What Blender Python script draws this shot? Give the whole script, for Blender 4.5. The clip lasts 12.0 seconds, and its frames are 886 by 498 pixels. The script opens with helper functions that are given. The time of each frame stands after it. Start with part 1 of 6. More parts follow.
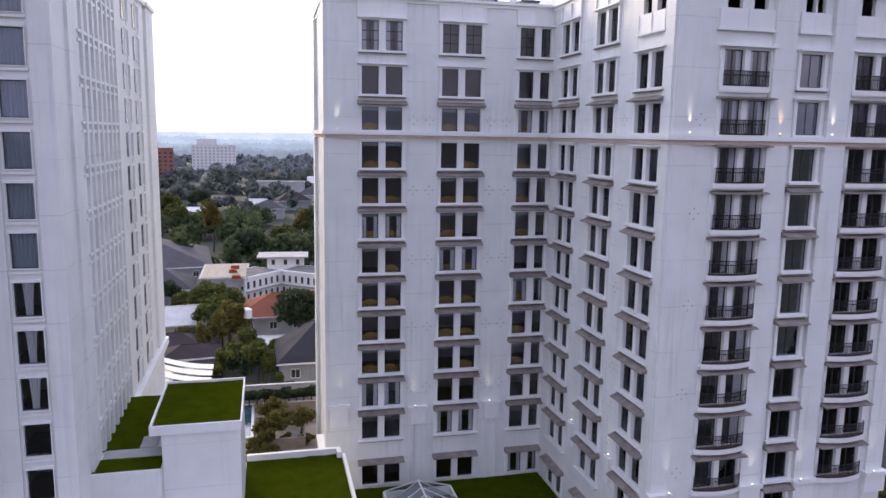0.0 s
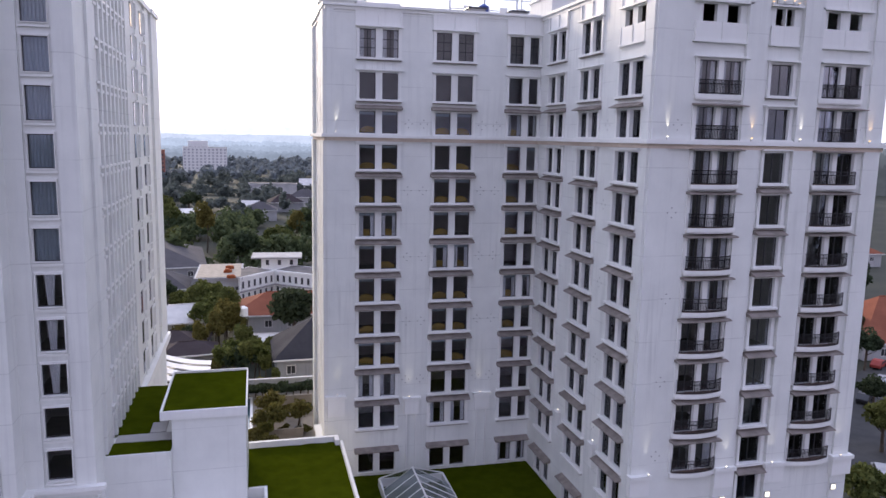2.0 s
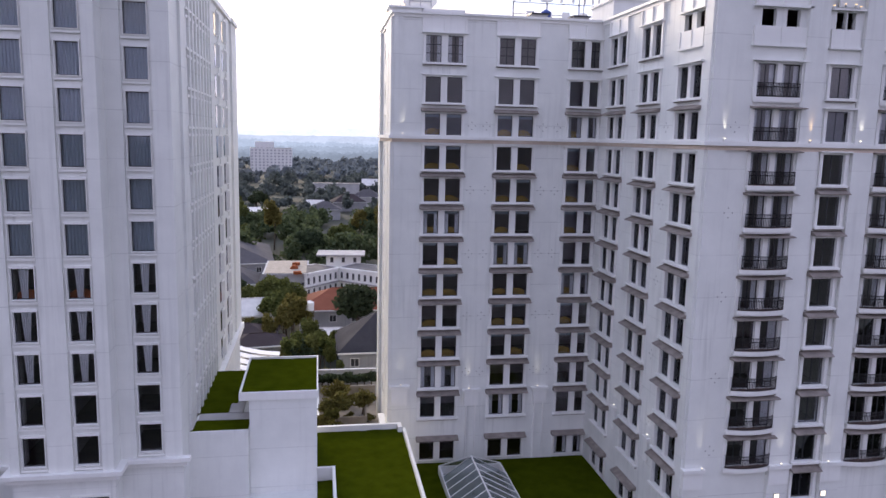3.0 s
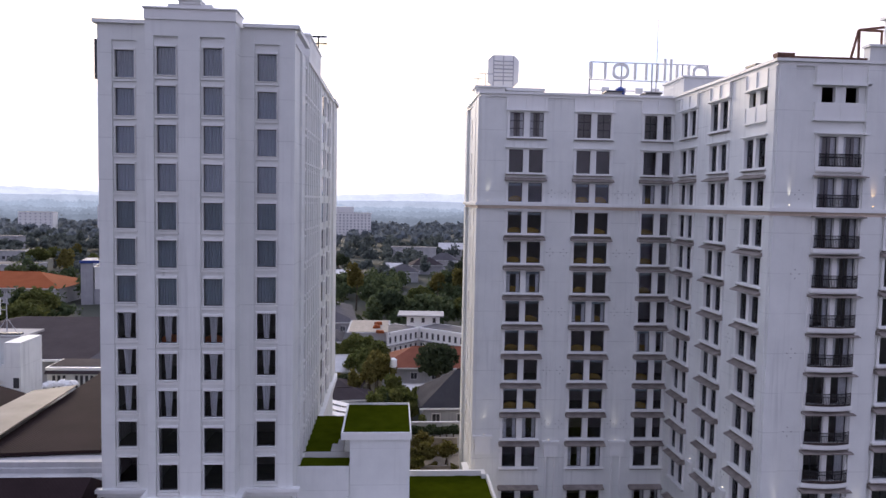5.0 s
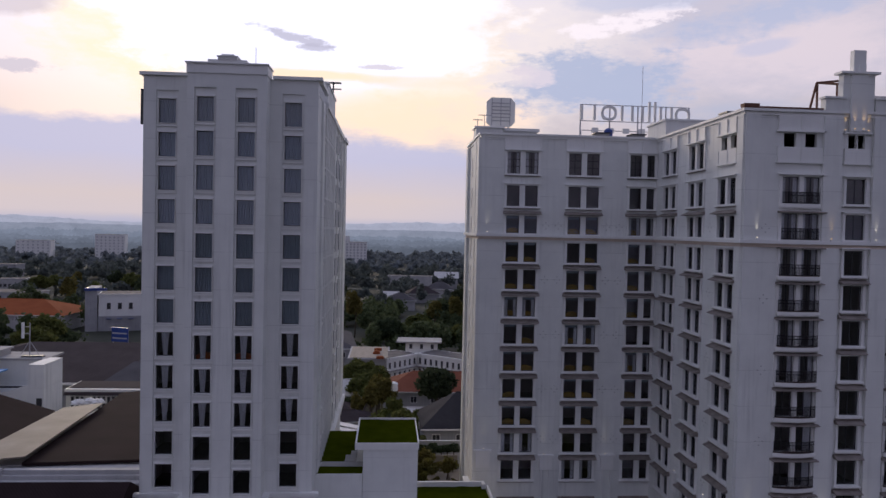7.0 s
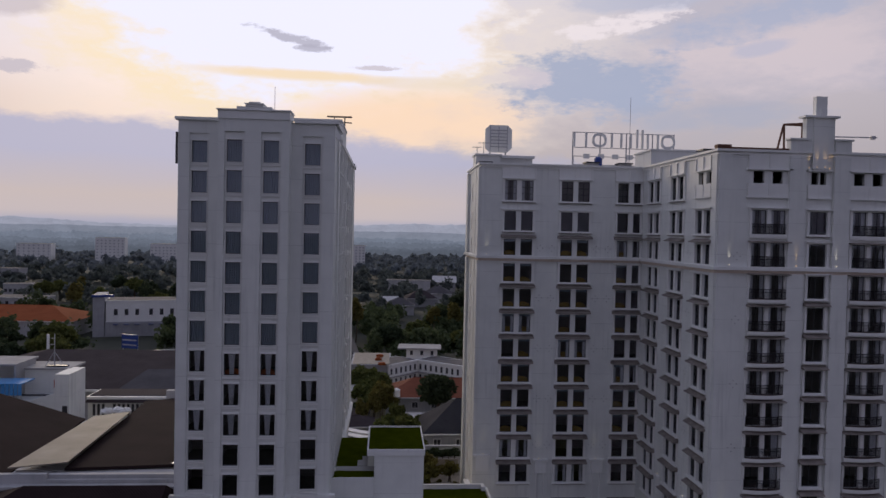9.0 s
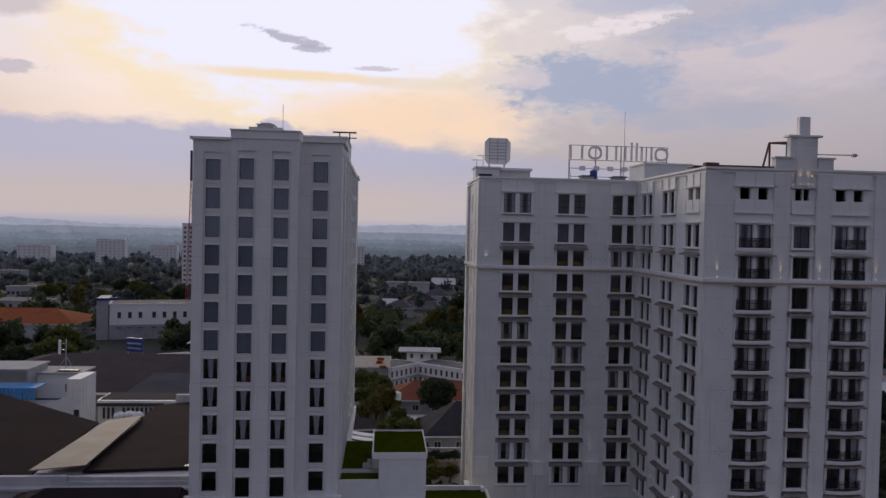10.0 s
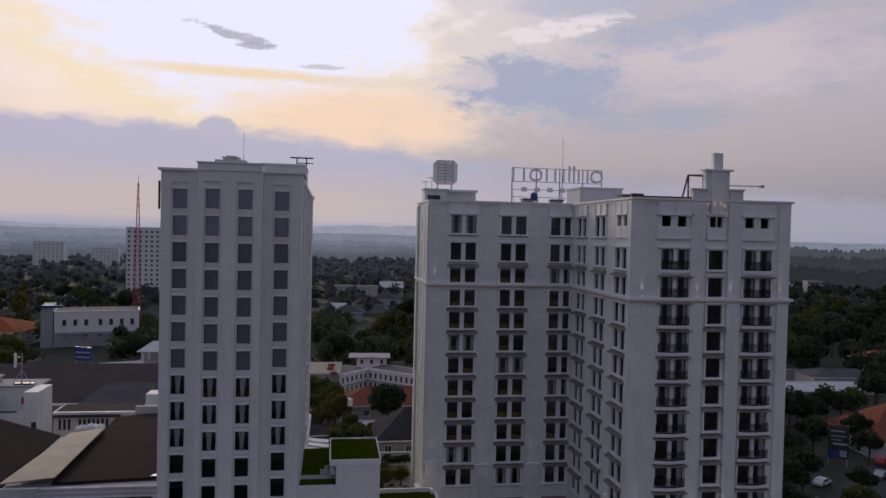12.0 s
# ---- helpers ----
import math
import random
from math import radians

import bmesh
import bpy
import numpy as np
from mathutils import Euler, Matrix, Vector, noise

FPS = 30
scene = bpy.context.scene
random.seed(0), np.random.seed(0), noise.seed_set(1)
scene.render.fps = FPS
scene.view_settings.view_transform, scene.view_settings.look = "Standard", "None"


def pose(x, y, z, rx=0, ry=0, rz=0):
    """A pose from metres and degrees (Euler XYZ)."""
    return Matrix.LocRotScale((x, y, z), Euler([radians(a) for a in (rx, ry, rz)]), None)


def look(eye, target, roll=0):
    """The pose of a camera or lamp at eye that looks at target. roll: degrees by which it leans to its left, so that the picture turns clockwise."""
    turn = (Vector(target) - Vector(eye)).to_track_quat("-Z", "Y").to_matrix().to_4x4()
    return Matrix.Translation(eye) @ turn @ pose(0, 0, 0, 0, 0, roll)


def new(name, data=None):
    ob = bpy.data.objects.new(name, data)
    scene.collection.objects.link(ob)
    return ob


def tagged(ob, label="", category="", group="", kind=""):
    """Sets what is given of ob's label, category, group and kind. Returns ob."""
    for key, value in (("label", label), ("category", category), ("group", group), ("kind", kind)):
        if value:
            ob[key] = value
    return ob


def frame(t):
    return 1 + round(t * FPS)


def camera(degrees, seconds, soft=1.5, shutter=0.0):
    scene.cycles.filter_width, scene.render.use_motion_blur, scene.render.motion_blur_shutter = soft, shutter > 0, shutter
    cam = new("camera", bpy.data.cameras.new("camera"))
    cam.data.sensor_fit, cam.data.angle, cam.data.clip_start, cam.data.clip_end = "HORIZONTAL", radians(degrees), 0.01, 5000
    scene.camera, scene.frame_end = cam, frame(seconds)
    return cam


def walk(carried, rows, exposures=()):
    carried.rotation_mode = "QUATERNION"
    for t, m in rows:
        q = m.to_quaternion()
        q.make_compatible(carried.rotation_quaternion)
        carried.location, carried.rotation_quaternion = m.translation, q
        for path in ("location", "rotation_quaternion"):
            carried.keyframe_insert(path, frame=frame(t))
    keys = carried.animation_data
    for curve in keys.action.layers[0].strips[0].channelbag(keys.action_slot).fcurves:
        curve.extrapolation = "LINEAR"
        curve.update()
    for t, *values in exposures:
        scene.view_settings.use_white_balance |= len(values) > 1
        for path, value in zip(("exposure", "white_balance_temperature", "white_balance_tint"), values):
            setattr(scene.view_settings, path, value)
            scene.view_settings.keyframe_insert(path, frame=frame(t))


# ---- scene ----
cam = camera(62.1, 12.0)
# seconds, eye, yaw to the left, pitch, roll
ROWS = [
    (0, -0.194, -1.206, 39.678, -13.68, -8.79, 0.93),
    (0.5, -0.364, -1.715, 39.671, -13.82, -8.73, 0.97),
    (1, -0.568, -2.482, 39.703, -14.01, -8.67, 1.01),
    (1.5, -0.849, -3.410, 39.704, -14.18, -8.61, 1.09),
    (2, -1.253, -4.467, 39.705, -14.42, -8.56, 1.17),
    (2.2, -1.429, -5.022, 39.714, -14.30, -8.56, 1.17),
    (2.4, -1.607, -5.622, 39.726, -13.75, -8.56, 1.16),
    (2.5, -1.689, -5.909, 39.730, -12.05, -8.56, 1.15),
    (2.6, -1.762, -6.177, 39.732, -11.15, -8.56, 1.16),
    (2.8, -1.893, -6.689, 39.733, -10.25, -8.57, 1.20),
    (3, -2.042, -7.233, 39.739, -9.74, -8.57, 1.23),
    (3.2, -2.217, -7.821, 39.753, -9.10, -8.57, 1.20),
    (3.7, -2.664, -9.307, 39.791, -7.20, -8.57, 1.18),
    (4.2, -3.122, -10.814, 39.832, -5.10, -8.57, 1.15),
    (4.4, -3.307, -11.424, 39.850, -4.50, -8.55, 1.13),
    (4.6, -3.493, -12.038, 39.868, -4.00, -8.05, 1.10),
    (4.7, -3.587, -12.346, 39.877, -3.85, -7.44, 1.10),
    (4.8, -3.680, -12.656, 39.886, -3.74, -6.62, 1.10),
    (4.9, -3.793, -13.032, 39.904, -3.80, -4.95, 1.10),
    (5, -3.908, -13.434, 39.924, -3.87, -3.70, 1.08),
    (5.1, -4.005, -13.791, 39.938, -3.90, -2.65, 1.12),
    (5.2, -4.099, -14.142, 39.951, -3.93, -2.07, 1.15),
    (5.3, -4.190, -14.490, 39.963, -3.95, -1.70, 1.18),
    (5.5, -4.362, -15.183, 39.982, -3.99, -1.51, 1.22),
    (6, -4.723, -16.917, 40.000, -4.07, -1.46, 1.24),
    (6.5, -5.069, -18.611, 40.037, -4.15, -1.44, 1.23),
    (7, -5.431, -20.366, 40.141, -4.27, -1.42, 1.23),
    (9, -6.735, -27.588, 42.825, -4.50, -1.34, 1.24),
    (9.5, -7.088, -29.391, 43.547, -4.58, -1.34, 1.22),
    (10, -7.366, -31.234, 44.212, -4.60, -1.30, 1.25),
    (10.5, -7.690, -32.982, 44.948, -5.38, -1.31, 1.22),
    (11, -7.998, -34.690, 45.677, -6.03, -1.31, 1.26),
    (11.5, -8.354, -36.498, 46.295, -6.99, -1.25, 1.26),
    (12, -8.596, -38.128, 46.954, -8.70, -1.21, 1.30),
]
EXPOSURES = ((0.0, 1.64, 6330, 9), (3.0, 1.50, 6330, 9), (4.8, 1.28, 6300, 10), (5.5, 0.72, 6230, 11), (6.0, 0.32, 6230, 12), (6.5, 0.18, 6230, 12), (7.0, 0.05, 6280, 11), (9.0, -0.20, 6430, 9), (10.5, -0.25, 6450, 9), (12.0, -0.28, 6450, 10))
walk(cam, [(t, look((x, y, z), (x - 90 * math.sin(radians(yaw)) * math.cos(radians(pitch)), y + 90 * math.cos(radians(yaw)) * math.cos(radians(pitch)), z + 90 * math.sin(radians(pitch))), roll)) for t, x, y, z, yaw, pitch, roll in ROWS], EXPOSURES)

# ---- world, sun and exposure ----
SUN_AZ, SUN_EL = 17.0, 15.0      # degrees left of +y, and above the horizon
sun_way = Vector((-math.sin(radians(SUN_AZ)) * math.cos(radians(SUN_EL)), math.cos(radians(SUN_AZ)) * math.cos(radians(SUN_EL)), math.sin(radians(SUN_EL))))


class Nodes:
    """Short hand for a node tree."""

    def __init__(self, tree):
        self.tree = tree
        tree.nodes.clear()

    def add(self, kind, **inputs):
        n = self.tree.nodes.new(kind)
        for key, value in inputs.items():
            self.put(n, key, value)
        return n

    def put(self, n, key, value):
        socket = n.inputs[int(key[1:])] if key[0] == "i" and key[1:].isdigit() else n.inputs[key.replace("_", " ")]
        if isinstance(value, bpy.types.NodeSocket):
            self.tree.links.new(value, socket)
        else:
            socket.default_value = value

    def math(self, op, a, b=0.0, c=0.0, clamp=False):
        n = self.tree.nodes.new("ShaderNodeMath")
        n.operation, n.use_clamp = op, clamp
        for k, v in enumerate((a, b, c)):
            self.put(n, "i%d" % k, v)
        return n.outputs[0]

    def vec(self, op, a, b=(0, 0, 0)):
        n = self.tree.nodes.new("ShaderNodeVectorMath")
        n.operation = op
        self.put(n, "i0", a)
        self.put(n, "i1", b)
        return n.outputs["Value"] if op == "DOT_PRODUCT" else n.outputs[0]

    def mix(self, f, a, b, blend="MIX"):
        n = self.tree.nodes.new("ShaderNodeMix")
        n.data_type, n.blend_type = "RGBA", blend
        self.put(n, "i0", f)
        for k, v in ((6, a), (7, b)):
            self.put(n, "i%d" % k, (*v, 1) if isinstance(v, tuple) and len(v) == 3 else v)
        return n.outputs[2]

    def ramp(self, f, stops):
        n = self.tree.nodes.new("ShaderNodeValToRGB")
        while len(n.color_ramp.elements) < len(stops):
            n.color_ramp.elements.new(0.5)
        for e, (p, c) in zip(n.color_ramp.elements, stops):
            e.position, e.color = p, (*c, 1) if isinstance(c, tuple) else (c, c, c, 1)
        self.put(n, "i0", f)
        return n.outputs[0]

    def noise(self, vector, scale, detail=4.0, rough=0.55):
        n = self.add("ShaderNodeTexNoise", Vector=vector, Scale=scale, Detail=detail, Roughness=rough)
        return n.outputs["Fac"]


world = bpy.data.worlds.new("world")
scene.world = world
world.use_nodes = True
w = Nodes(world.node_tree)
way = w.vec("NORMALIZE", w.add("ShaderNodeTexCoord").outputs["Generated"])
axes = w.add("ShaderNodeSeparateXYZ", Vector=way).outputs
sky = w.tree.nodes.new("ShaderNodeTexSky")
sky.sky_type, sky.sun_disc = "NISHITA", False
sky.sun_elevation, sky.sun_rotation = radians(SUN_EL), radians(-SUN_AZ)
sky.dust_density, sky.air_density = 4.0, 1.2
height = w.math("MAXIMUM", axes[2], 0.0)
near_sun = w.vec("DOT_PRODUCT", way, tuple(sun_way))
# thin evening overcast, bright and warm towards the sun, dimmer and bluer away from it
veil = w.ramp(height, ((0.0, (0.27, 0.28, 0.345)), (0.03, (0.36, 0.36, 0.43)), (0.10, (0.58, 0.52, 0.54)), (0.20, (0.70, 0.63, 0.67)), (0.40, (0.58, 0.58, 0.70)), (1.0, (0.38, 0.43, 0.60))))
base = w.mix(0.86, w.mix(1.0, sky.outputs[0], (0.05, 0.05, 0.055), "MULTIPLY"), veil)
azimuth = w.math("MULTIPLY", w.math("ARCTAN2", axes[0], axes[1]), 57.29578)     # degrees right of +y
climb = w.math("MULTIPLY", w.math("ARCSINE", axes[2]), 57.29578)
curl = w.add("ShaderNodeCombineXYZ", X=w.math("MULTIPLY", azimuth, 0.11), Y=w.math("MULTIPLY", climb, 0.26), Z=0.0).outputs[0]
rag = w.math("SUBTRACT", w.noise(curl, 1.6, 8.0, 0.62), 0.5)
fine_rag = w.math("SUBTRACT", w.noise(w.vec("ADD", curl, (4.0, 2.0, 1.0)), 5.5, 6.0, 0.66), 0.5)
warm = w.ramp(near_sun, ((0.80, 0.0), (0.93, 0.6), (1.0, 1.0)))
lift = w.ramp(height, ((0.15, 0.0), (0.30, 1.0)))
base = w.mix(w.math("MULTIPLY", w.math("MULTIPLY", warm, lift), 0.7), base, (1.10, 1.07, 1.20))


def cloud(under, az, el, half_az, half_el, colour, ragged=1.5, soft=0.35, most=0.85, fine=0.5, slope=0.0):
    """A ragged cloud mass at that place of the sky."""
    p = w.math("DIVIDE", w.math("SUBTRACT", azimuth, az), half_az)
    q = w.math("DIVIDE", w.math("SUBTRACT", w.math("MULTIPLY_ADD", w.math("SUBTRACT", azimuth, az), -slope, climb), el), half_el)
    d = w.math("SUBTRACT", 1.0, w.math("ADD", w.math("MULTIPLY", p, p), w.math("MULTIPLY", q, q)))
    d = w.math("ADD", d, w.math("ADD", w.math("MULTIPLY", rag, ragged * 2), w.math("MULTIPLY", fine_rag, ragged * fine)))
    return w.mix(w.math("MULTIPLY", w.ramp(d, ((0.1, 0.0), (0.1 + soft, 1.0))), most), under, colour)


# high decks all round, drawn out towards the horizon
deep = w.math("ADD", height, 0.10)
flat = w.add("ShaderNodeCombineXYZ", X=w.math("DIVIDE", axes[0], deep), Y=w.math("DIVIDE", axes[1], deep), Z=0.0).outputs[0]
puff = w.noise(w.vec("ADD", flat, (3.1, 1.7, 0.0)), 1.15, 7.0, 0.58)
deck = w.math("MULTIPLY", w.ramp(puff, ((0.50, 0.0), (0.62, 0.7), (0.78, 1.0))), w.ramp(height, ((0.09, 0.0), (0.2, 0.8), (0.6, 0.8))))
deck = w.math("MULTIPLY", deck, w.ramp(near_sun, ((0.82, 0.8), (0.93, 0.0))))
base = w.mix(deck, base, (0.44, 0.46, 0.58))
# evening glow: yellow rim, white heart, and an orange reach along the bank
base = cloud(base, -3.0, 13.5, 27.0, 10.0, (0.98, 0.86, 0.76), 0.6, 0.8, 0.85)
base = cloud(base, -8.0, 16.5, 20.0, 10.5, (1.15, 0.93, 0.58), 0.6, 0.4, 0.8)
base = cloud(base, -6.5, 18.0, 18.5, 10.4, (1.04, 1.03, 1.17), 0.8, 0.40, 1.0)
base = cloud(base, 2.0, 8.6, 12.0, 3.0, (1.14, 0.84, 0.60), 0.7, 0.8, 0.92)
base = cloud(base, -7.0, 11.5, 9.5, 0.55, (1.08, 0.84, 0.52), 0.7, 0.7, 0.85)
base = cloud(base, 2.5, 11.3, 6.0, 0.6, (1.00, 0.84, 0.66), 0.9, 0.7, 0.7)
# broken blue and rose clouds to the east
base = cloud(base, 29.0, 13.0, 13.0, 3.6, (0.76, 0.66, 0.68), 1.1, 0.8, 0.85)
base = cloud(base, 15.5, 11.2, 7.6, 3.2, (0.44, 0.49, 0.63), 1.5, 0.7, 0.92, 1.4)
base = cloud(base, 27.0, 15.4, 10.0, 1.5, (0.47, 0.51, 0.65), 1.4, 0.8, 0.85, fine=1.2, slope=0.12)
base = cloud(base, 27.5, 13.3, 2.4, 0.6, (0.56, 0.56, 0.68), 1.3, 0.8, 0.7, slope=0.15)
base = cloud(base, 25.0, 8.7, 10.0, 1.2, (0.47, 0.49, 0.59), 1.3, 0.8, 0.7)
base = cloud(base, 18.0, 15.6, 5.5, 0.9, (1.00, 0.90, 0.90), 1.8, 0.6, 0.85, 2.0, slope=0.16)
base = cloud(base, 19.5, 17.0, 7.0, 1.0, (0.56, 0.58, 0.70), 1.7, 0.7, 0.7)
base = cloud(base, 10.6, 11.9, 2.2, 0.9, (0.80, 0.70, 0.72), 1.9, 0.7, 0.75, 2.0)
# small dark shreds across the glow and cloud heads in the west
base = cloud(base, -7.6, 14.2, 3.4, 0.42, (0.56, 0.54, 0.63), 1.3, 0.6, 0.9, 3.0, slope=-0.19)
base = cloud(base, -5.8, 13.5, 1.4, 0.30, (0.54, 0.52, 0.61), 1.3, 0.6, 0.85, 3.0)
base = cloud(base, -0.8, 12.3, 2.2, 0.22, (0.70, 0.63, 0.66), 1.2, 0.6, 0.8, 3.0)
base = cloud(base, -26.0, 10.4, 2.6, 0.55, (0.64, 0.58, 0.63), 1.3, 0.6, 0.8, 3.0)
base = cloud(base, -27.5, 14.8, 5.0, 1.6, (0.72, 0.63, 0.65), 0.7, 0.5, 0.85)
# low cloud bank over the hills, thicker to the west, with a tan glow under it
edge = w.math("ADD", climb, w.math("ADD", w.math("MULTIPLY", rag, 3.2), w.math("MULTIPLY", fine_rag, 0.9)))
edge = w.math("ADD", edge, w.math("MULTIPLY", w.math("MAXIMUM", azimuth, -8.0), 0.10))
bank = w.ramp(w.math("DIVIDE", edge, 20.0), ((0.31, 1.0), (0.36, 0.0)))
base = w.mix(w.math("MULTIPLY", bank, 0.92), base, w.mix(w.ramp(near_sun, ((0.78, 0.0), (0.93, 1.0))), (0.46, 0.455, 0.56), (0.555, 0.545, 0.68)))
base = cloud(base, -8.4, 7.2, 1.7, 1.2, (0.60, 0.575, 0.68), 0.7, 0.4, 0.95, 1.2)
tan = w.math("MULTIPLY", w.ramp(near_sun, ((0.80, 0.15), (0.93, 1.0))), w.ramp(w.math("MULTIPLY_ADD", rag, 0.02, height), ((0.0, 0.0), (0.012, 0.8), (0.040, 0.95), (0.090, 0.0))))
base = w.mix(tan, base, (0.69, 0.58, 0.535))
base = w.mix(w.ramp(height, ((0.0, 0.9), (0.016, 0.0))), base, (0.44, 0.44, 0.53))
away = w.ramp(w.math("MULTIPLY_ADD", near_sun, 0.5, 0.5), ((0.25, 0.0), (0.85, 1.0)))
base = w.mix(away, w.mix(1.0, base, (0.575, 0.575, 0.655), "MULTIPLY"), base)
base = w.mix(1.0, base, (1.0, 0.99, 1.03), "MULTIPLY")
w.add("ShaderNodeOutputWorld", Surface=w.add("ShaderNodeBackground", Color=base, Strength=1.0).outputs[0])

sun = new("sun", bpy.data.lights.new("sun", "SUN"))
sun.data.energy, sun.data.angle, sun.data.color = 1.0, radians(14), (1.0, 0.80, 0.58)
sun.matrix_world = look(sun_way * 300, (0, 0, 0))

# ---- materials ----


def material(name, make):
    m = bpy.data.materials.new(name)
    m.use_nodes = True
    n = Nodes(m.node_tree)
    n.add("ShaderNodeOutputMaterial", Surface=make(n))
    return m


def principled(n, colour, rough=0.7, metal=0.0, bump=None, strength=0.3, distance=0.02, spec=0.4):
    p = n.add("ShaderNodeBsdfPrincipled", Base_Color=colour, Roughness=rough, Metallic=metal)
    p.inputs["Specular IOR Level"].default_value = spec
    if bump is not None:
        n.put(p, "Normal", n.add("ShaderNodeBump", Height=bump, Strength=strength, Distance=distance).outputs[0])
    return p.outputs[0]


def place(n):
    return n.add("ShaderNodeNewGeometry").outputs["Position"]


def shades(n, dark, light, scale, fine, shift=0.25):
    """Two scales of variation between two colours."""
    p = place(n)
    coarse = n.ramp(n.noise(p, scale, 5.0), ((0.3, 0.0), (0.7, 1.0)))
    small = n.noise(p, fine, 3.0)
    f = n.math("ADD", n.math("MULTIPLY", coarse, 1 - shift), n.math("MULTIPLY", small, shift), clamp=True)
    return n.mix(f, (*dark, 1), (*light, 1)), small


def paint(dark, light, rough=0.65, streaks=0.5, joints=0.0):
    """Masonry paint with faint storey joints, rain streaks and grime."""
    def make(n):
        p = place(n)
        colour, small = shades(n, dark, light, 0.35, 6.0)
        run = n.add("ShaderNodeMapping", Vector=p, Scale=(2.2, 2.2, 0.10)).outputs[0]
        streak = n.ramp(n.noise(run, 1.0, 4.0, 0.6), ((0.50, 0.0), (0.78, 1.0)))
        patch = n.ramp(n.noise(p, 0.12, 3.0), ((0.40, 0.0), (0.65, 1.0)))
        colour = n.mix(n.math("MULTIPLY", n.math("MULTIPLY", streak, patch), streaks), colour, (*[c * 0.70 for c in dark], 1))
        if joints:
            up = n.add("ShaderNodeSeparateXYZ", Vector=p).outputs[2]
            lap = n.math("ABSOLUTE", n.math("SUBTRACT", n.math("FRACT", n.math("DIVIDE", n.math("SUBTRACT", up, 0.35), joints)), 0.5))
            line = n.ramp(lap, ((0.0, 1.0), (0.009, 1.0), (0.013, 0.0)))
            broken = n.ramp(n.noise(p, 0.45, 3.0), ((0.35, 0.05), (0.65, 0.45)))
            colour = n.mix(n.math("MULTIPLY", line, broken), colour, (*[c * 0.62 for c in dark], 1))
        return principled(n, colour, rough, bump=small, strength=0.12)
    return material("paint", make)


def plain(name, dark, light, rough, scale=1.0, fine=14.0, metal=0.0, strength=0.25, spec=0.4):
    def make(n):
        colour, small = shades(n, dark, light, scale, fine)
        return principled(n, colour, rough, metal, small, strength, spec=spec)
    return material(name, make)


def glass(name, tint, ior=1.5, rough=0.02):
    def make(n):
        wave = n.noise(place(n), 0.6, 2.0)
        normal = n.add("ShaderNodeBump", Height=wave, Strength=0.05, Distance=0.05).outputs[0]
        gloss = n.add("ShaderNodeBsdfGlossy", Color=(0.9, 0.93, 1, 1), Roughness=rough, Normal=normal).outputs[0]
        clear = n.add("ShaderNodeBsdfTransparent", Color=(*tint, 1)).outputs[0]
        f = n.add("ShaderNodeFresnel", IOR=ior, Normal=normal).outputs[0]
        return n.add("ShaderNodeMixShader", i0=f, i1=clear, i2=gloss).outputs[0]
    return material(name, make)


def frosted(name):
    def make(n):
        colour, small = shades(n, (0.34, 0.38, 0.38), (0.52, 0.56, 0.56), 0.7, 5.0)
        milky = principled(n, colour, 0.25, spec=0.6)
        clear = n.add("ShaderNodeBsdfTransparent", Color=(0.75, 0.8, 0.8, 1)).outputs[0]
        return n.add("ShaderNodeMixShader", i0=0.45, i1=clear, i2=milky).outputs[0]
    return material(name, make)


def leafy(name, dark, light):
    def make(n):
        per = n.add("ShaderNodeNewGeometry").outputs["Random Per Island"]
        own = n.add("ShaderNodeObjectInfo").outputs["Random"]
        colour = n.mix(per, (*dark, 1), (*light, 1))
        colour = n.mix(n.math("MULTIPLY", own, 0.35), colour, (*[c * 0.75 for c in light[:1]], light[1] * 0.62, light[2] * 0.6, 1))
        p = n.add("ShaderNodeBsdfPrincipled", Base_Color=colour, Roughness=0.8)
        p.inputs["Specular IOR Level"].default_value = 0.12
        t = n.add("ShaderNodeBsdfTranslucent", Color=colour).outputs[0]
        return n.add("ShaderNodeMixShader", i0=0.35, i1=p.outputs[0], i2=t).outputs[0]
    return material(name, make)


def lamp_glow(name, colour, strength):
    return material(name, lambda n: n.add("ShaderNodeEmission", Color=(*colour, 1), Strength=strength).outputs[0])


def tiled(dark, light, course, rough=0.8, axis=2):
    """Roof tiles: courses across the slope, single tiles along it."""
    def make(n):
        p = place(n)
        colour, small = shades(n, dark, light, 0.25, 3.0, 0.4)
        xyz = n.add("ShaderNodeSeparateXYZ", Vector=p).outputs
        rows = n.math("FRACT", n.math("DIVIDE", xyz[axis], course))
        cols = n.math("FRACT", n.math("DIVIDE", n.math("ADD", xyz[0], xyz[1]), 0.3))
        h = n.math("ADD", rows, n.math("MULTIPLY", n.math("ABSOLUTE", n.math("SUBTRACT", cols, 0.5)), 0.8))
        return principled(n, colour, 0.95, bump=h, strength=0.5, distance=0.05, spec=0.08)
    return material("roof_tiles", make)


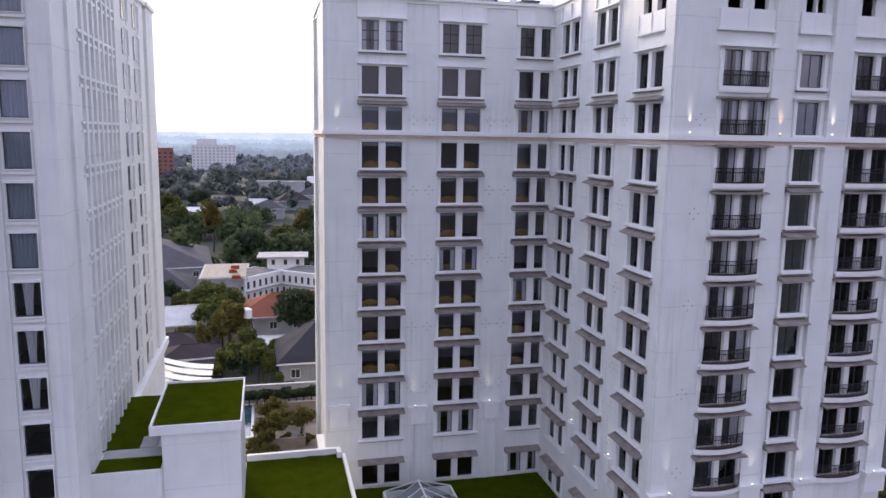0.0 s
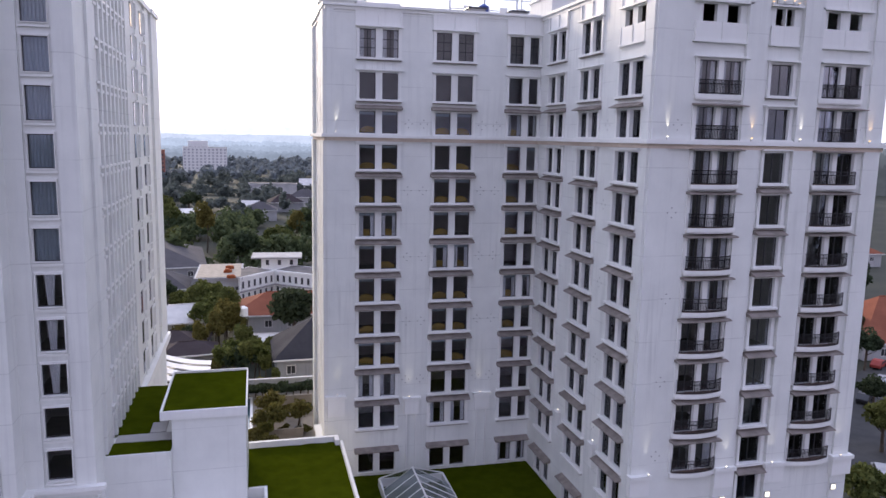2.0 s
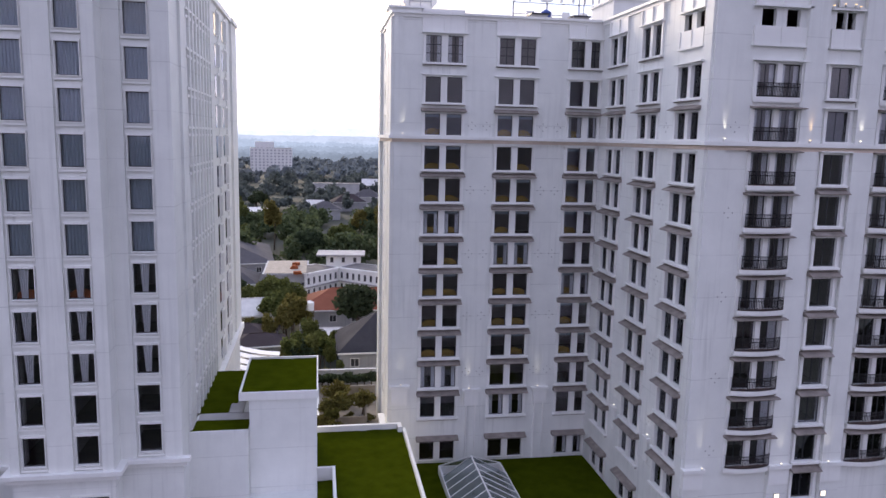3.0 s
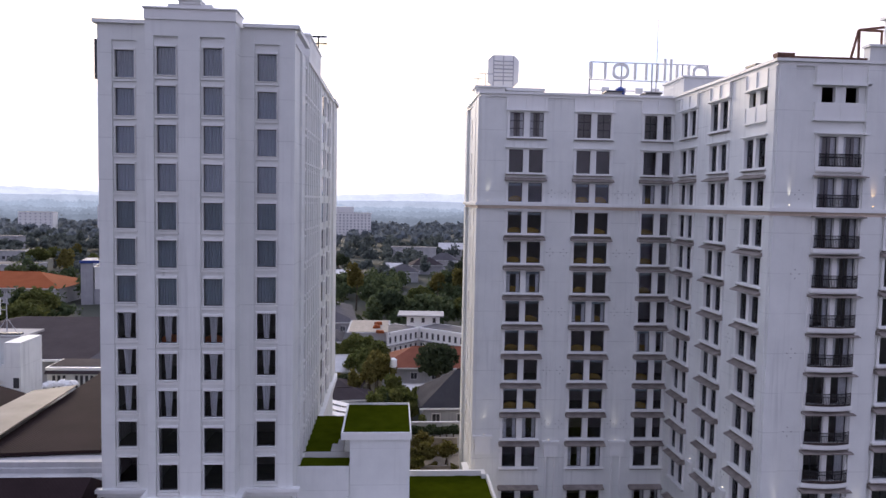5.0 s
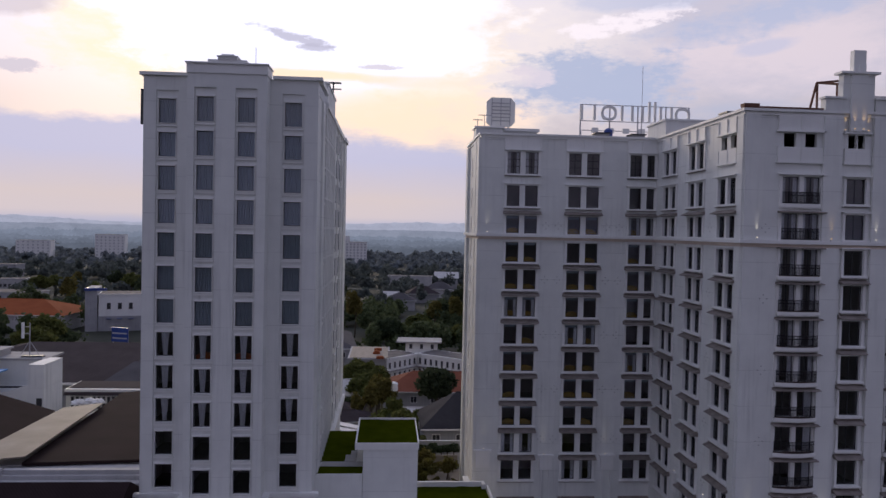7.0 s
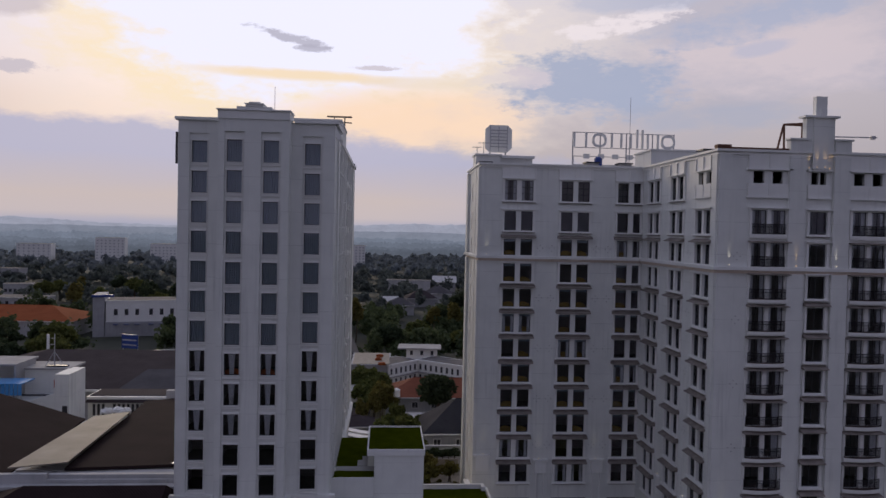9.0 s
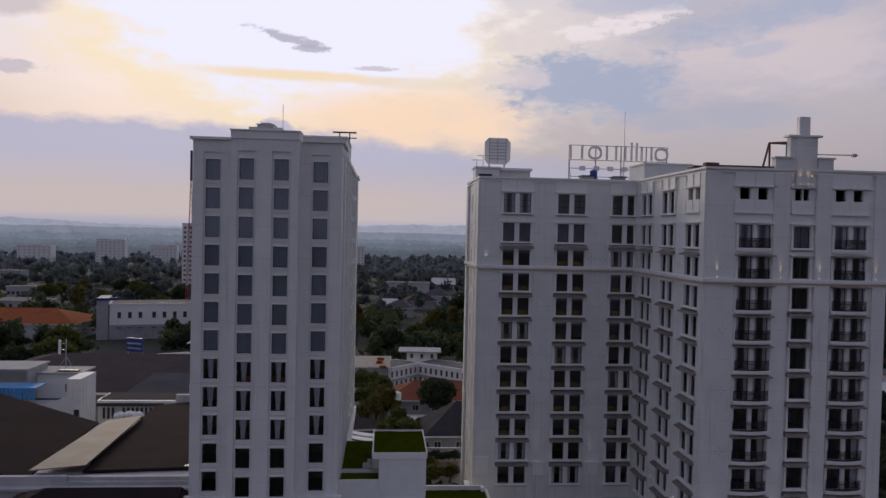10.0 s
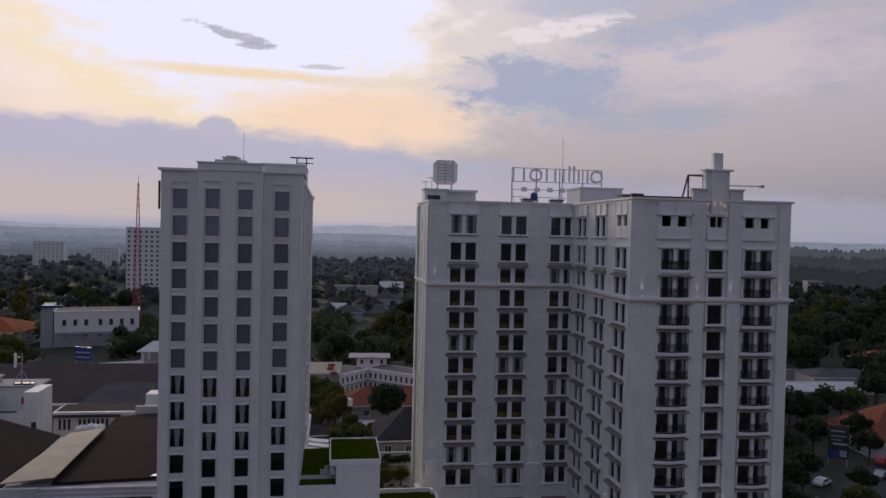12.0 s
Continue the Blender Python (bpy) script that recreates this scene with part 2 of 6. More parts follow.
M = dict(
    wall=paint((0.665, 0.672, 0.645), (0.785, 0.79, 0.755), 0.65, 0.75, 3.265),
    trim=paint((0.74, 0.738, 0.71), (0.82, 0.815, 0.785), 0.55, 0.35),
    # Weathered canopies; also colours the strips that imitate shadow under the sills.
    ledge=plain("weathered_ledge_and_shade", (0.150, 0.128, 0.110), (0.315, 0.275, 0.245), 0.8, 1.3, 9.0),
    # White moulding with warm lamplight put into its base colour.
    warm_lit=plain("warm_lit_moulding", (0.56, 0.45, 0.36), (0.72, 0.62, 0.53), 0.8, 0.8, 6.0),
    frame=plain("dark_aluminium", (0.035, 0.035, 0.04), (0.06, 0.06, 0.065), 0.45, metal=0.3),
    iron=plain("black_iron", (0.015, 0.015, 0.017), (0.04, 0.035, 0.035), 0.5, metal=0.5),
    pane=glass("window_glass", (0.92, 0.92, 0.94), 1.5),
    pane_clear=frosted("dusty_glass"),
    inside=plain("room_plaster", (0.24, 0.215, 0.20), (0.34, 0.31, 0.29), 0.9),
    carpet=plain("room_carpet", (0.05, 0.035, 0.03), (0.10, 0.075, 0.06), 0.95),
    # Teal in the cloth colour includes clear sky reflected by the panes.
    curtain=plain("drawn_curtain", (0.29, 0.355, 0.38), (0.40, 0.465, 0.49), 0.95, 2.0),
    sheer=plain("pale_curtain", (0.66, 0.68, 0.66), (0.80, 0.81, 0.79), 0.95, 2.0),
    sofa=plain("mustard_fabric", (0.30, 0.19, 0.035), (0.44, 0.29, 0.06), 0.95),
    orange=plain("orange_fabric", (0.42, 0.10, 0.02), (0.55, 0.15, 0.03), 0.95),
    grass=plain("lawn", (0.032, 0.044, 0.0020), (0.054, 0.068, 0.0036), 1.0, 0.8, 18.0, strength=0.8, spec=0.0),
    soil=plain("ground_soil", (0.022, 0.028, 0.016), (0.060, 0.060, 0.042), 0.95, 0.035, 0.6),
    asphalt=plain("asphalt", (0.04, 0.04, 0.042), (0.07, 0.07, 0.07), 0.9, 0.5, 8.0),
    paving=plain("pale_paving", (0.20, 0.17, 0.135), (0.33, 0.29, 0.24), 0.8, 0.9, 7.0),
    terracotta=plain("terracotta_tiles", (0.17, 0.105, 0.08), (0.27, 0.17, 0.125), 0.75, 1.2, 9.0),
    concrete=plain("concrete", (0.28, 0.27, 0.26), (0.42, 0.41, 0.40), 0.85, 0.5, 6.0),
    dull_roof=plain("dull_flat_roof", (0.10, 0.095, 0.09), (0.20, 0.185, 0.175), 0.9, 0.4, 4.0, spec=0.1),
    grey_wall=paint((0.30, 0.30, 0.31), (0.40, 0.40, 0.41), 0.8, 0.6),
    old_white=paint((0.37, 0.37, 0.37), (0.52, 0.51, 0.51), 0.8, 0.7),
    metal=plain("galvanised_steel", (0.35, 0.35, 0.37), (0.50, 0.50, 0.52), 0.45, metal=0.6),
    rust=plain("rusty_steel", (0.10, 0.05, 0.035), (0.20, 0.10, 0.07), 0.75, metal=0.2),
    brown_roof=tiled((0.0185, 0.0118, 0.0122), (0.034, 0.0218, 0.0225), 0.25),
    purple_roof=tiled((0.042, 0.034, 0.036), (0.072, 0.058, 0.061), 0.3),
    grey_roof=tiled((0.07, 0.066, 0.07), (0.125, 0.118, 0.122), 0.3),
    slate_roof=tiled((0.030, 0.030, 0.036), (0.062, 0.060, 0.066), 0.3),
    red_roof=tiled((0.17, 0.062, 0.038), (0.28, 0.108, 0.066), 0.22),
    orange_roof=tiled((0.25, 0.070, 0.026), (0.36, 0.112, 0.045), 0.25),
    sheet=plain("pale_sheet_roof", (0.46, 0.44, 0.42), (0.62, 0.60, 0.57), 0.36, 0.6, 5.0, spec=0.6),
    valley=plain("cream_sheet_roof", (0.19, 0.165, 0.13), (0.29, 0.255, 0.207), 0.65, 0.35, 2.2, spec=0.2),
    blue=plain("blue_plastic", (0.02, 0.045, 0.20), (0.03, 0.07, 0.28), 0.4),
    light_blue=plain("blue_sheet", (0.05, 0.22, 0.50), (0.08, 0.30, 0.62), 0.5),
    red=plain("red_paint", (0.34, 0.05, 0.04), (0.45, 0.08, 0.06), 0.6),
    brick=plain("brick_wall", (0.24, 0.10, 0.075), (0.34, 0.16, 0.12), 0.9, 0.2, 3.0),
    water=plain("pool_water", (0.03, 0.06, 0.08), (0.05, 0.10, 0.12), 0.05, spec=0.6),
    bark=plain("bark", (0.06, 0.045, 0.03), (0.14, 0.11, 0.085), 0.95, 2.0, 9.0, strength=0.7),
    leaf=leafy("leaves", (0.060, 0.078, 0.022), (0.150, 0.165, 0.052)),
    leaf_dark=leafy("dark_leaves", (0.024, 0.038, 0.020), (0.066, 0.088, 0.046)),
    leaf_olive=leafy("olive_leaves", (0.085, 0.082, 0.024), (0.200, 0.180, 0.055)),
    leaf_belt=leafy("belt_leaves", (0.050, 0.074, 0.036), (0.112, 0.140, 0.066)),
    # Next two leaf colours are paled and blued to hold the haze of distance.
    leaf_far_hazed=leafy("distant_hazed_leaves", (0.086, 0.108, 0.100), (0.132, 0.152, 0.142)),
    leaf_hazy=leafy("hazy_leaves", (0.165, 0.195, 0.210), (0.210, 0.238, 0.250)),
    leaf_yellow=leafy("yellowing_leaves", (0.06, 0.07, 0.018), (0.15, 0.15, 0.04)),
    glow=lamp_glow("lamp_glass", (1.0, 0.86, 0.68), 0.85),
    glow_warm=lamp_glow("warm_lamp_glass", (1.0, 0.62, 0.28), 0.8),
)

# ---- building helpers ----


def part(name, bm, mat, parent=None, label=""):
    """Links a bmesh as one mesh object under a thing or part."""
    me = bpy.data.meshes.new(name)
    bm.normal_update()
    bm.to_mesh(me)
    bm.free()
    me.materials.append(mat)
    return share(name, me, parent, label)


def share(name, me, parent=None, label="", at=None):
    ob = new(name, me)
    if parent is not None:
        ob.parent = parent
    if at is not None:
        ob.matrix_basis = at
    if label:
        ob["label"] = label
    return ob


def thing(name, label, category, group="", kind="", at=None):
    ob = new(name)
    if at is not None:
        ob.matrix_basis = at
    return tagged(ob, label, category, group, kind)


def box(bm, x0, x1, y0, y1, z0, z1, turn=None):
    vs = [bm.verts.new(v) for v in ((x0, y0, z0), (x1, y0, z0), (x1, y1, z0), (x0, y1, z0), (x0, y0, z1), (x1, y0, z1), (x1, y1, z1), (x0, y1, z1))]
    for f in ((3, 2, 1, 0), (4, 5, 6, 7), (0, 1, 5, 4), (1, 2, 6, 5), (2, 3, 7, 6), (3, 0, 4, 7)):
        bm.faces.new([vs[k] for k in f])
    if turn is not None:
        bmesh.ops.transform(bm, matrix=turn, verts=vs)
    return vs


def boxes(*rows):
    bm = bmesh.new()
    for row in rows:
        box(bm, *row)
    return bm


def prism(bm, outline, axis, a, b):
    """A closed outline in a plane, drawn out from a to b along the axis 'x', 'y' or 'z'."""
    def at(p, q, s):
        return {"x": (s, p, q), "y": (p, s, q), "z": (p, q, s)}[axis]
    low = [bm.verts.new(at(p, q, a)) for p, q in outline]
    top = [bm.verts.new(at(p, q, b)) for p, q in outline]
    n = len(outline)
    bm.faces.new(low)
    bm.faces.new(top[::-1])
    for k in range(n):
        bm.faces.new((low[k], top[k], top[(k + 1) % n], low[(k + 1) % n]))
    bmesh.ops.recalc_face_normals(bm, faces=bm.faces)
    return bm


def rod(bm, a, b, r, sides=6, r2=None):
    a, b = Vector(a), Vector(b)
    q = (b - a).to_track_quat("Z", "Y").to_matrix()
    ends = []
    for c, rad in ((a, r), (b, r if r2 is None else r2)):
        ends.append([bm.verts.new(c + q @ Vector((rad * math.cos(2 * math.pi * k / sides), rad * math.sin(2 * math.pi * k / sides), 0))) for k in range(sides)])
    for k in range(sides):
        bm.faces.new((ends[0][k], ends[0][(k + 1) % sides], ends[1][(k + 1) % sides], ends[1][k]))
    bm.faces.new(ends[0][::-1])
    bm.faces.new(ends[1])
    return bm


def sheet_with_holes(width, z0, z1, holes, depth, back=True, start=0.0):
    """A wall in its own frame: x along it, y into it, z up, with openings (x0, x1, z0, z1) cut right through."""
    bm = bmesh.new()
    us = sorted({start, width, *[h[k] for h in holes for k in (0, 1)]})
    zs = sorted({z0, z1, *[h[k] for h in holes for k in (2, 3)]})
    def opened(u, z):
        return any(h[0] < u < h[1] and h[2] < z < h[3] for h in holes)
    verts = {}
    def v(u, w, z):
        key = (round(u, 4), w, round(z, 4))
        if key not in verts:
            verts[key] = bm.verts.new((u, w, z))
        return verts[key]
    solid = [[not opened((us[i] + us[i + 1]) / 2, (zs[j] + zs[j + 1]) / 2) for j in range(len(zs) - 1)] for i in range(len(us) - 1)]
    for i in range(len(us) - 1):
        for j in range(len(zs) - 1):
            if not solid[i][j]:
                continue
            a, b, c, d = us[i], us[i + 1], zs[j], zs[j + 1]
            bm.faces.new((v(a, 0, c), v(a, 0, d), v(b, 0, d), v(b, 0, c)))
            if back:
                bm.faces.new((v(a, depth, c), v(b, depth, c), v(b, depth, d), v(a, depth, d)))
            for di, dj, e in ((-1, 0, ((a, c), (a, d))), (1, 0, ((b, d), (b, c))), (0, -1, ((b, c), (a, c))), (0, 1, ((a, d), (b, d)))):
                ii, jj = i + di, j + dj
                if not (0 <= ii < len(us) - 1 and 0 <= jj < len(zs) - 1) or not solid[ii][jj]:
                    (p, q), (r, s) = e
                    bm.faces.new((v(p, 0, q), v(p, depth, q), v(r, depth, s), v(r, 0, s)))
    bmesh.ops.recalc_face_normals(bm, faces=bm.faces)
    return bm

# ---- ground ----
G = bmesh.new()
bmesh.ops.create_grid(G, x_segments=40, y_segments=40, size=4000)
ground = tagged(part("ground", G, M["soil"]), "dark soil and grass between the city's houses", "ground", kind="structure")

# ---- windows ----
made = {}


def kept(key, make):
    """One mesh for each kind of piece, shared by all that are alike."""
    if key not in made:
        bm, mat = make()
        me = bpy.data.meshes.new(key[0])
        bm.normal_update()
        bm.to_mesh(me)
        bm.free()
        me.materials.append(mat)
        made[key] = me
    return made[key]


def surround(wd, h, mull, proud=0.14, rim=0.28, lights=(1.0,)):
    """Raised white surround of an opening, with broad mullions."""
    full = wd + 2 * rim
    holes, x = [], rim
    clear = wd - mull * (len(lights) - 1)
    for f in lights:
        holes.append((x, x + f * clear, 0.05, h + 0.05))
        x += f * clear + mull
    bm = sheet_with_holes(full, 0.0, h + 0.21, holes, proud)
    bmesh.ops.translate(bm, verts=bm.verts, vec=(-full / 2, -proud, -0.05))
    for (_, b, _, _), (c, _, _, _) in zip(holes, holes[1:]):
        box(bm, b - full / 2, c - full / 2, 0.0, 0.24, 0.0, h)
    return bm


def casement(x0, x1, h, bars=0, rails=0, deep=0.16):
    """Dark frame of one light, with its glazing bars, in one piece."""
    t, s = 0.055, 0.03
    us = [t + (x1 - x0 - 2 * t) * k / (bars + 1) for k in range(bars + 2)]
    zs = [t + (h - 2 * t) * k / (rails + 1) for k in range(rails + 2)]
    holes = [(us[i] + (s if i else 0), us[i + 1] - (s if i < bars else 0), zs[j] + (s if j else 0), zs[j + 1] - (s if j < rails else 0)) for i in range(bars + 1) for j in range(rails + 1)]
    bm = sheet_with_holes(x1 - x0, 0.0, h, holes, 0.06)
    bmesh.ops.translate(bm, verts=bm.verts, vec=(x0, deep, 0))
    return bm


def drape(x0, x1, z0, z1, y=0.29, folds=9, gather=0.0, amp=0.05):
    """A hanging curtain with folds; gather pulls its foot together."""
    bm = bmesh.new()
    rows = []
    n = folds * 4
    for j in range(7):
        s = j / 6
        z = z1 + (z0 - z1) * s
        pull = 1 - gather * s ** 0.7
        c = (x0 + x1) / 2
        rows.append([bm.verts.new((c + (x0 + (x1 - x0) * k / n - c) * pull, y + amp * math.sin(k * math.pi / 2 + 0.4) * (0.6 + 0.4 * s), z)) for k in range(n + 1)])
    for j in range(6):
        for k in range(n):
            bm.faces.new((rows[j][k], rows[j][k + 1], rows[j + 1][k + 1], rows[j + 1][k]))
    return bm


def canopy(wd, out=0.72, drop=0.30, rise=0.26):
    """Sloping weathered ledge over a window."""
    bm = bmesh.new()
    prism(bm, ((0.0, rise + drop), (-out, rise), (-out, rise - 0.07), (0.0, rise - 0.07)), "x", -wd / 2, wd / 2)
    return bm


def sill(wd, out=0.34):
    return boxes((-wd / 2, wd / 2, -out, 0.0, -0.22, -0.05))


# Dark strip below a sill, added to draw the sill's shadow.
def shade_strip(wd, out=0.34):
    return boxes((-wd / 2 + 0.06, wd / 2 - 0.06, -out + 0.08, 0.0, -0.31, -0.22))


def window(building, wall, uc, z0, wd, h, mull=0.55, lights=(0.5, 0.5), top="", foot=True, drapes="", grid=(0, 0), rim=0.28, blind=0.0, sofa=False):
    """One window of a facade: surround > casements, panes, sill, canopy, curtain."""
    key = (round(wd, 2), round(h, 2), mull, lights)
    at = wall @ pose(uc, 0, z0)
    ob = share("window", kept(("window", *key, rim), lambda: (surround(wd, h, mull, rim=rim, lights=lights), M["trim"])), building, at=at)
    spans = []
    x = -wd / 2
    clear = wd - mull * (len(lights) - 1)
    for f in lights:
        spans.append((x, x + f * clear))
        x += f * clear + mull
    for k, (a, b) in enumerate(spans):
        share("casement", kept(("casement", *key, k, grid), lambda: (casement(a, b, h, *grid), M["frame"])), ob)
        pane = share("pane", kept(("pane", *key, k), lambda: (boxes((a + 0.055, b - 0.055, 0.18, 0.19, 0.055, h - 0.055)), M["pane"])), ob)
        pane.visible_shadow = False
        if blind:
            share("roller_blind", kept(("blind", *key, k, blind), lambda: (boxes((a + 0.03, b - 0.03, 0.225, 0.24, h - blind, h - 0.01)), M["curtain"])), ob)
        if drapes == "drawn":
            share("curtain", kept(("drawn", *key, k), lambda: (drape(a, b, 0.0, h, folds=7), M["curtain"])), ob)
        elif drapes == "closed":
            share("curtain", kept(("closed", *key, k), lambda: (boxes((a, b, 0.205, 0.225, 0.0, h)), M["sheer"])), ob, "closed pale blind")
        elif drapes == "gathered":
            c = a + (b - a) * 0.48
            share("curtain", kept(("gathered", *key, k), lambda: (drape(c - 0.36, c + 0.36, 0.05, h, folds=4, gather=0.45), M["sheer"])), ob, "pale curtain gathered in the middle")
        elif drapes == "one":
            if k:
                share("curtain", kept(("one", *key, k), lambda: (drape(b - (b - a) * 0.42, b, 0.0, h, folds=4), M["sheer"])), ob)
        elif drapes == "sides":
            for s, (c, d) in enumerate(((a, a + (b - a) * 0.30), (b - (b - a) * 0.26, b))):
                share("curtain", kept(("side", *key, k, s), lambda: (drape(c, d, 0.0, h, folds=3), M["sheer"])), ob)
    if foot:
        share("sill", kept(("sill", *key, rim), lambda: (sill(wd + 2 * rim + 0.16), M["trim"])), ob)
        share("drip_moulding", kept(("shade_strip", *key, rim), lambda: (shade_strip(wd + 2 * rim + 0.16), M["ledge"])), ob)
    if top == "canopy":
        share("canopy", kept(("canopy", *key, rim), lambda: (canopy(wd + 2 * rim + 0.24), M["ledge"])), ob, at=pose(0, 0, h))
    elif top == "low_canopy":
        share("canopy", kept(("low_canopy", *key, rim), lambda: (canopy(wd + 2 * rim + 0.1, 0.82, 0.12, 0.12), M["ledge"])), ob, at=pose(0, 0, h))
    elif top == "lintel":
        share("lintel", kept(("lintel", *key, rim), lambda: (boxes((-wd / 2 - rim - 0.12, wd / 2 + rim + 0.12, -0.46, 0.0, 0.16, 0.27)), M["trim"])), ob, at=pose(0, 0, h))
    return ob


def rounded(bm, x0, x1, y0, y1, z0, z1, r=0.12):
    vs = box(bm, x0, x1, y0, y1, z0, z1)
    es = list({e for v in vs for e in v.link_edges})
    bmesh.ops.bevel(bm, geom=es, offset=r, segments=2, affect="EDGES")


def sofa_mesh(key, mat):
    def make():
        bm = bmesh.new()
        rounded(bm, -0.75, 0.75, -0.45, 0.45, 0.12, 0.48)
        prism(bm, [(0.82 * math.cos(a * math.pi / 10), 0.42 + 0.55 * math.sin(a * math.pi / 10)) for a in range(11)], "y", 0.24, 0.46)
        rounded(bm, -0.88, -0.66, -0.45, 0.45, 0.12, 0.72, 0.09)
        rounded(bm, 0.66, 0.88, -0.45, 0.45, 0.12, 0.72, 0.09)
        for x in (-0.7, 0.7):
            for y in (-0.35, 0.35):
                box(bm, x - 0.03, x + 0.03, y - 0.03, y + 0.03, 0.0, 0.14)
        return bm, M[mat]
    return kept((key,), make)


# ---- the hotel block with the two wings ----
block = thing("hotel_block", "tall white painted hotel block with black balconies and lit roofline", "building")
BX0, BX1, BY, WY, EX, NY = 5.3, 26.4, 65.55, 43.85, 46.45, 79.5
ROOF = 51.5
PITCH = 3.236
upper = [(47.05, 49.60), (43.22, 45.65), (40.05, 42.10)]
lower = [(38.96 - PITCH * k - 2.30, 38.96 - PITCH * k) for k in range(9)]
ROW_ALL = upper + lower + [(6.05, 8.15)]
back_wall, wing_wall, front_wall = pose(BX0, BY, 0), pose(BX1, BY, 0, 0, 0, -90), pose(BX1, WY, 0)
east_wall, west_wall = pose(EX, WY, 0, 0, 0, 90), pose(BX0, NY, 0, 0, 0, -90)
back_cols = ((8.36, 12.04), (15.70, 19.40), (23.10, 26.12))
wing_cols = ((63.0, 59.4), (55.88, 52.25), (48.8, 45.12))
front_c = (31.75 - BX1, 36.95 - BX1, 42.35 - BX1)
front_rows = [(43.30, 45.70), (40.02, 42.38)] + [(39.15 - 3.215 * k - 2.40, 39.15 - 3.215 * k) for k in range(8)]

holes = [(a - BX0, b - BX0, z0, z1) for a, b in back_cols for z0, z1 in ROW_ALL]
part("wall", sheet_with_holes(BX1 - BX0, 0.0, ROOF, holes, 0.35), M["wall"], block).matrix_basis = back_wall
holes = [(BY - a, BY - b, z0, z1) for a, b in wing_cols[:2] for z0, z1 in ROW_ALL] + [(BY - a, BY - b, z0, z1) for a, b in wing_cols[2:] for z0, z1 in ROW_ALL[1:]]
wing_small = [(BY - 48.55, BY - 47.4, 48.40, 49.62), (BY - 46.65, BY - 45.45, 48.40, 49.62)]
part("wall", sheet_with_holes(BY - WY - 0.355, 0.0, ROOF, holes + wing_small, 0.35), M["wall"], block).matrix_basis = wing_wall
holes = []
for c in (front_c[0], front_c[2]):
    holes += [(c - 1.79, c + 1.79, z0, z1) for z0, z1 in front_rows]
    holes += [(c - 1.72, c - 0.58, 48.40, 49.62), (c + 0.28, c + 1.36, 48.40, 49.62)]
mid_rows = [(43.35, 45.62), (40.08, 42.35)] + [(39.10 - 3.21 * k - 2.27, 39.10 - 3.21 * k) for k in range(9)]
holes += [(front_c[1] - 0.95, front_c[1] + 0.95, z0, z1) for z0, z1 in mid_rows]
holes += [(front_c[1] - 0.86, front_c[1] - 0.06, 48.40, 49.62), (front_c[1] + 0.06, front_c[1] + 0.74, 48.40, 49.62)]
part("wall", sheet_with_holes(EX - BX1, 0.0, ROOF, holes, 0.35), M["wall"], block).matrix_basis = front_wall
part("wall", sheet_with_holes(NY - WY, 0.0, ROOF, [], 0.35, start=0.355), M["wall"], block).matrix_basis = east_wall
slits = [(NY - 74.0, NY - 73.3, z0, z1) for z0, z1 in ROW_ALL[:-1]]
part("wall", sheet_with_holes(NY - BY - 0.355, 0.0, ROOF, slits, 0.35), M["wall"], block).matrix_basis = west_wall
part("wall", boxes((BX0, EX, NY, NY + 0.35, 0.0, ROOF)), M["wall"], block)

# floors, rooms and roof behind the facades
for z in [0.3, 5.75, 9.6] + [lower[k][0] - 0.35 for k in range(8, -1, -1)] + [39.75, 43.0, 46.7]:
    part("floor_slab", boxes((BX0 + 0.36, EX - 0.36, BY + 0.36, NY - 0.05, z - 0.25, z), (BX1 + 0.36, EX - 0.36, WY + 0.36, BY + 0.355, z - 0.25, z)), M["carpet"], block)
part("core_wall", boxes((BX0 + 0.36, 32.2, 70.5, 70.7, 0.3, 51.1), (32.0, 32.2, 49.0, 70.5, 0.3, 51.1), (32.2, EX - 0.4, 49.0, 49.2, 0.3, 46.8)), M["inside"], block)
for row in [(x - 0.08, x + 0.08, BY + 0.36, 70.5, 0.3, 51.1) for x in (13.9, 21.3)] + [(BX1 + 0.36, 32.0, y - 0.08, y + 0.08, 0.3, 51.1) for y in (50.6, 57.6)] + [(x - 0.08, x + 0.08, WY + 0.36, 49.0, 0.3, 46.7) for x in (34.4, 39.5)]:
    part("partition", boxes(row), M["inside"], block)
part("roof", boxes((BX0 + 0.36, EX - 0.36, BY + 0.36, NY - 0.05, 51.2, 51.49), (BX1 + 0.36, EX - 0.36, WY + 0.36, BY + 0.36, 51.2, 51.49)), M["concrete"], block, "flat grey roof behind the parapet")

# cornice and string course
def course(z0, z1, out, name="cornice", mat="trim"):
    for rows in (
        (BX0 - out, BX1 - out, BY - out, BY, z0, z1), (BX1 - out, BX1, WY - out, BY, z0, z1), (BX1, EX + out, WY - out, WY, z0, z1),
        (BX0 - out, BX0, BY, NY, z0, z1), (EX, EX + out, WY, NY, z0, z1)):
        part(name, boxes(rows), M[mat], block)


course(51.5, 51.74, 0.34)
course(51.2, 51.5, 0.14)
course(39.62, 39.96, 0.50, "string_course")
# The lower band's tan stands in for warm light on its underside.
course(39.30, 39.62, 0.22, "string_course", "warm_lit")

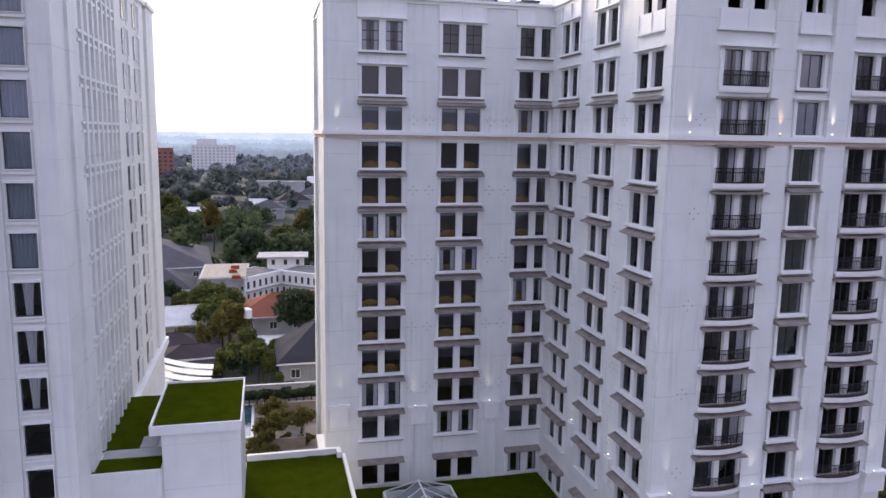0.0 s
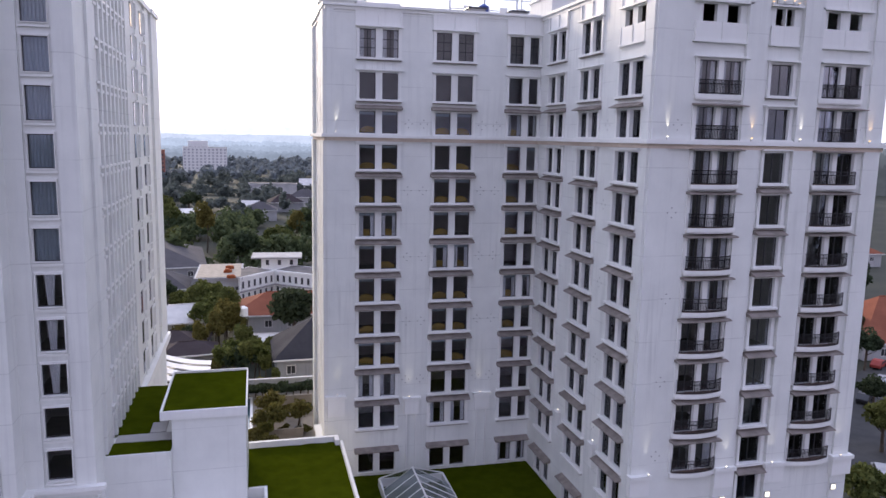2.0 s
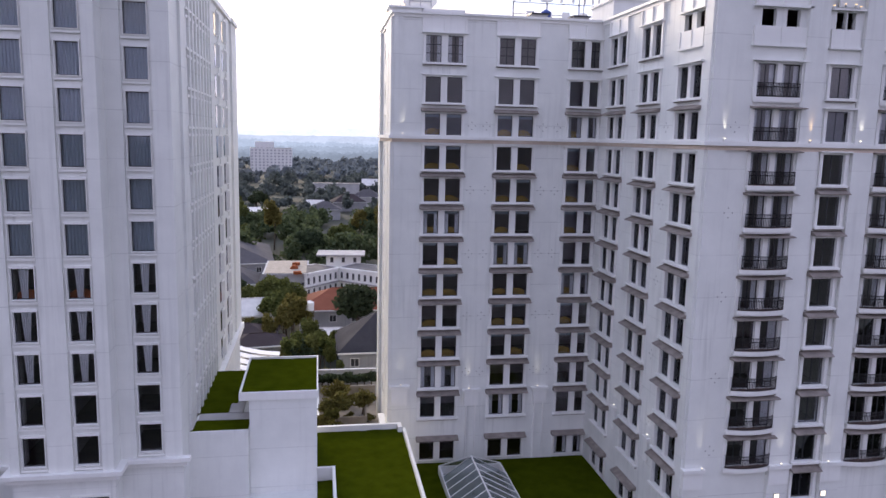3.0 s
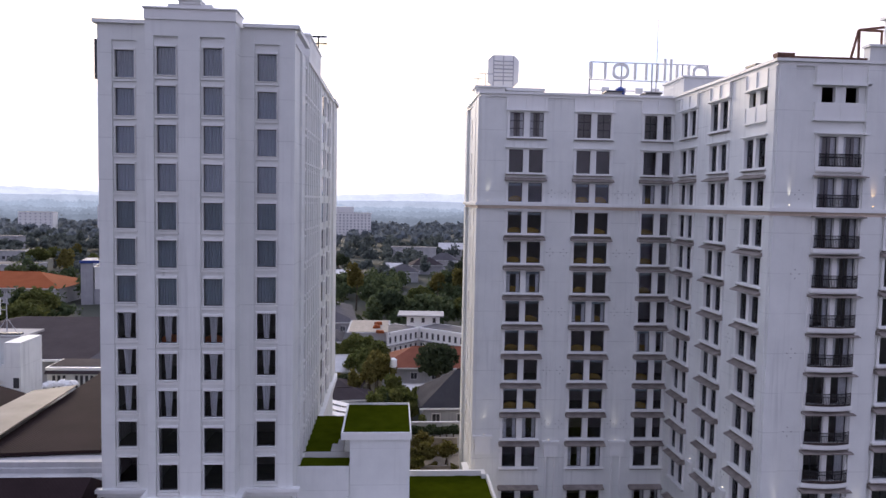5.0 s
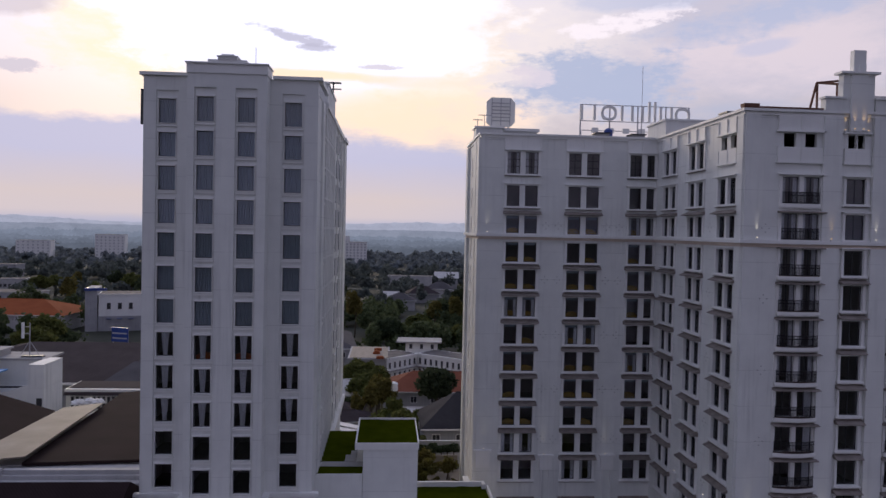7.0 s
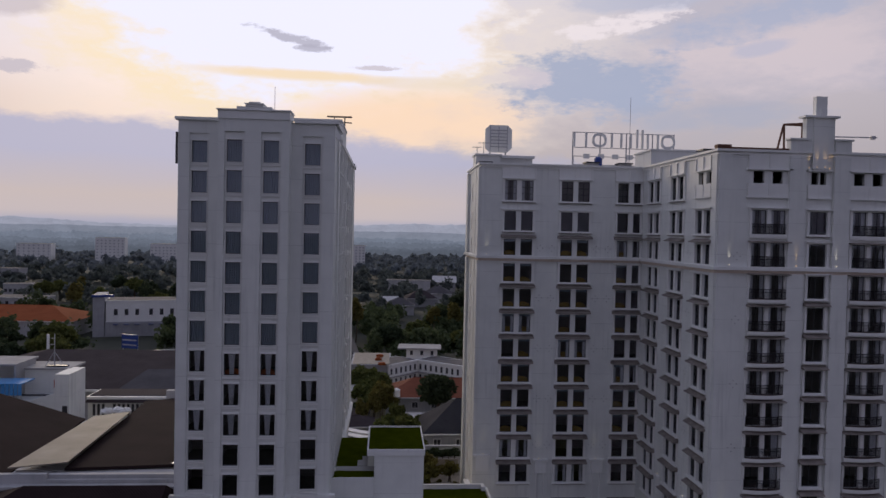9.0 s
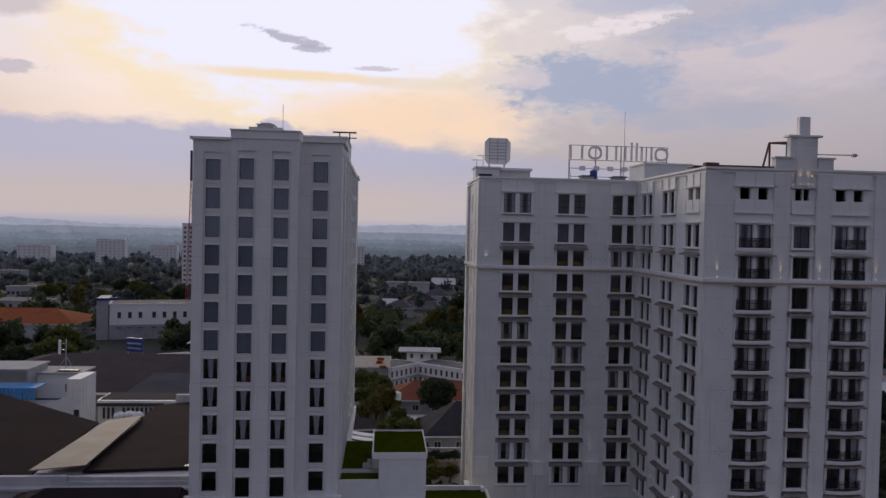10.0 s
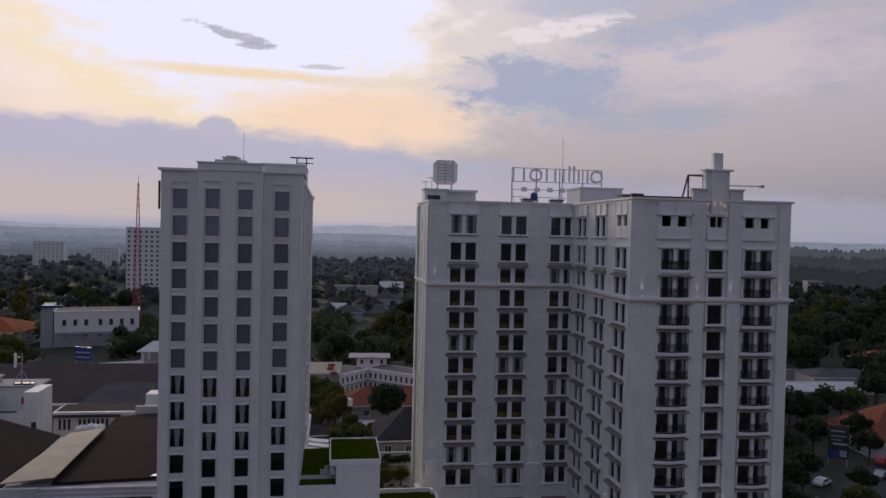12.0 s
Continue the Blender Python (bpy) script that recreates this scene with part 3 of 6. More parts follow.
for wall, cols, first in ((back_wall, [(a - BX0, b - BX0) for a, b in back_cols], 0), (wing_wall, [(BY - a, BY - b) for a, b in wing_cols], 1)):
    for ci, (a, b) in enumerate(cols):
        c, wd = (a + b) / 2, b - a
        lights = (0.60, 0.40) if (first == 0 and ci == 2) else (0.5, 0.5)
        for k, (z0, z1) in enumerate(ROW_ALL):
            if first and ci == 2 and k == 0:
                continue
            top = "lintel" if k < 2 or k == 3 else "canopy"
            bare = k == 1 and ci < 2 and not first
            kind = "sides" if not bare and ((first and k > 1 and (k * 3 + ci * 5) % 4 == 0) or (k * 7 + ci * 3) % 5 == 0) else ""
            window(block, wall, c, z0, wd, z1 - z0, 0.62 if not first else 0.5, lights, top, k < 12, kind, (1, 2) if k == 0 and not first else (0, 0), blind=0.32 if 2 <= k <= 9 and (k + ci) % 4 else 0.0)
        # raised panel over the top windows
        z = ROW_ALL[0][1] + 0.25
        rows = [(a - 0.36, b + 0.36, -0.10, 0.0, z, 51.2)]
        if not (first and ci == 2):
            rows += [(u - 0.09, u + 0.09, -0.24, -0.10, z, 51.2) for u in (a - 0.27, c, b + 0.27)]
        part("panel", boxes(*rows), M["trim"], block).matrix_basis = wall

# small top openings with aprons at the wing's end
def apron(wall, c, half, ribs=True, head=True):
    """Panelled apron under a small top opening, and the ribbed panel over its lintel."""
    rows = [(c - half, c + half, -0.16, 0.0, 47.08, 48.36), (c - half - 0.1, c + half + 0.1, -0.28, 0.0, 46.92, 47.08)]
    if ribs:
        rows += [(u - 0.06, u + 0.06, -0.22, -0.16, 47.08, 48.36) for u in (c - half + 0.06, c, c + half - 0.06)]
    part("apron", boxes(*rows), M["trim"], block).matrix_basis = wall
    rows = [(c - half - 0.14, c + half + 0.14, -0.34, 0.0, 49.72, 49.86)]
    if head:
        rows += [(c - half, c + half, -0.16, 0.0, 49.86, 51.2)] + [(u - 0.06, u + 0.06, -0.26, -0.16, 49.86, 51.2) for u in (c - half + 0.06, c, c + half - 0.06)]
    part("lintel", boxes(*rows), M["trim"], block).matrix_basis = wall


apron(wing_wall, BY - 47.0, 1.9)
apron(front_wall, front_c[0] - 0.15, 2.2)
apron(front_wall, front_c[2] - 0.15, 2.2)
apron(front_wall, front_c[1] - 0.05, 1.2, False, False)

# balconies
def arc(half, deep, end, n=12):
    return [(-half + 2 * half * k / n, -end - (deep - end) * math.sin(math.pi * k / n) ** 0.8) for k in range(n + 1)]


def balcony_slab(half, deep):
    bm = bmesh.new()
    rim = arc(half, deep, deep * 0.45)
    prism(bm, [(half, 0.0), (-half, 0.0), *rim], "z", -0.34, -0.04)
    low = [(x * 0.97, y * 0.86) for x, y in rim]
    prism(bm, [(half * 0.97, 0.0), (-half * 0.97, 0.0), *low], "z", -0.44, -0.34)
    return bm


def balcony_floor(half, deep):
    return prism(bmesh.new(), [(half, 0.0), (-half, 0.0), *arc(half, deep, deep * 0.45)], "z", -0.04, 0.0)


def railing(half, deep, high=1.0, posts=30):
    bm = bmesh.new()
    rim = arc(half - 0.06, deep - 0.07, max(deep * 0.45 - 0.05, 0.05), posts)
    for (x0, y0), (x1, y1) in zip(rim, rim[1:]):
        for z in (0.06, high * 0.72, high):
            rod(bm, (x0, y0, z), (x1, y1, z), 0.03, 4)
    for k, (x, y) in enumerate(rim):
        rod(bm, (x, y, -0.02), (x, y, high), 0.024 if k % 5 else 0.034, 4)
    for x in (-half + 0.06, half - 0.06):
        for z in (0.06, high):
            rod(bm, (x, rim[0][1], z), (x, 0.0, z), 0.024, 4)
    return bm


for c in (front_c[0], front_c[2]):
    for k, (z0, z1) in enumerate(front_rows):
        deep = 0.30 if k < 2 else 0.78
        h = z1 - z0
        ob = window(block, front_wall, c, z0, 3.58, h, 0.42, (0.5, 0.5), "low_canopy" if k else "lintel", False, "sides" if k < 6 else "one", (1, 0))
        balc = share("balcony", kept(("balcony", deep), lambda: (balcony_slab(2.02, deep), M["trim"])), block, "white bowed balcony with a black iron railing", front_wall @ pose(c, 0, z0))
        share("railing", kept(("railing", deep), lambda: (railing(1.96, deep), M["iron"])), balc, "black iron railing")
        if k >= 2:
            share("floor_tiles", kept(("balcony_floor",), lambda: (balcony_floor(1.86, 0.68), M["terracotta"])), balc, "red-brown balcony floor")
for k, (z0, z1) in enumerate(mid_rows):
    window(block, front_wall, front_c[1], z0, 1.90, z1 - z0, 0.0, (1.0,), "canopy" if k > 2 else "lintel", True, "", (1, 0), 0.24)
# narrow windows of the west side
for u0, u1, z0, z1 in slits:
    window(block, west_wall, (u0 + u1) / 2, z0, u1 - u0, z1 - z0, 0.0, (1.0,), "", False, "", (0, 0), 0.12)

# piers on the wing's front and corners, and the stepped gable
def pier(wall, u0, u1, z0, z1, out, name="pier"):
    ob = part(name, boxes((u0, u1, -out, 0.0, z0, z1)), M["wall"], block)
    ob.matrix_basis = wall


for z0, z1 in ((0.0, 39.30), (39.96, 51.2)):
    pier(front_wall, 0.0, 1.35, z0, z1, 0.20)
    pier(front_wall, EX - BX1 - 1.5, EX - BX1, z0, z1, 0.20)
    pier(wing_wall, BY - WY - 1.2, BY - WY - 0.0, z0, z1, 0.20)
    pier(back_wall, 0.0, 0.75, z0, z1, 0.15)
    pier(west_wall, 0.0, 1.8, z0, z1, 0.34)
    pier(west_wall, NY - BY - 2.2, NY - BY, z0, z1, 0.34)
    pier(west_wall, 7.6, 10.4, z0, z1, 0.26)
for s in (-1, 1):
    u = front_c[1] - 0.1 + s * 2.36
    for z0, z1 in ((0.0, 39.30), (39.96, 51.2)):
        pier(front_wall, u - 0.85, u + 0.85, z0, z1, 0.34)
    part("gable_step", boxes((u - 0.85, u + 0.85, -0.34, 0.45, 51.74, 52.82), (u - 1.0, u + 1.0, -0.48, 0.55, 52.82, 53.0)), M["wall"], block).matrix_basis = front_wall
c = front_c[1] - 0.15
part("gable", boxes((c - 1.5, c + 1.5, -0.22, 0.5, 51.74, 55.1), (c - 0.8, c + 0.8, -0.36, -0.22, 49.9, 55.1)), M["wall"], block).matrix_basis = front_wall
part("parapet_flashing", boxes((-0.34, 7.1, -0.30, 0.3, 51.74, 51.92), (-0.3, 1.1, -0.32, 0.5, 51.92, 52.15)), M["rust"], block, "dark rusty flashing on the parapet").matrix_basis = front_wall
part("gable_cap", boxes((c - 1.85, c + 1.85, -0.52, 0.7, 55.1, 55.3)), M["trim"], block).matrix_basis = front_wall
part("finial", boxes((c - 0.58, c + 0.58, -0.25, 0.35, 55.3, 57.25), (c - 0.1, c + 0.5, -0.42, -0.25, 55.3, 55.95)), M["trim"], block).matrix_basis = front_wall

# ---- the left tower ----
tower = thing("hotel_tower", "slim white painted hotel tower with four window columns", "building")
LX0, LX1, LY, LN, LTOP = -27.0, -11.85, 46.2, 85.5, 53.2
bay0, bay1, bay_y = -22.8, -16.1, 44.45
t_front, t_bay, t_side, t_left = pose(LX0, LY, 0), pose(bay0, bay_y, 0), pose(LX1, LY, 0, 0, 0, 90), pose(LX0, LN, 0, 0, 0, -90)
t_rows = [(51.22 - 2.938 * k - 2.12, 51.22 - 2.938 * k) for k in range(12)]
outer_cols = ((-25.74, -24.24), (-14.8, -13.28))
bay_cols = ((-22.02, -20.56), (-18.55, -17.08))
holes = [(a - LX0, b - LX0, z0, z1) for a, b in outer_cols for z0, z1 in t_rows]
part("wall", sheet_with_holes(LX1 - LX0, 0.0, LTOP, holes + [(bay0 + 0.4 - LX0, bay1 - 0.4 - LX0, 1.0, 52.8)], 0.35), M["wall"], tower).matrix_basis = t_front
holes = [(a - bay0, b - bay0, z0, z1) for a, b in bay_cols for z0, z1 in t_rows] + [(0.45, 2.95, 11.9, 14.4), (3.75, 6.25, 11.9, 14.4)]
part("wall", sheet_with_holes(bay1 - bay0, 0.0, LTOP, holes, 0.35), M["wall"], tower).matrix_basis = t_bay
part("bay_side", boxes((bay0, bay0 + 0.35, bay_y + 0.35, LY, 0.0, LTOP), (bay1 - 0.35, bay1, bay_y + 0.35, LY, 0.0, LTOP)), M["wall"], tower)

# tower: side walls, rooms, roof
side_far = [(68.3, 70.0), (74.0, 75.9)]
slot_y = [51.8 + 1.63 * k for k in range(8)]
holes = [(a - LY, b - LY, z0, z1) for a, b in side_far for z0, z1 in t_rows]
part("wall", sheet_with_holes(LN - LY, 0.0, LTOP - 1.2, holes, 0.35, start=0.355), M["wall"], tower).matrix_basis = t_side
part("wall", sheet_with_holes(LN - LY - 0.355, 0.0, LTOP, [], 0.35), M["wall"], tower).matrix_basis = t_left
part("wall", boxes((LX0, LX1, LN, LN + 0.35, 0.0, LTOP)), M["wall"], tower)
for z in [0.3] + [r[0] - 0.45 for r in t_rows[::-1]]:
    part("floor_slab", boxes((LX0 + 0.36, LX1 - 0.36, LY + 0.36, LN - 0.05, z - 0.22, z), (bay0 + 0.36, bay1 - 0.36, bay_y + 0.36, LY + 0.355, z - 0.22, z)), M["carpet"], tower)
part("core_wall", boxes((LX0 + 0.36, LX1 - 0.36, 51.5, 51.7, 0.3, 52.5), (-16.2, -16.0, 51.7, LN - 0.1, 0.3, 52.5)), M["inside"], tower)
for x in (-23.2, -19.55, -15.9):
    part("partition", boxes((x, x + 0.15, LY + 0.36, 51.5, 0.3, 52.5)), M["inside"], tower)
part("roof", boxes((LX0 + 0.36, LX1 - 0.36, LY + 0.36, LN - 0.05, 52.55, 52.75), (bay0 + 0.36, bay1 - 0.36, bay_y + 0.36, LY + 0.36, 52.55, 52.75)), M["concrete"], tower)

# piers leave the window strips recessed, with spandrels between
def strip_piers(wall, spans, z0, z1, out):
    for a, b in spans:
        part("pier", boxes((a, b, -out, 0.0, z0, z1)), M["wall"], tower).matrix_basis = wall


strip_piers(t_front, ((0.0, 1.08), (2.96, 4.2), (10.9, 12.0), (13.95, LX1 - LX0)), 16.35, LTOP, 0.16)
strip_piers(t_bay, ((0.0, 0.6), (2.44, 4.05), (5.92, bay1 - bay0)), 16.35, 52.0, 0.20)
part("header", boxes((0.0, bay1 - bay0, -0.20, 0.0, 52.0, LTOP)), M["wall"], tower).matrix_basis = t_bay
for a, b in ((1.08, 2.96), (12.0, 13.95)):
    part("header", boxes((a, b, -0.14, 0.0, 51.95, LTOP)), M["wall"], tower).matrix_basis = t_front
for wall, x0, cols in ((t_front, LX0, outer_cols), (t_bay, bay0, bay_cols)):
    for ci, (a, b) in enumerate(cols):
        for k, (z0, z1) in enumerate(t_rows):
            kind = "drawn" if k < 7 else "gathered" if k < 10 else ""
            ob = window(tower, wall, (a + b) / 2 - x0, z0, b - a, z1 - z0, 0.0, (1.0,), "", False, kind, (0, 0), 0.05)
            share("sill", kept(("tower_sill", round(b - a, 2)), lambda: (boxes((-(b - a) / 2 - 0.14, (b - a) / 2 + 0.14, -0.15, 0.0, -0.30, -0.17)), M["trim"])), ob)
for u in (0.45, 3.75):
    window(tower, t_bay, u + 1.25, 11.9, 2.5, 2.5, 0.0, (1.0,), "", False, "", (1, 1), 0.05)

# stepped head over the bay, and cornices
part("bay_head", boxes((bay0 - 0.06, bay1 + 0.06, bay_y - 0.30, LY + 0.6, LTOP, 54.0), (bay0 - 0.16, bay1 + 0.16, bay_y - 0.42, LY + 0.7, 54.0, 54.12)), M["trim"], tower)
part("bay_step", boxes((-21.1, -17.8, bay_y - 0.28, LY + 0.5, 54.12, 54.38), (-20.25, -18.65, bay_y - 0.34, LY + 0.5, 54.38, 54.62), (-20.35, -18.55, bay_y - 0.42, LY + 0.6, 54.62, 54.70), (-19.95, -18.9, bay_y - 0.30, LY + 0.5, 54.70, 54.84)), M["trim"], tower)
for rows in ((LX0 - 0.3, bay0 - 0.26, LY - 0.42, LY + 0.5, LTOP, LTOP + 0.28), (bay1 + 0.26, LX1 + 0.35, LY - 0.42, LY + 0.5, LTOP, LTOP + 0.28), (LX1, LX1 + 0.35, LY + 0.5, 53.0, LTOP - 0.1, LTOP + 0.28), (LX0 - 0.3, LX0 + 0.3, LY + 0.5, LN, LTOP, LTOP + 0.28)):
    part("cornice", boxes(rows), M["trim"], tower)
for z0, z1, out in ((15.7, 16.08, 0.33), (16.08, 16.38, 0.57)):
    for rows in ((LX0 - out, bay0 - out, LY - out, LY, z0, z1), (bay1 + out, LX1 + out, LY - out, LY, z0, z1), (bay0 - out, bay1 + out, bay_y - out, bay_y, z0, z1), (bay0 - out, bay0, bay_y, LY, z0, z1), (bay1, bay1 + out, bay_y, LY, z0, z1)):
        part("cornice", boxes(rows), M["trim"], tower)

part("cornice", boxes((64.0 - LY, LN - LY, -0.62, 0.0, 15.7, 16.45), (64.0 - LY, LN - LY, -0.38, 0.0, 15.1, 15.7)), M["trim"], tower).matrix_basis = t_side
# side: fins with blind panels over the near half, broad piers with windows over the far half
part("fin", boxes((3.0, 5.0, -0.20, 0.0, 17.0, 52.0)), M["wall"], tower).matrix_basis = t_side
for y in slot_y:
    part("fin", boxes((y + 0.86 - LY, y + 1.36 - LY, -0.24, 0.0, 17.0, 51.9)), M["wall"], tower).matrix_basis = t_side
    for z0, z1 in t_rows:
        share("blind_panel", kept(("blind_panel",), lambda: (boxes((0.0, 0.86, -0.16, 0.0, 2.12, 2.32), (0.0, 0.86, -0.20, 0.0, -0.24, -0.06), (0.1, 0.76, -0.05, 0.0, 0.0, 2.12)), M["trim"])), tower, at=t_side @ pose(y - LY, 0, z0))
for a, b in side_far:
    for z0, z1 in t_rows:
        window(tower, t_side @ pose(0, -0.17, 0), (a + b) / 2 - LY, z0, b - a, z1 - z0, 0.0, (1.0,), "", False, "closed" if z0 > 37 else "", (0, 0), 0.03)
for a, b, out in ((65.3, 67.6, 0.10), (70.7, 73.3, 0.10), (76.6, 79.4, 0.16), (80.6, LN, 0.30)):
    part("pier", boxes((a - LY, b - LY, -out, 0.0, 16.45, LTOP - 1.2)), M["wall"], tower).matrix_basis = t_side
part("side_parapet", boxes((6.85, LN - LY, -0.32, 0.3, LTOP - 1.2, LTOP - 0.7), (34.2, LN - LY, -0.52, -0.32, LTOP - 1.2, LTOP - 0.75)), M["trim"], tower).matrix_basis = t_side

# ---- podium, roof lawns and courtyard ----
podium = tagged(new("podium"), "white podium with lawns on its stepped roofs", "podium", kind="structure")
part("podium_wall", boxes((LX1, -7.45, 48.6, 63.9, 0.0, 16.95), (LX1 + 0.02, -7.45, 48.6, 48.75, 16.95, 17.12)), M["wall"], podium)
part("podium_wall", boxes((-7.43, -2.2, 49.75, 59.0, 0.0, 19.4)), M["wall"], podium)
part("coping", boxes((-8.2, -2.15, 49.6, 49.75, 19.1, 19.76), (-8.2, -8.05, 49.75, 59.15, 19.1, 19.76), (-2.2, -2.08, 49.75, 59.15, 19.1, 19.76), (-8.05, -2.2, 59.0, 59.15, 19.1, 19.76), (-8.05, -7.43, 49.75, 59.0, 19.1, 19.3)), M["trim"], podium)
part("podium_wall", boxes((-7.45, 6.2, 28.0, 61.3, 0.0, 11.35)), M["wall"], podium)
part("coping", boxes((-2.2, 5.5, 61.15, 61.5, 11.35, 12.0), (5.5, 5.9, 60.3, 61.5, 11.35, 12.0), (5.95, 6.2, 28.0, 60.3, 11.35, 11.92), (-0.95, -0.72, 43.2, 51.2, 11.35, 12.6), (-2.2, -0.95, 50.97, 51.2, 11.35, 12.6)), M["trim"], podium)
part("terrace", boxes((LX1 + 0.3, -7.45, 51.1, 52.5, 16.95, 17.08), (-9.3, -8.2, 52.5, 54.5, 16.95, 17.15), (-8.8, -8.2, 54.5, 55.9, 16.95, 17.15)), M["concrete"], podium)
part("podium_deck", boxes((6.2, BX1, 28.0, BY, 0.0, 5.6)), M["concrete"], podium)


def lawn(x0, x1, y0, y1, z, label, teeth=False):
    bm = bmesh.new()
    n, m = max(2, int((x1 - x0) / 0.35)), max(2, int((y1 - y0) / 0.35))
    grid = [[bm.verts.new((x0 + (x1 - x0) * i / n, y0 + (y1 - y0) * j / m, z + 0.05 * noise.noise((i * 0.4, j * 0.4, z)) + 0.03)) for j in range(m + 1)] for i in range(n + 1)]
    for i in range(n):
        for j in range(m):
            bm.faces.new((grid[i][j], grid[i + 1][j], grid[i + 1][j + 1], grid[i][j + 1]))
    return tagged(part("lawn", bm, M["grass"]), label, "lawn", kind="stuff")


lawn(-8.05, -2.2, 49.75, 59.0, 19.55, "dense green lawn on the white box roof")
lawn(-11.8, -7.45, 48.75, 51.1, 17.0, "narrow green lawn strip on the podium roof")
lawn(-11.8, -8.2, 52.5, 63.85, 17.0, "green lawn beside the tower's fins")
lawn(-2.2, 5.95, 28.0, 61.15, 11.43, "wide green lawn on the podium roof")
lawn(6.2, BX1, 28.0, BY, 5.66, "dark green courtyard lawn between the wings")

# glazed roof over the courtyard
skylight = thing("glass_skylight", "gabled glass skylight with white bars on the courtyard lawn", "skylight")
SX0, SXM, SX1, SY0, SY1, SZ0, SZ1 = 10.1, 12.9, 16.5, 38.0, 63.0, 6.5, 8.5
part("kerb", boxes((SX0 - 0.1, SX0 + 0.1, SY0, SY1, 5.6, SZ0), (SX1 - 0.1, SX1 + 0.1, SY0, SY1, 5.6, SZ0), (SX0 + 0.1, SX1 - 0.1, SY1 - 0.2, SY1, 5.6, SZ0)), M["trim"], skylight)
part("ridge_bar", rod(bmesh.new(), (SXM, SY0, SZ1), (SXM, SY1 - 2.4, SZ1), 0.09), M["trim"], skylight)
n = 16
for k in range(n + 1):
    y = SY0 + (SY1 - 2.4 - SY0) * k / n
    for x in (SX0, SX1):
        part("glazing_bar", rod(bmesh.new(), (SXM, y, SZ1), (x, y, SZ0), 0.05), M["trim"], skylight)
        if k < n:
            y2 = SY0 + (SY1 - 2.4 - SY0) * (k + 1) / n
            bm = bmesh.new()
            bm.faces.new([bm.verts.new(v) for v in ((SXM, y, SZ1), (x, y, SZ0), (x, y2, SZ0), (SXM, y2, SZ1))])
            bmesh.ops.solidify(bm, geom=bm.faces, thickness=0.02)
            part("pane", bm, M["pane_clear"], skylight).visible_shadow = False
for a, b in (((SX0, SY1), (SXM, SY1)), ((SXM, SY1), (SX1, SY1))):
    bm = bmesh.new()
    bm.faces.new([bm.verts.new(v) for v in ((SXM, SY1 - 2.4, SZ1), (*a, SZ0), (*b, SZ0))])
    bmesh.ops.solidify(bm, geom=bm.faces, thickness=0.02)
    part("pane", bm, M["pane_clear"], skylight).visible_shadow = False
for x, y in ((SX0, SY1), (SXM, SY1), (SX1, SY1)):
    part("glazing_bar", rod(bmesh.new(), (SXM, SY1 - 2.4, SZ1), (x, y, SZ0), 0.06), M["trim"], skylight)
for x in (SX0, SX1):
    part("glazing_bar", rod(bmesh.new(), (x, SY1 - 2.4, SZ0), (SXM, SY1 - 2.4, SZ1), 0.05), M["trim"], skylight)

# ---- facade details ----
def vents(wall, u, z):
    """Four small round holes set in a diamond."""
    def make():
        bm = bmesh.new()
        for x, y in ((0.0, 0.36), (0.0, -0.36), (0.34, 0.0), (-0.34, 0.0)):
            rod(bm, (x, -0.012, y), (x, 0.0, y), 0.06, 8)
        return bm, M["concrete"]
    share("wall_vent", kept(("vent",), make), block, at=wall @ pose(u, 0, z))


for z in (41.0, 34.6, 28.1, 21.6, 15.6):
    for x in (13.1, 14.6, 20.45, 21.95):
        vents(back_wall, x - BX0, z)
    vents(front_wall, 2.15, z)
    vents(front_wall, EX - BX1 - 2.25, z)
    vents(wing_wall, BY - 50.6, z)

# panels, capitals and downpipes low on the facade
for x in (13.75, 21.2):
    part("capital", boxes((x - 0.75 - BX0, x + 0.75 - BX0, -0.32, 0.0, 12.0, 13.5), (x - 0.95 - BX0, x + 0.95 - BX0, -0.42, 0.0, 13.5, 13.75)), M["trim"], block).matrix_basis = back_wall
    part("downpipe", boxes((x - 0.55 - BX0, x - 0.42 - BX0, -0.14, 0.0, 5.7, 12.0), (x + 0.42 - BX0, x + 0.55 - BX0, -0.14, 0.0, 5.7, 12.0)), M["trim"], block).matrix_basis = back_wall
part("capital", boxes((0.0, 1.7, -0.36, 0.0, 12.3, 14.1), (-0.2, 1.9, -0.48, 0.0, 14.1, 14.4)), M["trim"], block).matrix_basis = back_wall
for u0, u1 in ((-0.25, 1.6), (EX - BX1 - 1.75, EX - BX1 + 0.3), (front_c[1] - 3.4, front_c[1] - 1.45), (front_c[1] + 1.25, front_c[1] + 3.2)):
    part("capital", boxes((u0, u1, -0.62, 0.0, 14.0, 14.3), (u0 + 0.1, u1 - 0.1, -0.46, 0.0, 12.6, 14.0)), M["trim"], block).matrix_basis = front_wall
for y in (57.6, 50.2):
    u = BY - y
    part("capital", boxes((u - 0.5, u + 0.5, -0.35, 0.0, 13.9, 14.25), (u - 0.35, u + 0.35, -0.22, 0.0, 12.0, 13.9)), M["trim"], block).matrix_basis = wing_wall

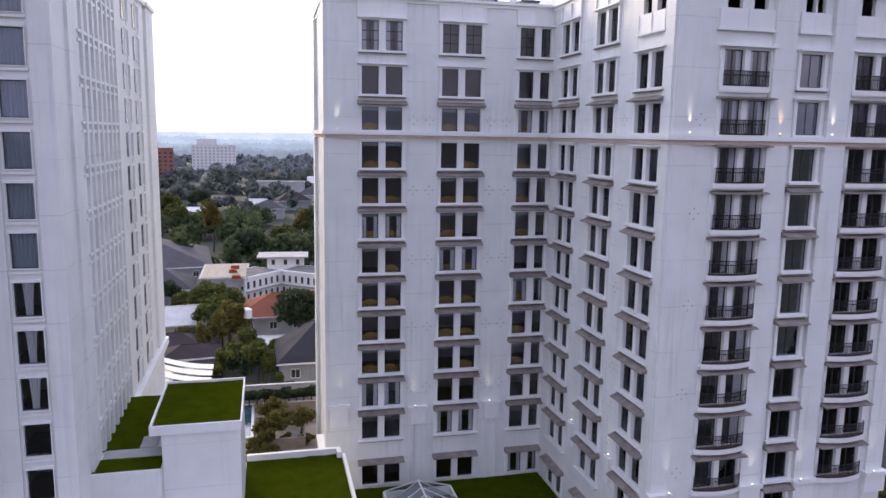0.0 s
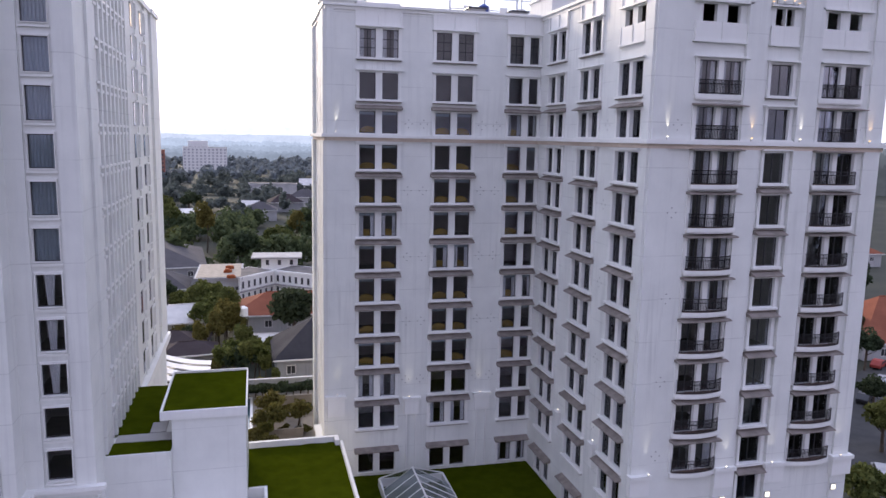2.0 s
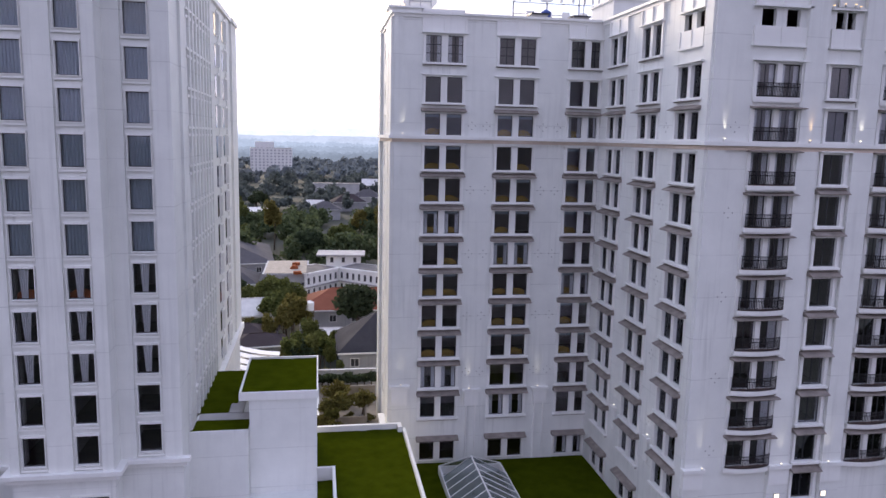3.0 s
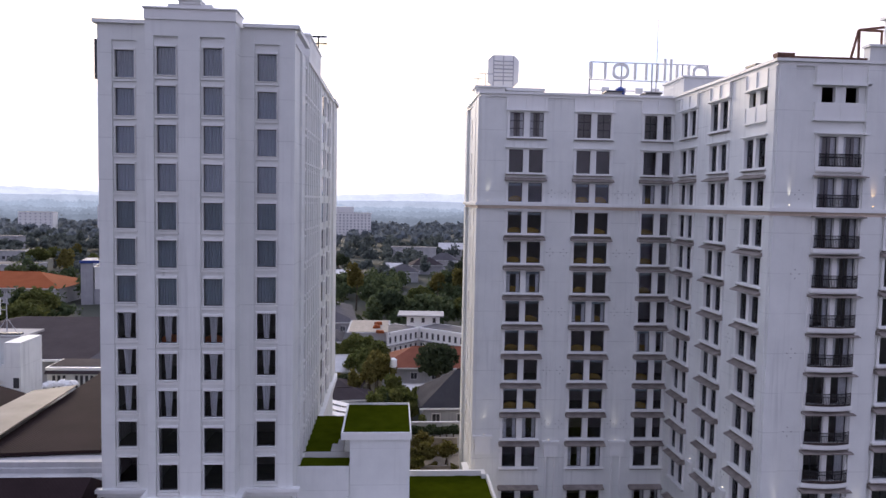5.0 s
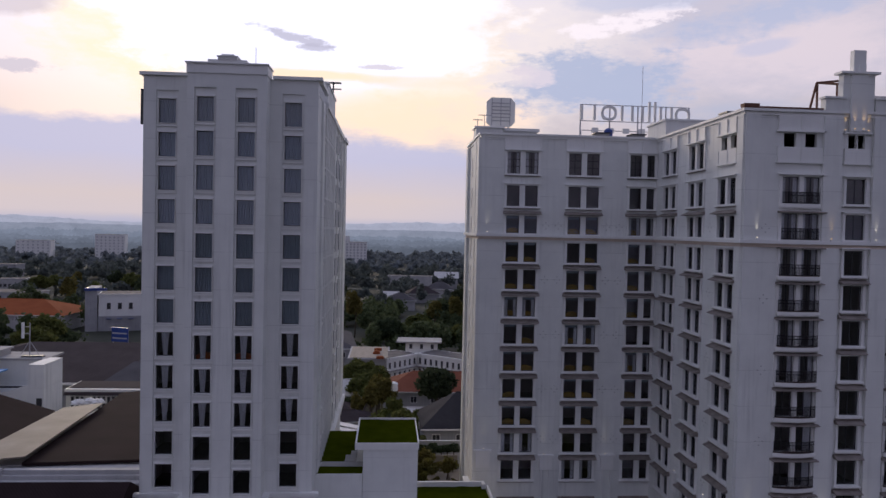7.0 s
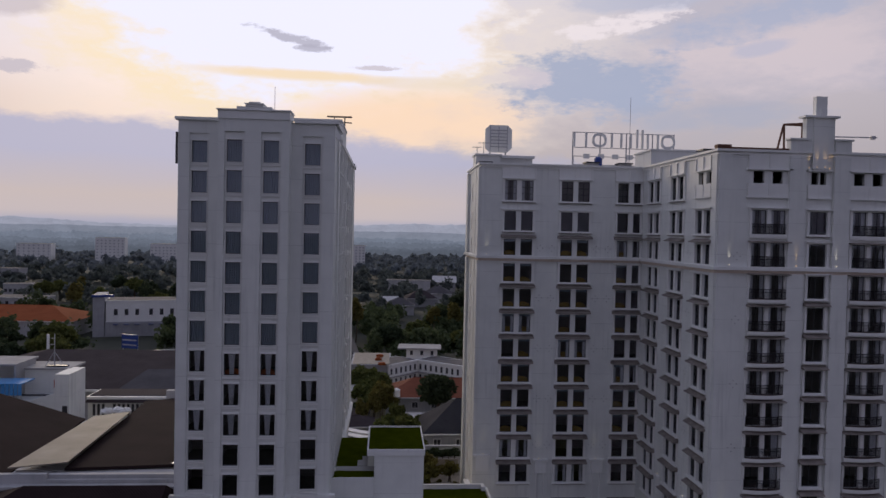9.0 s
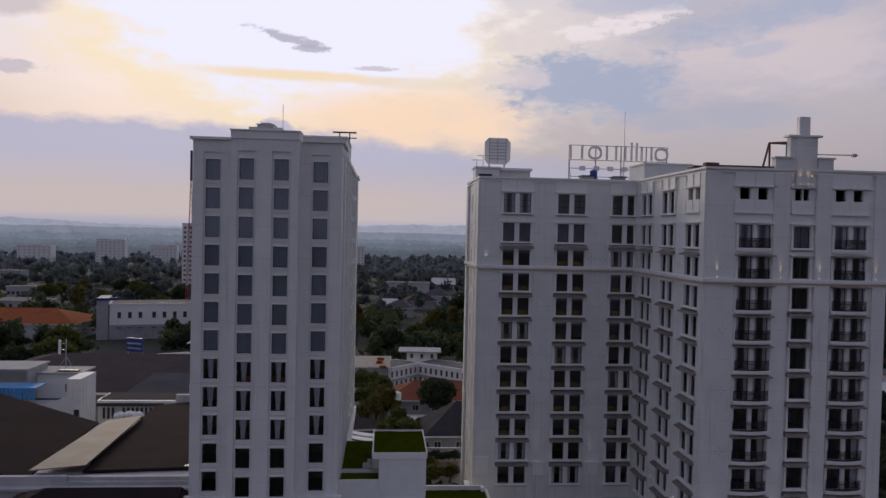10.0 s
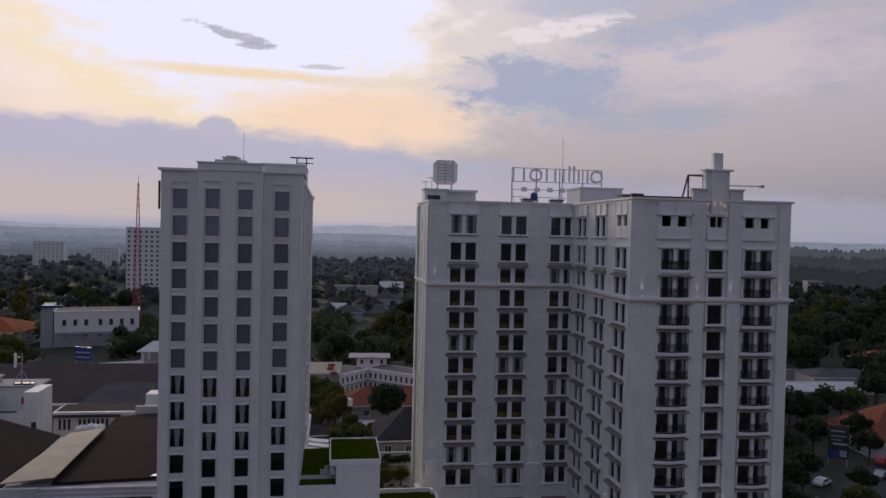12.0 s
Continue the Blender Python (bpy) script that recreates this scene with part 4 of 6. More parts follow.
# up-lights on the ledges
lamp_data = bpy.data.lights.new("wall_lamp_light", "SPOT")
lamp_data.energy, lamp_data.color, lamp_data.spot_size, lamp_data.spot_blend, lamp_data.shadow_soft_size = 32, (1.0, 0.90, 0.76), radians(30), 0.9, 0.015
warm_data = bpy.data.lights.new("warm_wall_lamp_light", "SPOT")
warm_data.energy, warm_data.color, warm_data.spot_size, warm_data.spot_blend, warm_data.shadow_soft_size = 32, (1.0, 0.62, 0.27), radians(30), 0.9, 0.015


def wall_lamp(wall, u, out, z, warm=False):
    at = wall @ pose(u, -out, z)
    lamp = thing("wall_lamp", "small lit up-light fixed above a white ledge", "lamp", "lit up-lights of the facade", at=at)
    share("lamp_body", kept(("lamp_body",), lambda: (boxes((-0.09, 0.09, -0.14, 0.0, 0.0, 0.12), (-0.06, 0.06, -0.10, 0.0, -0.06, 0.0)), M["trim"])), lamp)
    share("bulb", kept(("bulb", warm), lambda: (boxes((-0.04, 0.04, -0.11, -0.03, 0.12, 0.19)), M["glow_warm" if warm else "glow"])), lamp, "glowing lamp glass")
    light = new("beam", warm_data if warm else lamp_data)
    light.matrix_world = at @ Matrix.Translation((0, -0.26, 0.36)) @ look((0, 0, 0), (0, 0.42, 1.6))


for wall, u, out, z, warm in (
    (back_wall, 0.85, 0.16, 40.0, False), (front_wall, 1.25, 0.22, 40.0, False), (front_wall, 8.15, 0.36, 40.0, True), (front_wall, 12.4, 0.36, 40.0, False), (front_wall, 18.9, 0.22, 40.0, True),
    (back_wall, 0.95, 0.38, 14.45, False), (back_wall, 8.15, 0.33, 13.8, False), (back_wall, 15.6, 0.33, 13.8, False),
    (wing_wall, BY - 57.6, 0.02, 14.3, False), (wing_wall, BY - 50.2, 0.02, 14.3, False),
    (front_wall, 1.25, 0.62, 14.35, False), (front_wall, 8.1, 0.62, 14.35, False), (front_wall, 12.3, 0.62, 14.35, False), (front_wall, 18.9, 0.62, 14.35, False),
    (front_wall, front_c[1] - 1.2, 0.02, 49.92, True), (front_wall, front_c[1] - 0.55, 0.38, 49.98, True), (front_wall, front_c[1] + 0.3, 0.38, 49.98, True), (front_wall, front_c[1] + 1.0, 0.02, 49.92, True)):
    wall_lamp(wall, u, out, z, warm)

# square floodlights low on the front
for u in (8.1, 12.3, 18.7):
    flood_lamp = thing("floodlight", "small square lit floodlight on the white facade", "lamp", "square floodlights of the facade", at=front_wall @ pose(u, -0.36, 11.6))
    share("housing", kept(("flood_housing",), lambda: (boxes((-0.24, 0.24, -0.10, 0.03, -0.24, 0.24)), M["metal"])), flood_lamp)
    share("lamp_glass", kept(("flood_glass",), lambda: (boxes((-0.20, 0.20, -0.12, -0.10, -0.20, 0.20)), M["glow"])), flood_lamp, "white lit lamp glass")

# armchairs behind the panes
for ci, (a, b) in enumerate(back_cols):
    for k in range(2, 10):
        for s, x in enumerate((a + (b - a) * 0.24, a + (b - a) * 0.76)):
            if (k * 5 + ci * 3 + s * 2) % 6 == 0 or (ci == 2 and s == 1):
                continue
            z = 39.75 if k == 2 else lower[k - 3][0] - 0.35
            tagged(share("armchair", sofa_mesh("armchair", "sofa"), at=pose(x, BY + 1.15, z, 0, 0, 180 + random.uniform(-12, 12))), "mustard fabric armchair behind a hotel window", "armchair", "mustard armchairs in the hotel rooms")
for x in (-17.9, -21.2):
    tagged(share("sofa", sofa_mesh("orange_sofa", "orange"), at=pose(x, bay_y + 1.3, t_rows[7][0] - 0.45, 0, 0, 170)), "orange fabric sofa behind the tower's window", "sofa", "orange sofas in the tower")

# ---- on the roofs ----
plant = thing("roof_plant_room", "white plant room with a flat cap on the roof", "plant room")
part("wall", boxes((5.8, 9.3, 75.8, 79.0, 51.49, 53.75), (9.3, 14.1, 77.0, 79.0, 51.49, 53.55)), M["wall"], plant)
part("roof_slab", boxes((5.6, 9.5, 75.5, 79.2, 53.75, 53.95), (9.5, 14.3, 76.4, 79.2, 53.55, 53.9)), M["trim"], plant)
part("opening", boxes((6.2, 8.2, 75.76, 75.8, 51.7, 52.9)), M["frame"], plant)
cabinet = thing("roof_sign_panel", "grey rounded octagonal louvred sign panel on the roof", "sign")
bm = bmesh.new()
cx, cz, hw, hh, cut = 10.2, 57.2, 2.05, 2.05, 0.65
prism(bm, [(cx - hw, cz - hh + cut), (cx - hw + cut, cz - hh), (cx + hw - cut, cz - hh), (cx + hw, cz - hh + cut), (cx + hw, cz + hh - cut), (cx + hw - cut, cz + hh), (cx - hw + cut, cz + hh), (cx - hw, cz + hh - cut)], "y", 84.0, 84.5)
part("panel", bm, M["trim"], cabinet)
for k in range(6):
    part("louvre", boxes((cx - 1.3, cx + 1.3, 83.9, 84.0, cz - 1.3 + k * 0.5, cz - 1.18 + k * 0.5)), M["metal"], cabinet)
for x in (-1.3, 0.0, 1.3):
    part("rail", boxes((cx + x - 0.05, cx + x + 0.05, 83.86, 83.9, cz - 1.9, cz + 1.9)), M["metal"], cabinet)
for x in (-1.2, 1.2):
    part("post", rod(bmesh.new(), (cx + x, 84.7, 50.0), (cx + x, 84.7, 56.0), 0.12), M["metal"], cabinet)
annex = thing("rear_annex", "white rear annex of the hotel block", "building")
part("wall", boxes((8.0, 40.0, NY + 0.36, 86.0, 0.0, 51.4)), M["wall"], annex)

stair = thing("stair_house", "pale stair house on the flat roof", "stair house")
part("wall", boxes((28.0, 34.6, 67.3, 73.5, 51.49, 54.15)), M["wall"], stair)
part("roof_slab", boxes((27.8, 34.8, 67.1, 73.7, 54.15, 54.35)), M["trim"], stair)

# roof sign seen from behind: plain shapes stand in for the lettering
sign = thing("roof_sign", "grey roof sign of plain shapes on a steel frame", "sign")
SY, S0, S1, SB, ST = 80.6, 20.8, 36.4, 55.95, 58.0
for z in (SB - 0.1, ST + 0.1, 54.55, 53.3):
    part("rail", rod(bmesh.new(), (S0, SY, z), (S1 if z > 55 else 34.0, SY, z), 0.06), M["metal"], sign)
for x in (S0 + 0.05, 25.0, 29.0, 33.0, S1 - 0.1):
    part("post", rod(bmesh.new(), (x, SY, 51.4), (x, SY, ST + 0.1), 0.10), M["metal"], sign)
    part("brace", rod(bmesh.new(), (x, SY - 2.0, 51.4), (x, SY, 55.0), 0.05), M["metal"], sign)


def ring(x0, x1, z0, z1, t):
    """A rounded upright ring, as an outline of bars."""
    bm = bmesh.new()
    n = 20
    c, h = Vector(((x0 + x1) / 2, (z0 + z1) / 2)), Vector(((x1 - x0) / 2, (z1 - z0) / 2))
    def at(k, r):
        a = 2 * math.pi * k / n
        ca, sa = math.cos(a), math.sin(a)
        return (c.x + math.copysign(abs(ca) ** 0.75, ca) * (h.x - r), c.y + math.copysign(abs(sa) ** 0.75, sa) * (h.y - r))
    for k in range(n):
        (a, b), (d, e), (f, g), (i, j) = at(k, 0), at(k + 1, 0), at(k + 1, t), at(k, t)
        prism(bm, ((a, b), (d, e), (f, g), (i, j)), "y", SY - 0.35, SY - 0.12)
    bmesh.ops.remove_doubles(bm, verts=bm.verts, dist=0.001)
    return bm


def post_shape(x0, x1, z0, z1):
    return boxes((x0, x1, SY - 0.35, SY - 0.12, z0, z1))


tone = M["trim"]
for x in (20.8, 22.6, 26.5, 27.95, 29.4, 32.0, 33.55):
    part("plain_bar", post_shape(x, x + 0.34, SB, ST), tone, sign)
for x in (30.4, 31.2):
    part("plain_bar", post_shape(x, x + 0.32, SB, ST + 0.7), tone, sign)
for x in (23.7, 34.2):
    part("plain_ring", ring(x, x + 2.2, SB, ST, 0.34), tone, sign)
for x in (22.4, 24.6, 26.8, 29.0, 31.2):
    part("plain_bar", boxes((x, x + 0.95, SY - 0.3, SY - 0.12, 54.2, 54.9)), tone, sign)

tank = thing("water_tank", "dark blue plastic water tank on a steel stand", "water tank")
bm = rod(bmesh.new(), (22.2, 71.8, 52.25), (22.2, 71.8, 53.35), 0.55, 16)
rod(bm, (22.2, 71.8, 53.35), (22.2, 71.8, 53.6), 0.55, 16, 0.2)
part("barrel", bm, M["blue"], tank)
for x, y in ((21.7, 71.3), (22.7, 71.3), (21.7, 72.3), (22.7, 72.3)):
    part("leg", rod(bmesh.new(), (x, y, 51.45), (22.2 + (x - 22.2) * 0.8, y, 52.3), 0.05), M["metal"], tank)
for name, x, y, z0, z1, r in (("aerial_mast", 28.3, 77.0, 51.5, 62.8, 0.07), ("aerial_mast", -19.9, 60.0, 52.75, 59.3, 0.06)):
    ob = tagged(new(name), "thin grey aerial mast standing on the roof", "aerial")
    bm = rod(bmesh.new(), (x, y, z0), (x, y, (z0 + z1) / 2), r, 6)
    rod(bm, (x, y, (z0 + z1) / 2), (x, y, z1), r * 0.5, 6)
    part("mast", bm, M["metal"], ob)
    part("base", boxes((x - 0.25, x + 0.25, y - 0.25, y + 0.25, z0 - 0.05, z0 + 0.12)), M["metal"], ob)


def yagi(x, y, z0, z1, long):
    ob = tagged(new("aerial"), "old television aerial on a short pole", "aerial")
    part("pole", rod(bmesh.new(), (x, y, z0), (x, y, z1), 0.05), M["metal"], ob)
    part("boom", rod(bmesh.new(), (x - long / 2, y, z1 - 0.1), (x + long / 2, y, z1 - 0.1), 0.045), M["metal"], ob)
    for k in range(6):
        u = x - long / 2 + long * k / 5
        part("element", rod(bmesh.new(), (u, y - 0.45, z1 - 0.1), (u, y + 0.45, z1 - 0.1), 0.03), M["metal"], ob)


yagi(7.2, 78.4, 53.9, 55.9, 1.6)
yagi(6.2, 78.0, 53.9, 55.2, 1.3)
lift = thing("lift_house", "white lift house on the tower roof", "lift house")
part("wall", boxes((-17.2, -11.95, 57.0, 67.5, 52.7, 55.1)), M["wall"], lift)
part("roof_slab", boxes((-17.4, -11.85, 56.8, 67.7, 55.1, 55.3)), M["trim"], lift)
bench = thing("roof_gantry", "dark steel gantry with a level beam on the lift house", "gantry")
for x in (-13.4, -12.1):
    part("post", rod(bmesh.new(), (x, 66.0, 55.2), (x, 66.0, 57.0), 0.08), M["frame"], bench)
part("beam", boxes((-14.3, -11.2, 65.9, 66.1, 56.88, 57.06)), M["frame"], bench)
part("beam", boxes((-13.4, -11.2, 65.9, 66.1, 56.2, 56.32)), M["frame"], bench)
frame_ob = thing("steel_frame", "dark rusty steel frame propped against the gable", "frame")
for a, b in (((33.4, 46.0, 51.4), (34.2, 46.0, 54.7)), ((34.3, 46.0, 51.4), (34.25, 46.0, 54.7)), ((34.2, 46.0, 54.7), (36.3, 46.0, 54.66)), ((34.2, 46.0, 54.7), (35.6, 44.5, 54.64)), ((36.2, 46.0, 51.4), (36.2, 46.0, 54.66))):
    part("strut", rod(bmesh.new(), a, b, 0.11), M["rust"], frame_ob)
arm = thing("roof_aerial_arm", "grey horizontal aerial arm beside the gable", "aerial")
part("boom", rod(bmesh.new(), (39.3, 46.0, 53.6), (44.4, 46.0, 53.65), 0.07), M["metal"], arm)
part("pole", rod(bmesh.new(), (39.6, 46.0, 51.4), (39.6, 46.0, 54.0), 0.06), M["metal"], arm)
part("box", boxes((43.7, 44.15, 45.85, 46.15, 53.45, 53.8)), M["metal"], arm)
for k, (x, y) in enumerate(((28.0, 50.0), (24.5, 67.8), (20.0, 67.4))):
    ob = thing("roof_hatch", "low dark roof hatch behind the parapet", "hatch", at=pose(x, y, 51.5))
    share("kerb", kept(("hatch_kerb",), lambda: (boxes((-0.8, 0.8, -0.8, 0.8, 0.0, 0.7)), M["concrete"])), ob)
    share("lid", kept(("hatch_lid",), lambda: (boxes((-0.95, 0.95, -0.95, 0.95, 0.7, 0.85)), M["frame"])), ob)
flood = thing("flagpole_bracket", "dark vertical banner bracket on the tower's edge", "bracket")
part("bracket", boxes((LX0 - 0.36, LX0 - 0.16, 46.4, 46.6, 48.95, 52.05)), M["frame"], flood)
part("arm", boxes((LX0 - 0.16, LX0 + 0.02, 46.45, 46.55, 51.6, 51.7), (LX0 - 0.16, LX0 + 0.02, 46.45, 46.55, 49.3, 49.4)), M["frame"], flood)

# ---- trees ----
rng = np.random.default_rng(5)


def quads(centres, sizes, tilt=1.0):
    """Leaf sprays: small quads in random attitudes round the centres."""
    n = len(centres)
    a = rng.normal(size=(n, 3))
    a /= np.linalg.norm(a, axis=1)[:, None]
    b = np.cross(a, rng.normal(size=(n, 3)))
    b /= np.linalg.norm(b, axis=1)[:, None]
    a, b = a * sizes[:, None] * 0.62, b * sizes[:, None] * 0.42
    v = np.stack((centres - a, centres - b, centres + a, centres + b), 1).reshape(-1, 3)
    return v, np.arange(4 * n).reshape(-1, 4)


def crown_points(n, radius, high, base, lobes, spread=0.74):
    """Points in the outer shells of several lobes, which leaves gaps and an uneven outline."""
    lobes = int(lobes * 1.7)
    c = rng.normal(size=(lobes, 3))
    c /= np.linalg.norm(c, axis=1)[:, None]
    c *= (rng.uniform(0.25, 1.0, lobes) * spread)[:, None]
    c[:, 2] = np.abs(c[:, 2]) * 1.1 - 0.25
    r = rng.uniform(0.16, 0.44, lobes)
    pick = rng.integers(0, lobes, n)
    d = rng.normal(size=(n, 3))
    d /= np.linalg.norm(d, axis=1)[:, None]
    p = c[pick] + d * (r[pick] * rng.uniform(0.35, 1.25, n) ** 0.5)[:, None]
    return p * (radius, radius, high / 2) + (0, 0, base + high / 2)


def mesh_from(name, v, f, mat):
    me = bpy.data.meshes.new(name)
    me.from_pydata(v.tolist(), [], f.tolist())
    me.materials.append(mat)
    return me


def trunk_mesh(high, r, spread):
    bm = bmesh.new()
    bend = Vector((random.uniform(-0.3, 0.3), random.uniform(-0.3, 0.3), 0))
    mid, top = Vector((0, 0, high * 0.5)) + bend, Vector((0, 0, high)) + bend * 0.5
    rod(bm, (0, 0, -0.2), mid, r, 8, r * 0.75)
    rod(bm, mid, top, r * 0.75, 8, r * 0.4)
    for k in range(6):
        a = k * 1.05 + random.uniform(-0.3, 0.3)
        s = mid.lerp(top, k / 6)
        rod(bm, s, s + Vector((math.cos(a) * spread, math.sin(a) * spread, spread * random.uniform(0.5, 1.0))), r * 0.35, 5, r * 0.1)
    me = bpy.data.meshes.new("trunk")
    bm.to_mesh(me)
    bm.free()
    me.materials.append(M["bark"])
    return me


kinds = {}
for name, mat, radius, high, base, lobes, n, leaf in (
    ("broad", "leaf", 4.6, 7.0, 3.2, 13, 2600, 0.62), ("round", "leaf_dark", 3.9, 6.6, 1.9, 16, 3000, 0.55), ("tall", "leaf_olive", 3.0, 9.5, 3.6, 12, 2300, 0.58),
    ("low", "leaf_yellow", 2.2, 3.4, 1.2, 9, 1300, 0.34), ("dark", "leaf_dark", 4.8, 7.8, 3.4, 14, 2700, 0.65), ("small", "leaf_olive", 1.65, 2.9, 0.45, 12, 2200, 0.25), ("bush", "leaf_olive", 1.5, 2.1, 0.1, 10, 1500, 0.26), ("palm_like", "leaf", 1.9, 6.2, 2.4, 10, 1500, 0.42), ("shrub", "leaf_dark", 1.2, 1.5, 0.1, 8, 700, 0.24)):
    v, f = quads(crown_points(n, radius, high, base, lobes), rng.uniform(0.7, 1.3, n) * leaf)
    kinds[name] = (trunk_mesh(base + high * 0.55, radius * 0.07, radius * 0.45), mesh_from("crown", v, f, M[mat]))
tree_words = {"broad": ("broad green leafy tree", "tree"), "round": ("dense dark green rounded tree", "tree"), "tall": ("tall slender green tree", "tree"), "low": ("low yellow-green ornamental tree", "tree"),
              "dark": ("large dark green street tree", "tree"), "small": ("small olive-green garden tree", "tree"), "bush": ("olive-green leafy garden bush", "shrub"), "palm_like": ("slim green ragged tree", "tree"), "shrub": ("dark green leafy garden shrub", "shrub")}


def tree(kind, x, y, z=0.0, s=1.0, where="among the houses", group=""):
    label, cat = tree_words[kind]
    ob = thing(cat, label + " " + where, cat, group, at=Matrix.LocRotScale((x, y, z), Euler((0, 0, random.uniform(0, 6.3))), (s * random.uniform(0.92, 1.08), s * random.uniform(0.92, 1.08), s * random.uniform(0.9, 1.1))))
    share("trunk", kinds[kind][0], ob)
    share("crown", kinds[kind][1], ob)
    return ob


# ---- houses ----
def house(x, y, wd, dp, eave, ridge, turn=0.0, wall="old_white", roof="red_roof", shape="hip", over=0.7, label="", windows=3, z0=0.0, name="house"):
    ob = thing(name, label or "white-walled house with a tiled hip roof", "house", at=pose(x, y, z0, 0, 0, turn))
    part("wall", boxes((-wd / 2, wd / 2, -dp / 2, dp / 2, 0.0, eave)), M[wall], ob)
    bm = bmesh.new()
    a, b = wd / 2 + over, dp / 2 + over
    lo = [bm.verts.new(v) for v in ((-a, -b, eave), (a, -b, eave), (a, b, eave), (-a, b, eave))]
    inset = b if shape == "hip" else 0.0
    if shape == "flat":
        bm.free()
        bm = boxes((-a, a, -b, b, eave, eave + 0.3))
    else:
        if wd >= dp:
            run = max(a - inset, 0.1)
            up = [bm.verts.new((-run, 0, ridge)), bm.verts.new((run, 0, ridge))]
            for f in ((lo[0], lo[1], up[1], up[0]), (lo[2], lo[3], up[0], up[1]), (lo[1], lo[2], up[1]), (lo[3], lo[0], up[0])):
                bm.faces.new(f)
        else:
            run = max(b - (a if shape == "hip" else 0.0), 0.1)
            up = [bm.verts.new((0, -run, ridge)), bm.verts.new((0, run, ridge))]
            for f in ((lo[1], lo[2], up[1], up[0]), (lo[3], lo[0], up[0], up[1]), (lo[0], lo[1], up[0]), (lo[2], lo[3], up[1])):
                bm.faces.new(f)
        bm.faces.new(lo[::-1])
        bmesh.ops.recalc_face_normals(bm, faces=bm.faces)
        ends = [v.co.copy() for v in up]
    part("roof", bm, M[roof], ob)
    if shape != "flat":
        part("ridge_tiles", rod(bmesh.new(), ends[0], ends[1], 0.14, 6), M[roof], ob)
        part("fascia", boxes((-a, a, -b - 0.06, -b, eave - 0.25, eave + 0.02)), M["trim"], ob)
    for k in range(windows):
        u = -wd / 2 + wd * (k + 0.5) / windows
        w_ob = share("window", kept(("house_window",), lambda: (boxes((-0.75, -0.65, -0.08, 0.02, 0.0, 1.5), (0.65, 0.75, -0.08, 0.02, 0.0, 1.5), (-0.65, 0.65, -0.08, 0.02, 0.0, 0.1), (-0.65, 0.65, -0.08, 0.02, 1.4, 1.5), (-0.04, 0.04, -0.06, 0.02, 0.1, 1.4)), M["trim"])), ob, at=pose(u, -dp / 2, max(eave - 2.6, 0.6)))
        share("pane", kept(("house_pane",), lambda: (boxes((-0.65, 0.65, -0.03, -0.01, 0.1, 1.4)), M["frame"])), w_ob)
    return ob


def slab_building(x, y, wd, dp, high, cols, rows, turn=0.0, wall="old_white", label="", win=(1.4, 1.6), first=2.0, pitch=3.2, cap=True, glass_mat="frame"):
    ob = thing("building", label, "building", at=pose(x, y, 0, 0, 0, turn))
    part("wall", boxes((-wd / 2, wd / 2, -dp / 2, dp / 2, 0.0, high)), M[wall], ob)
    if cap:
        part("parapet", boxes((-wd / 2 - 0.25, wd / 2 + 0.25, -dp / 2 - 0.25, dp / 2 + 0.25, high, high + 0.5)), M[wall], ob)
        part("roof", boxes((-wd / 2 + 0.2, wd / 2 - 0.2, -dp / 2 + 0.2, dp / 2 - 0.2, high + 0.5, high + 0.54)), M["dull_roof"], ob)
    for i in range(cols):
        for j in range(rows):
            z = first + pitch * j
            if z + win[1] > high - 0.3:
                continue
            w_ob = share("window", kept(("far_window", win), lambda: (boxes((-win[0] / 2 - 0.12, win[0] / 2 + 0.12, -0.14, 0.0, -0.14, 0.0)), M["concrete"])), ob, at=pose(-wd / 2 + wd * (i + 0.5) / cols, -dp / 2, z))
            share("pane", kept(("far_pane", win, glass_mat), lambda: (boxes((-win[0] / 2, win[0] / 2, -0.06, 0.02, 0.0, win[1])), M[glass_mat])), w_ob)
    return ob


# ---- pool garden behind the podium ----
garden = tagged(new("garden_terrace"), "stone-paved pool terrace behind the white podium", "terrace", kind="structure")
part("terrace_deck", boxes((-11.5, BX0 - 0.02, 64.0, 91.0, 0.0, 5.9), (-7.4, BX0 - 0.02, 61.32, 64.0, 0.0, 5.9)), M["paving"], garden)
part("garden_wall", boxes((-14.0, 6.5, 91.0, 91.35, 0.0, 7.9), (-14.0, 6.5, 90.95, 91.4, 7.9, 8.05)), M["old_white"], garden)
part("garden_wall", boxes((-1.5, 5.3, 86.2, 86.5, 5.9, 7.3)), M["paving"], garden)
part("steps", boxes(*[(3.6, 5.3, 70.6 + 0.4 * k, 71.0 + 0.4 * k, 5.9, 6.1 + 0.17 * k) for k in range(6)]), M["paving"], garden)
part("pillar", boxes((4.45, 5.35, 66.0, 70.2, 5.9, 9.4), (4.35, 5.38, 65.9, 70.3, 9.4, 9.6)), M["trim"], garden)
pool = thing("swimming_pool", "narrow dark blue swimming pool with a pale rim", "pool")
part("rim", boxes((-6.4, -2.0, 79.4, 79.7, 5.9, 6.05), (-6.4, -2.0, 89.7, 90.0, 5.9, 6.05), (-6.4, -6.1, 79.7, 89.7, 5.9, 6.05), (-2.3, -2.0, 79.7, 89.7, 5.9, 6.05)), M["trim"], pool)
part("water", boxes((-6.1, -2.3, 79.7, 89.7, 5.85, 5.98)), M["water"], pool)
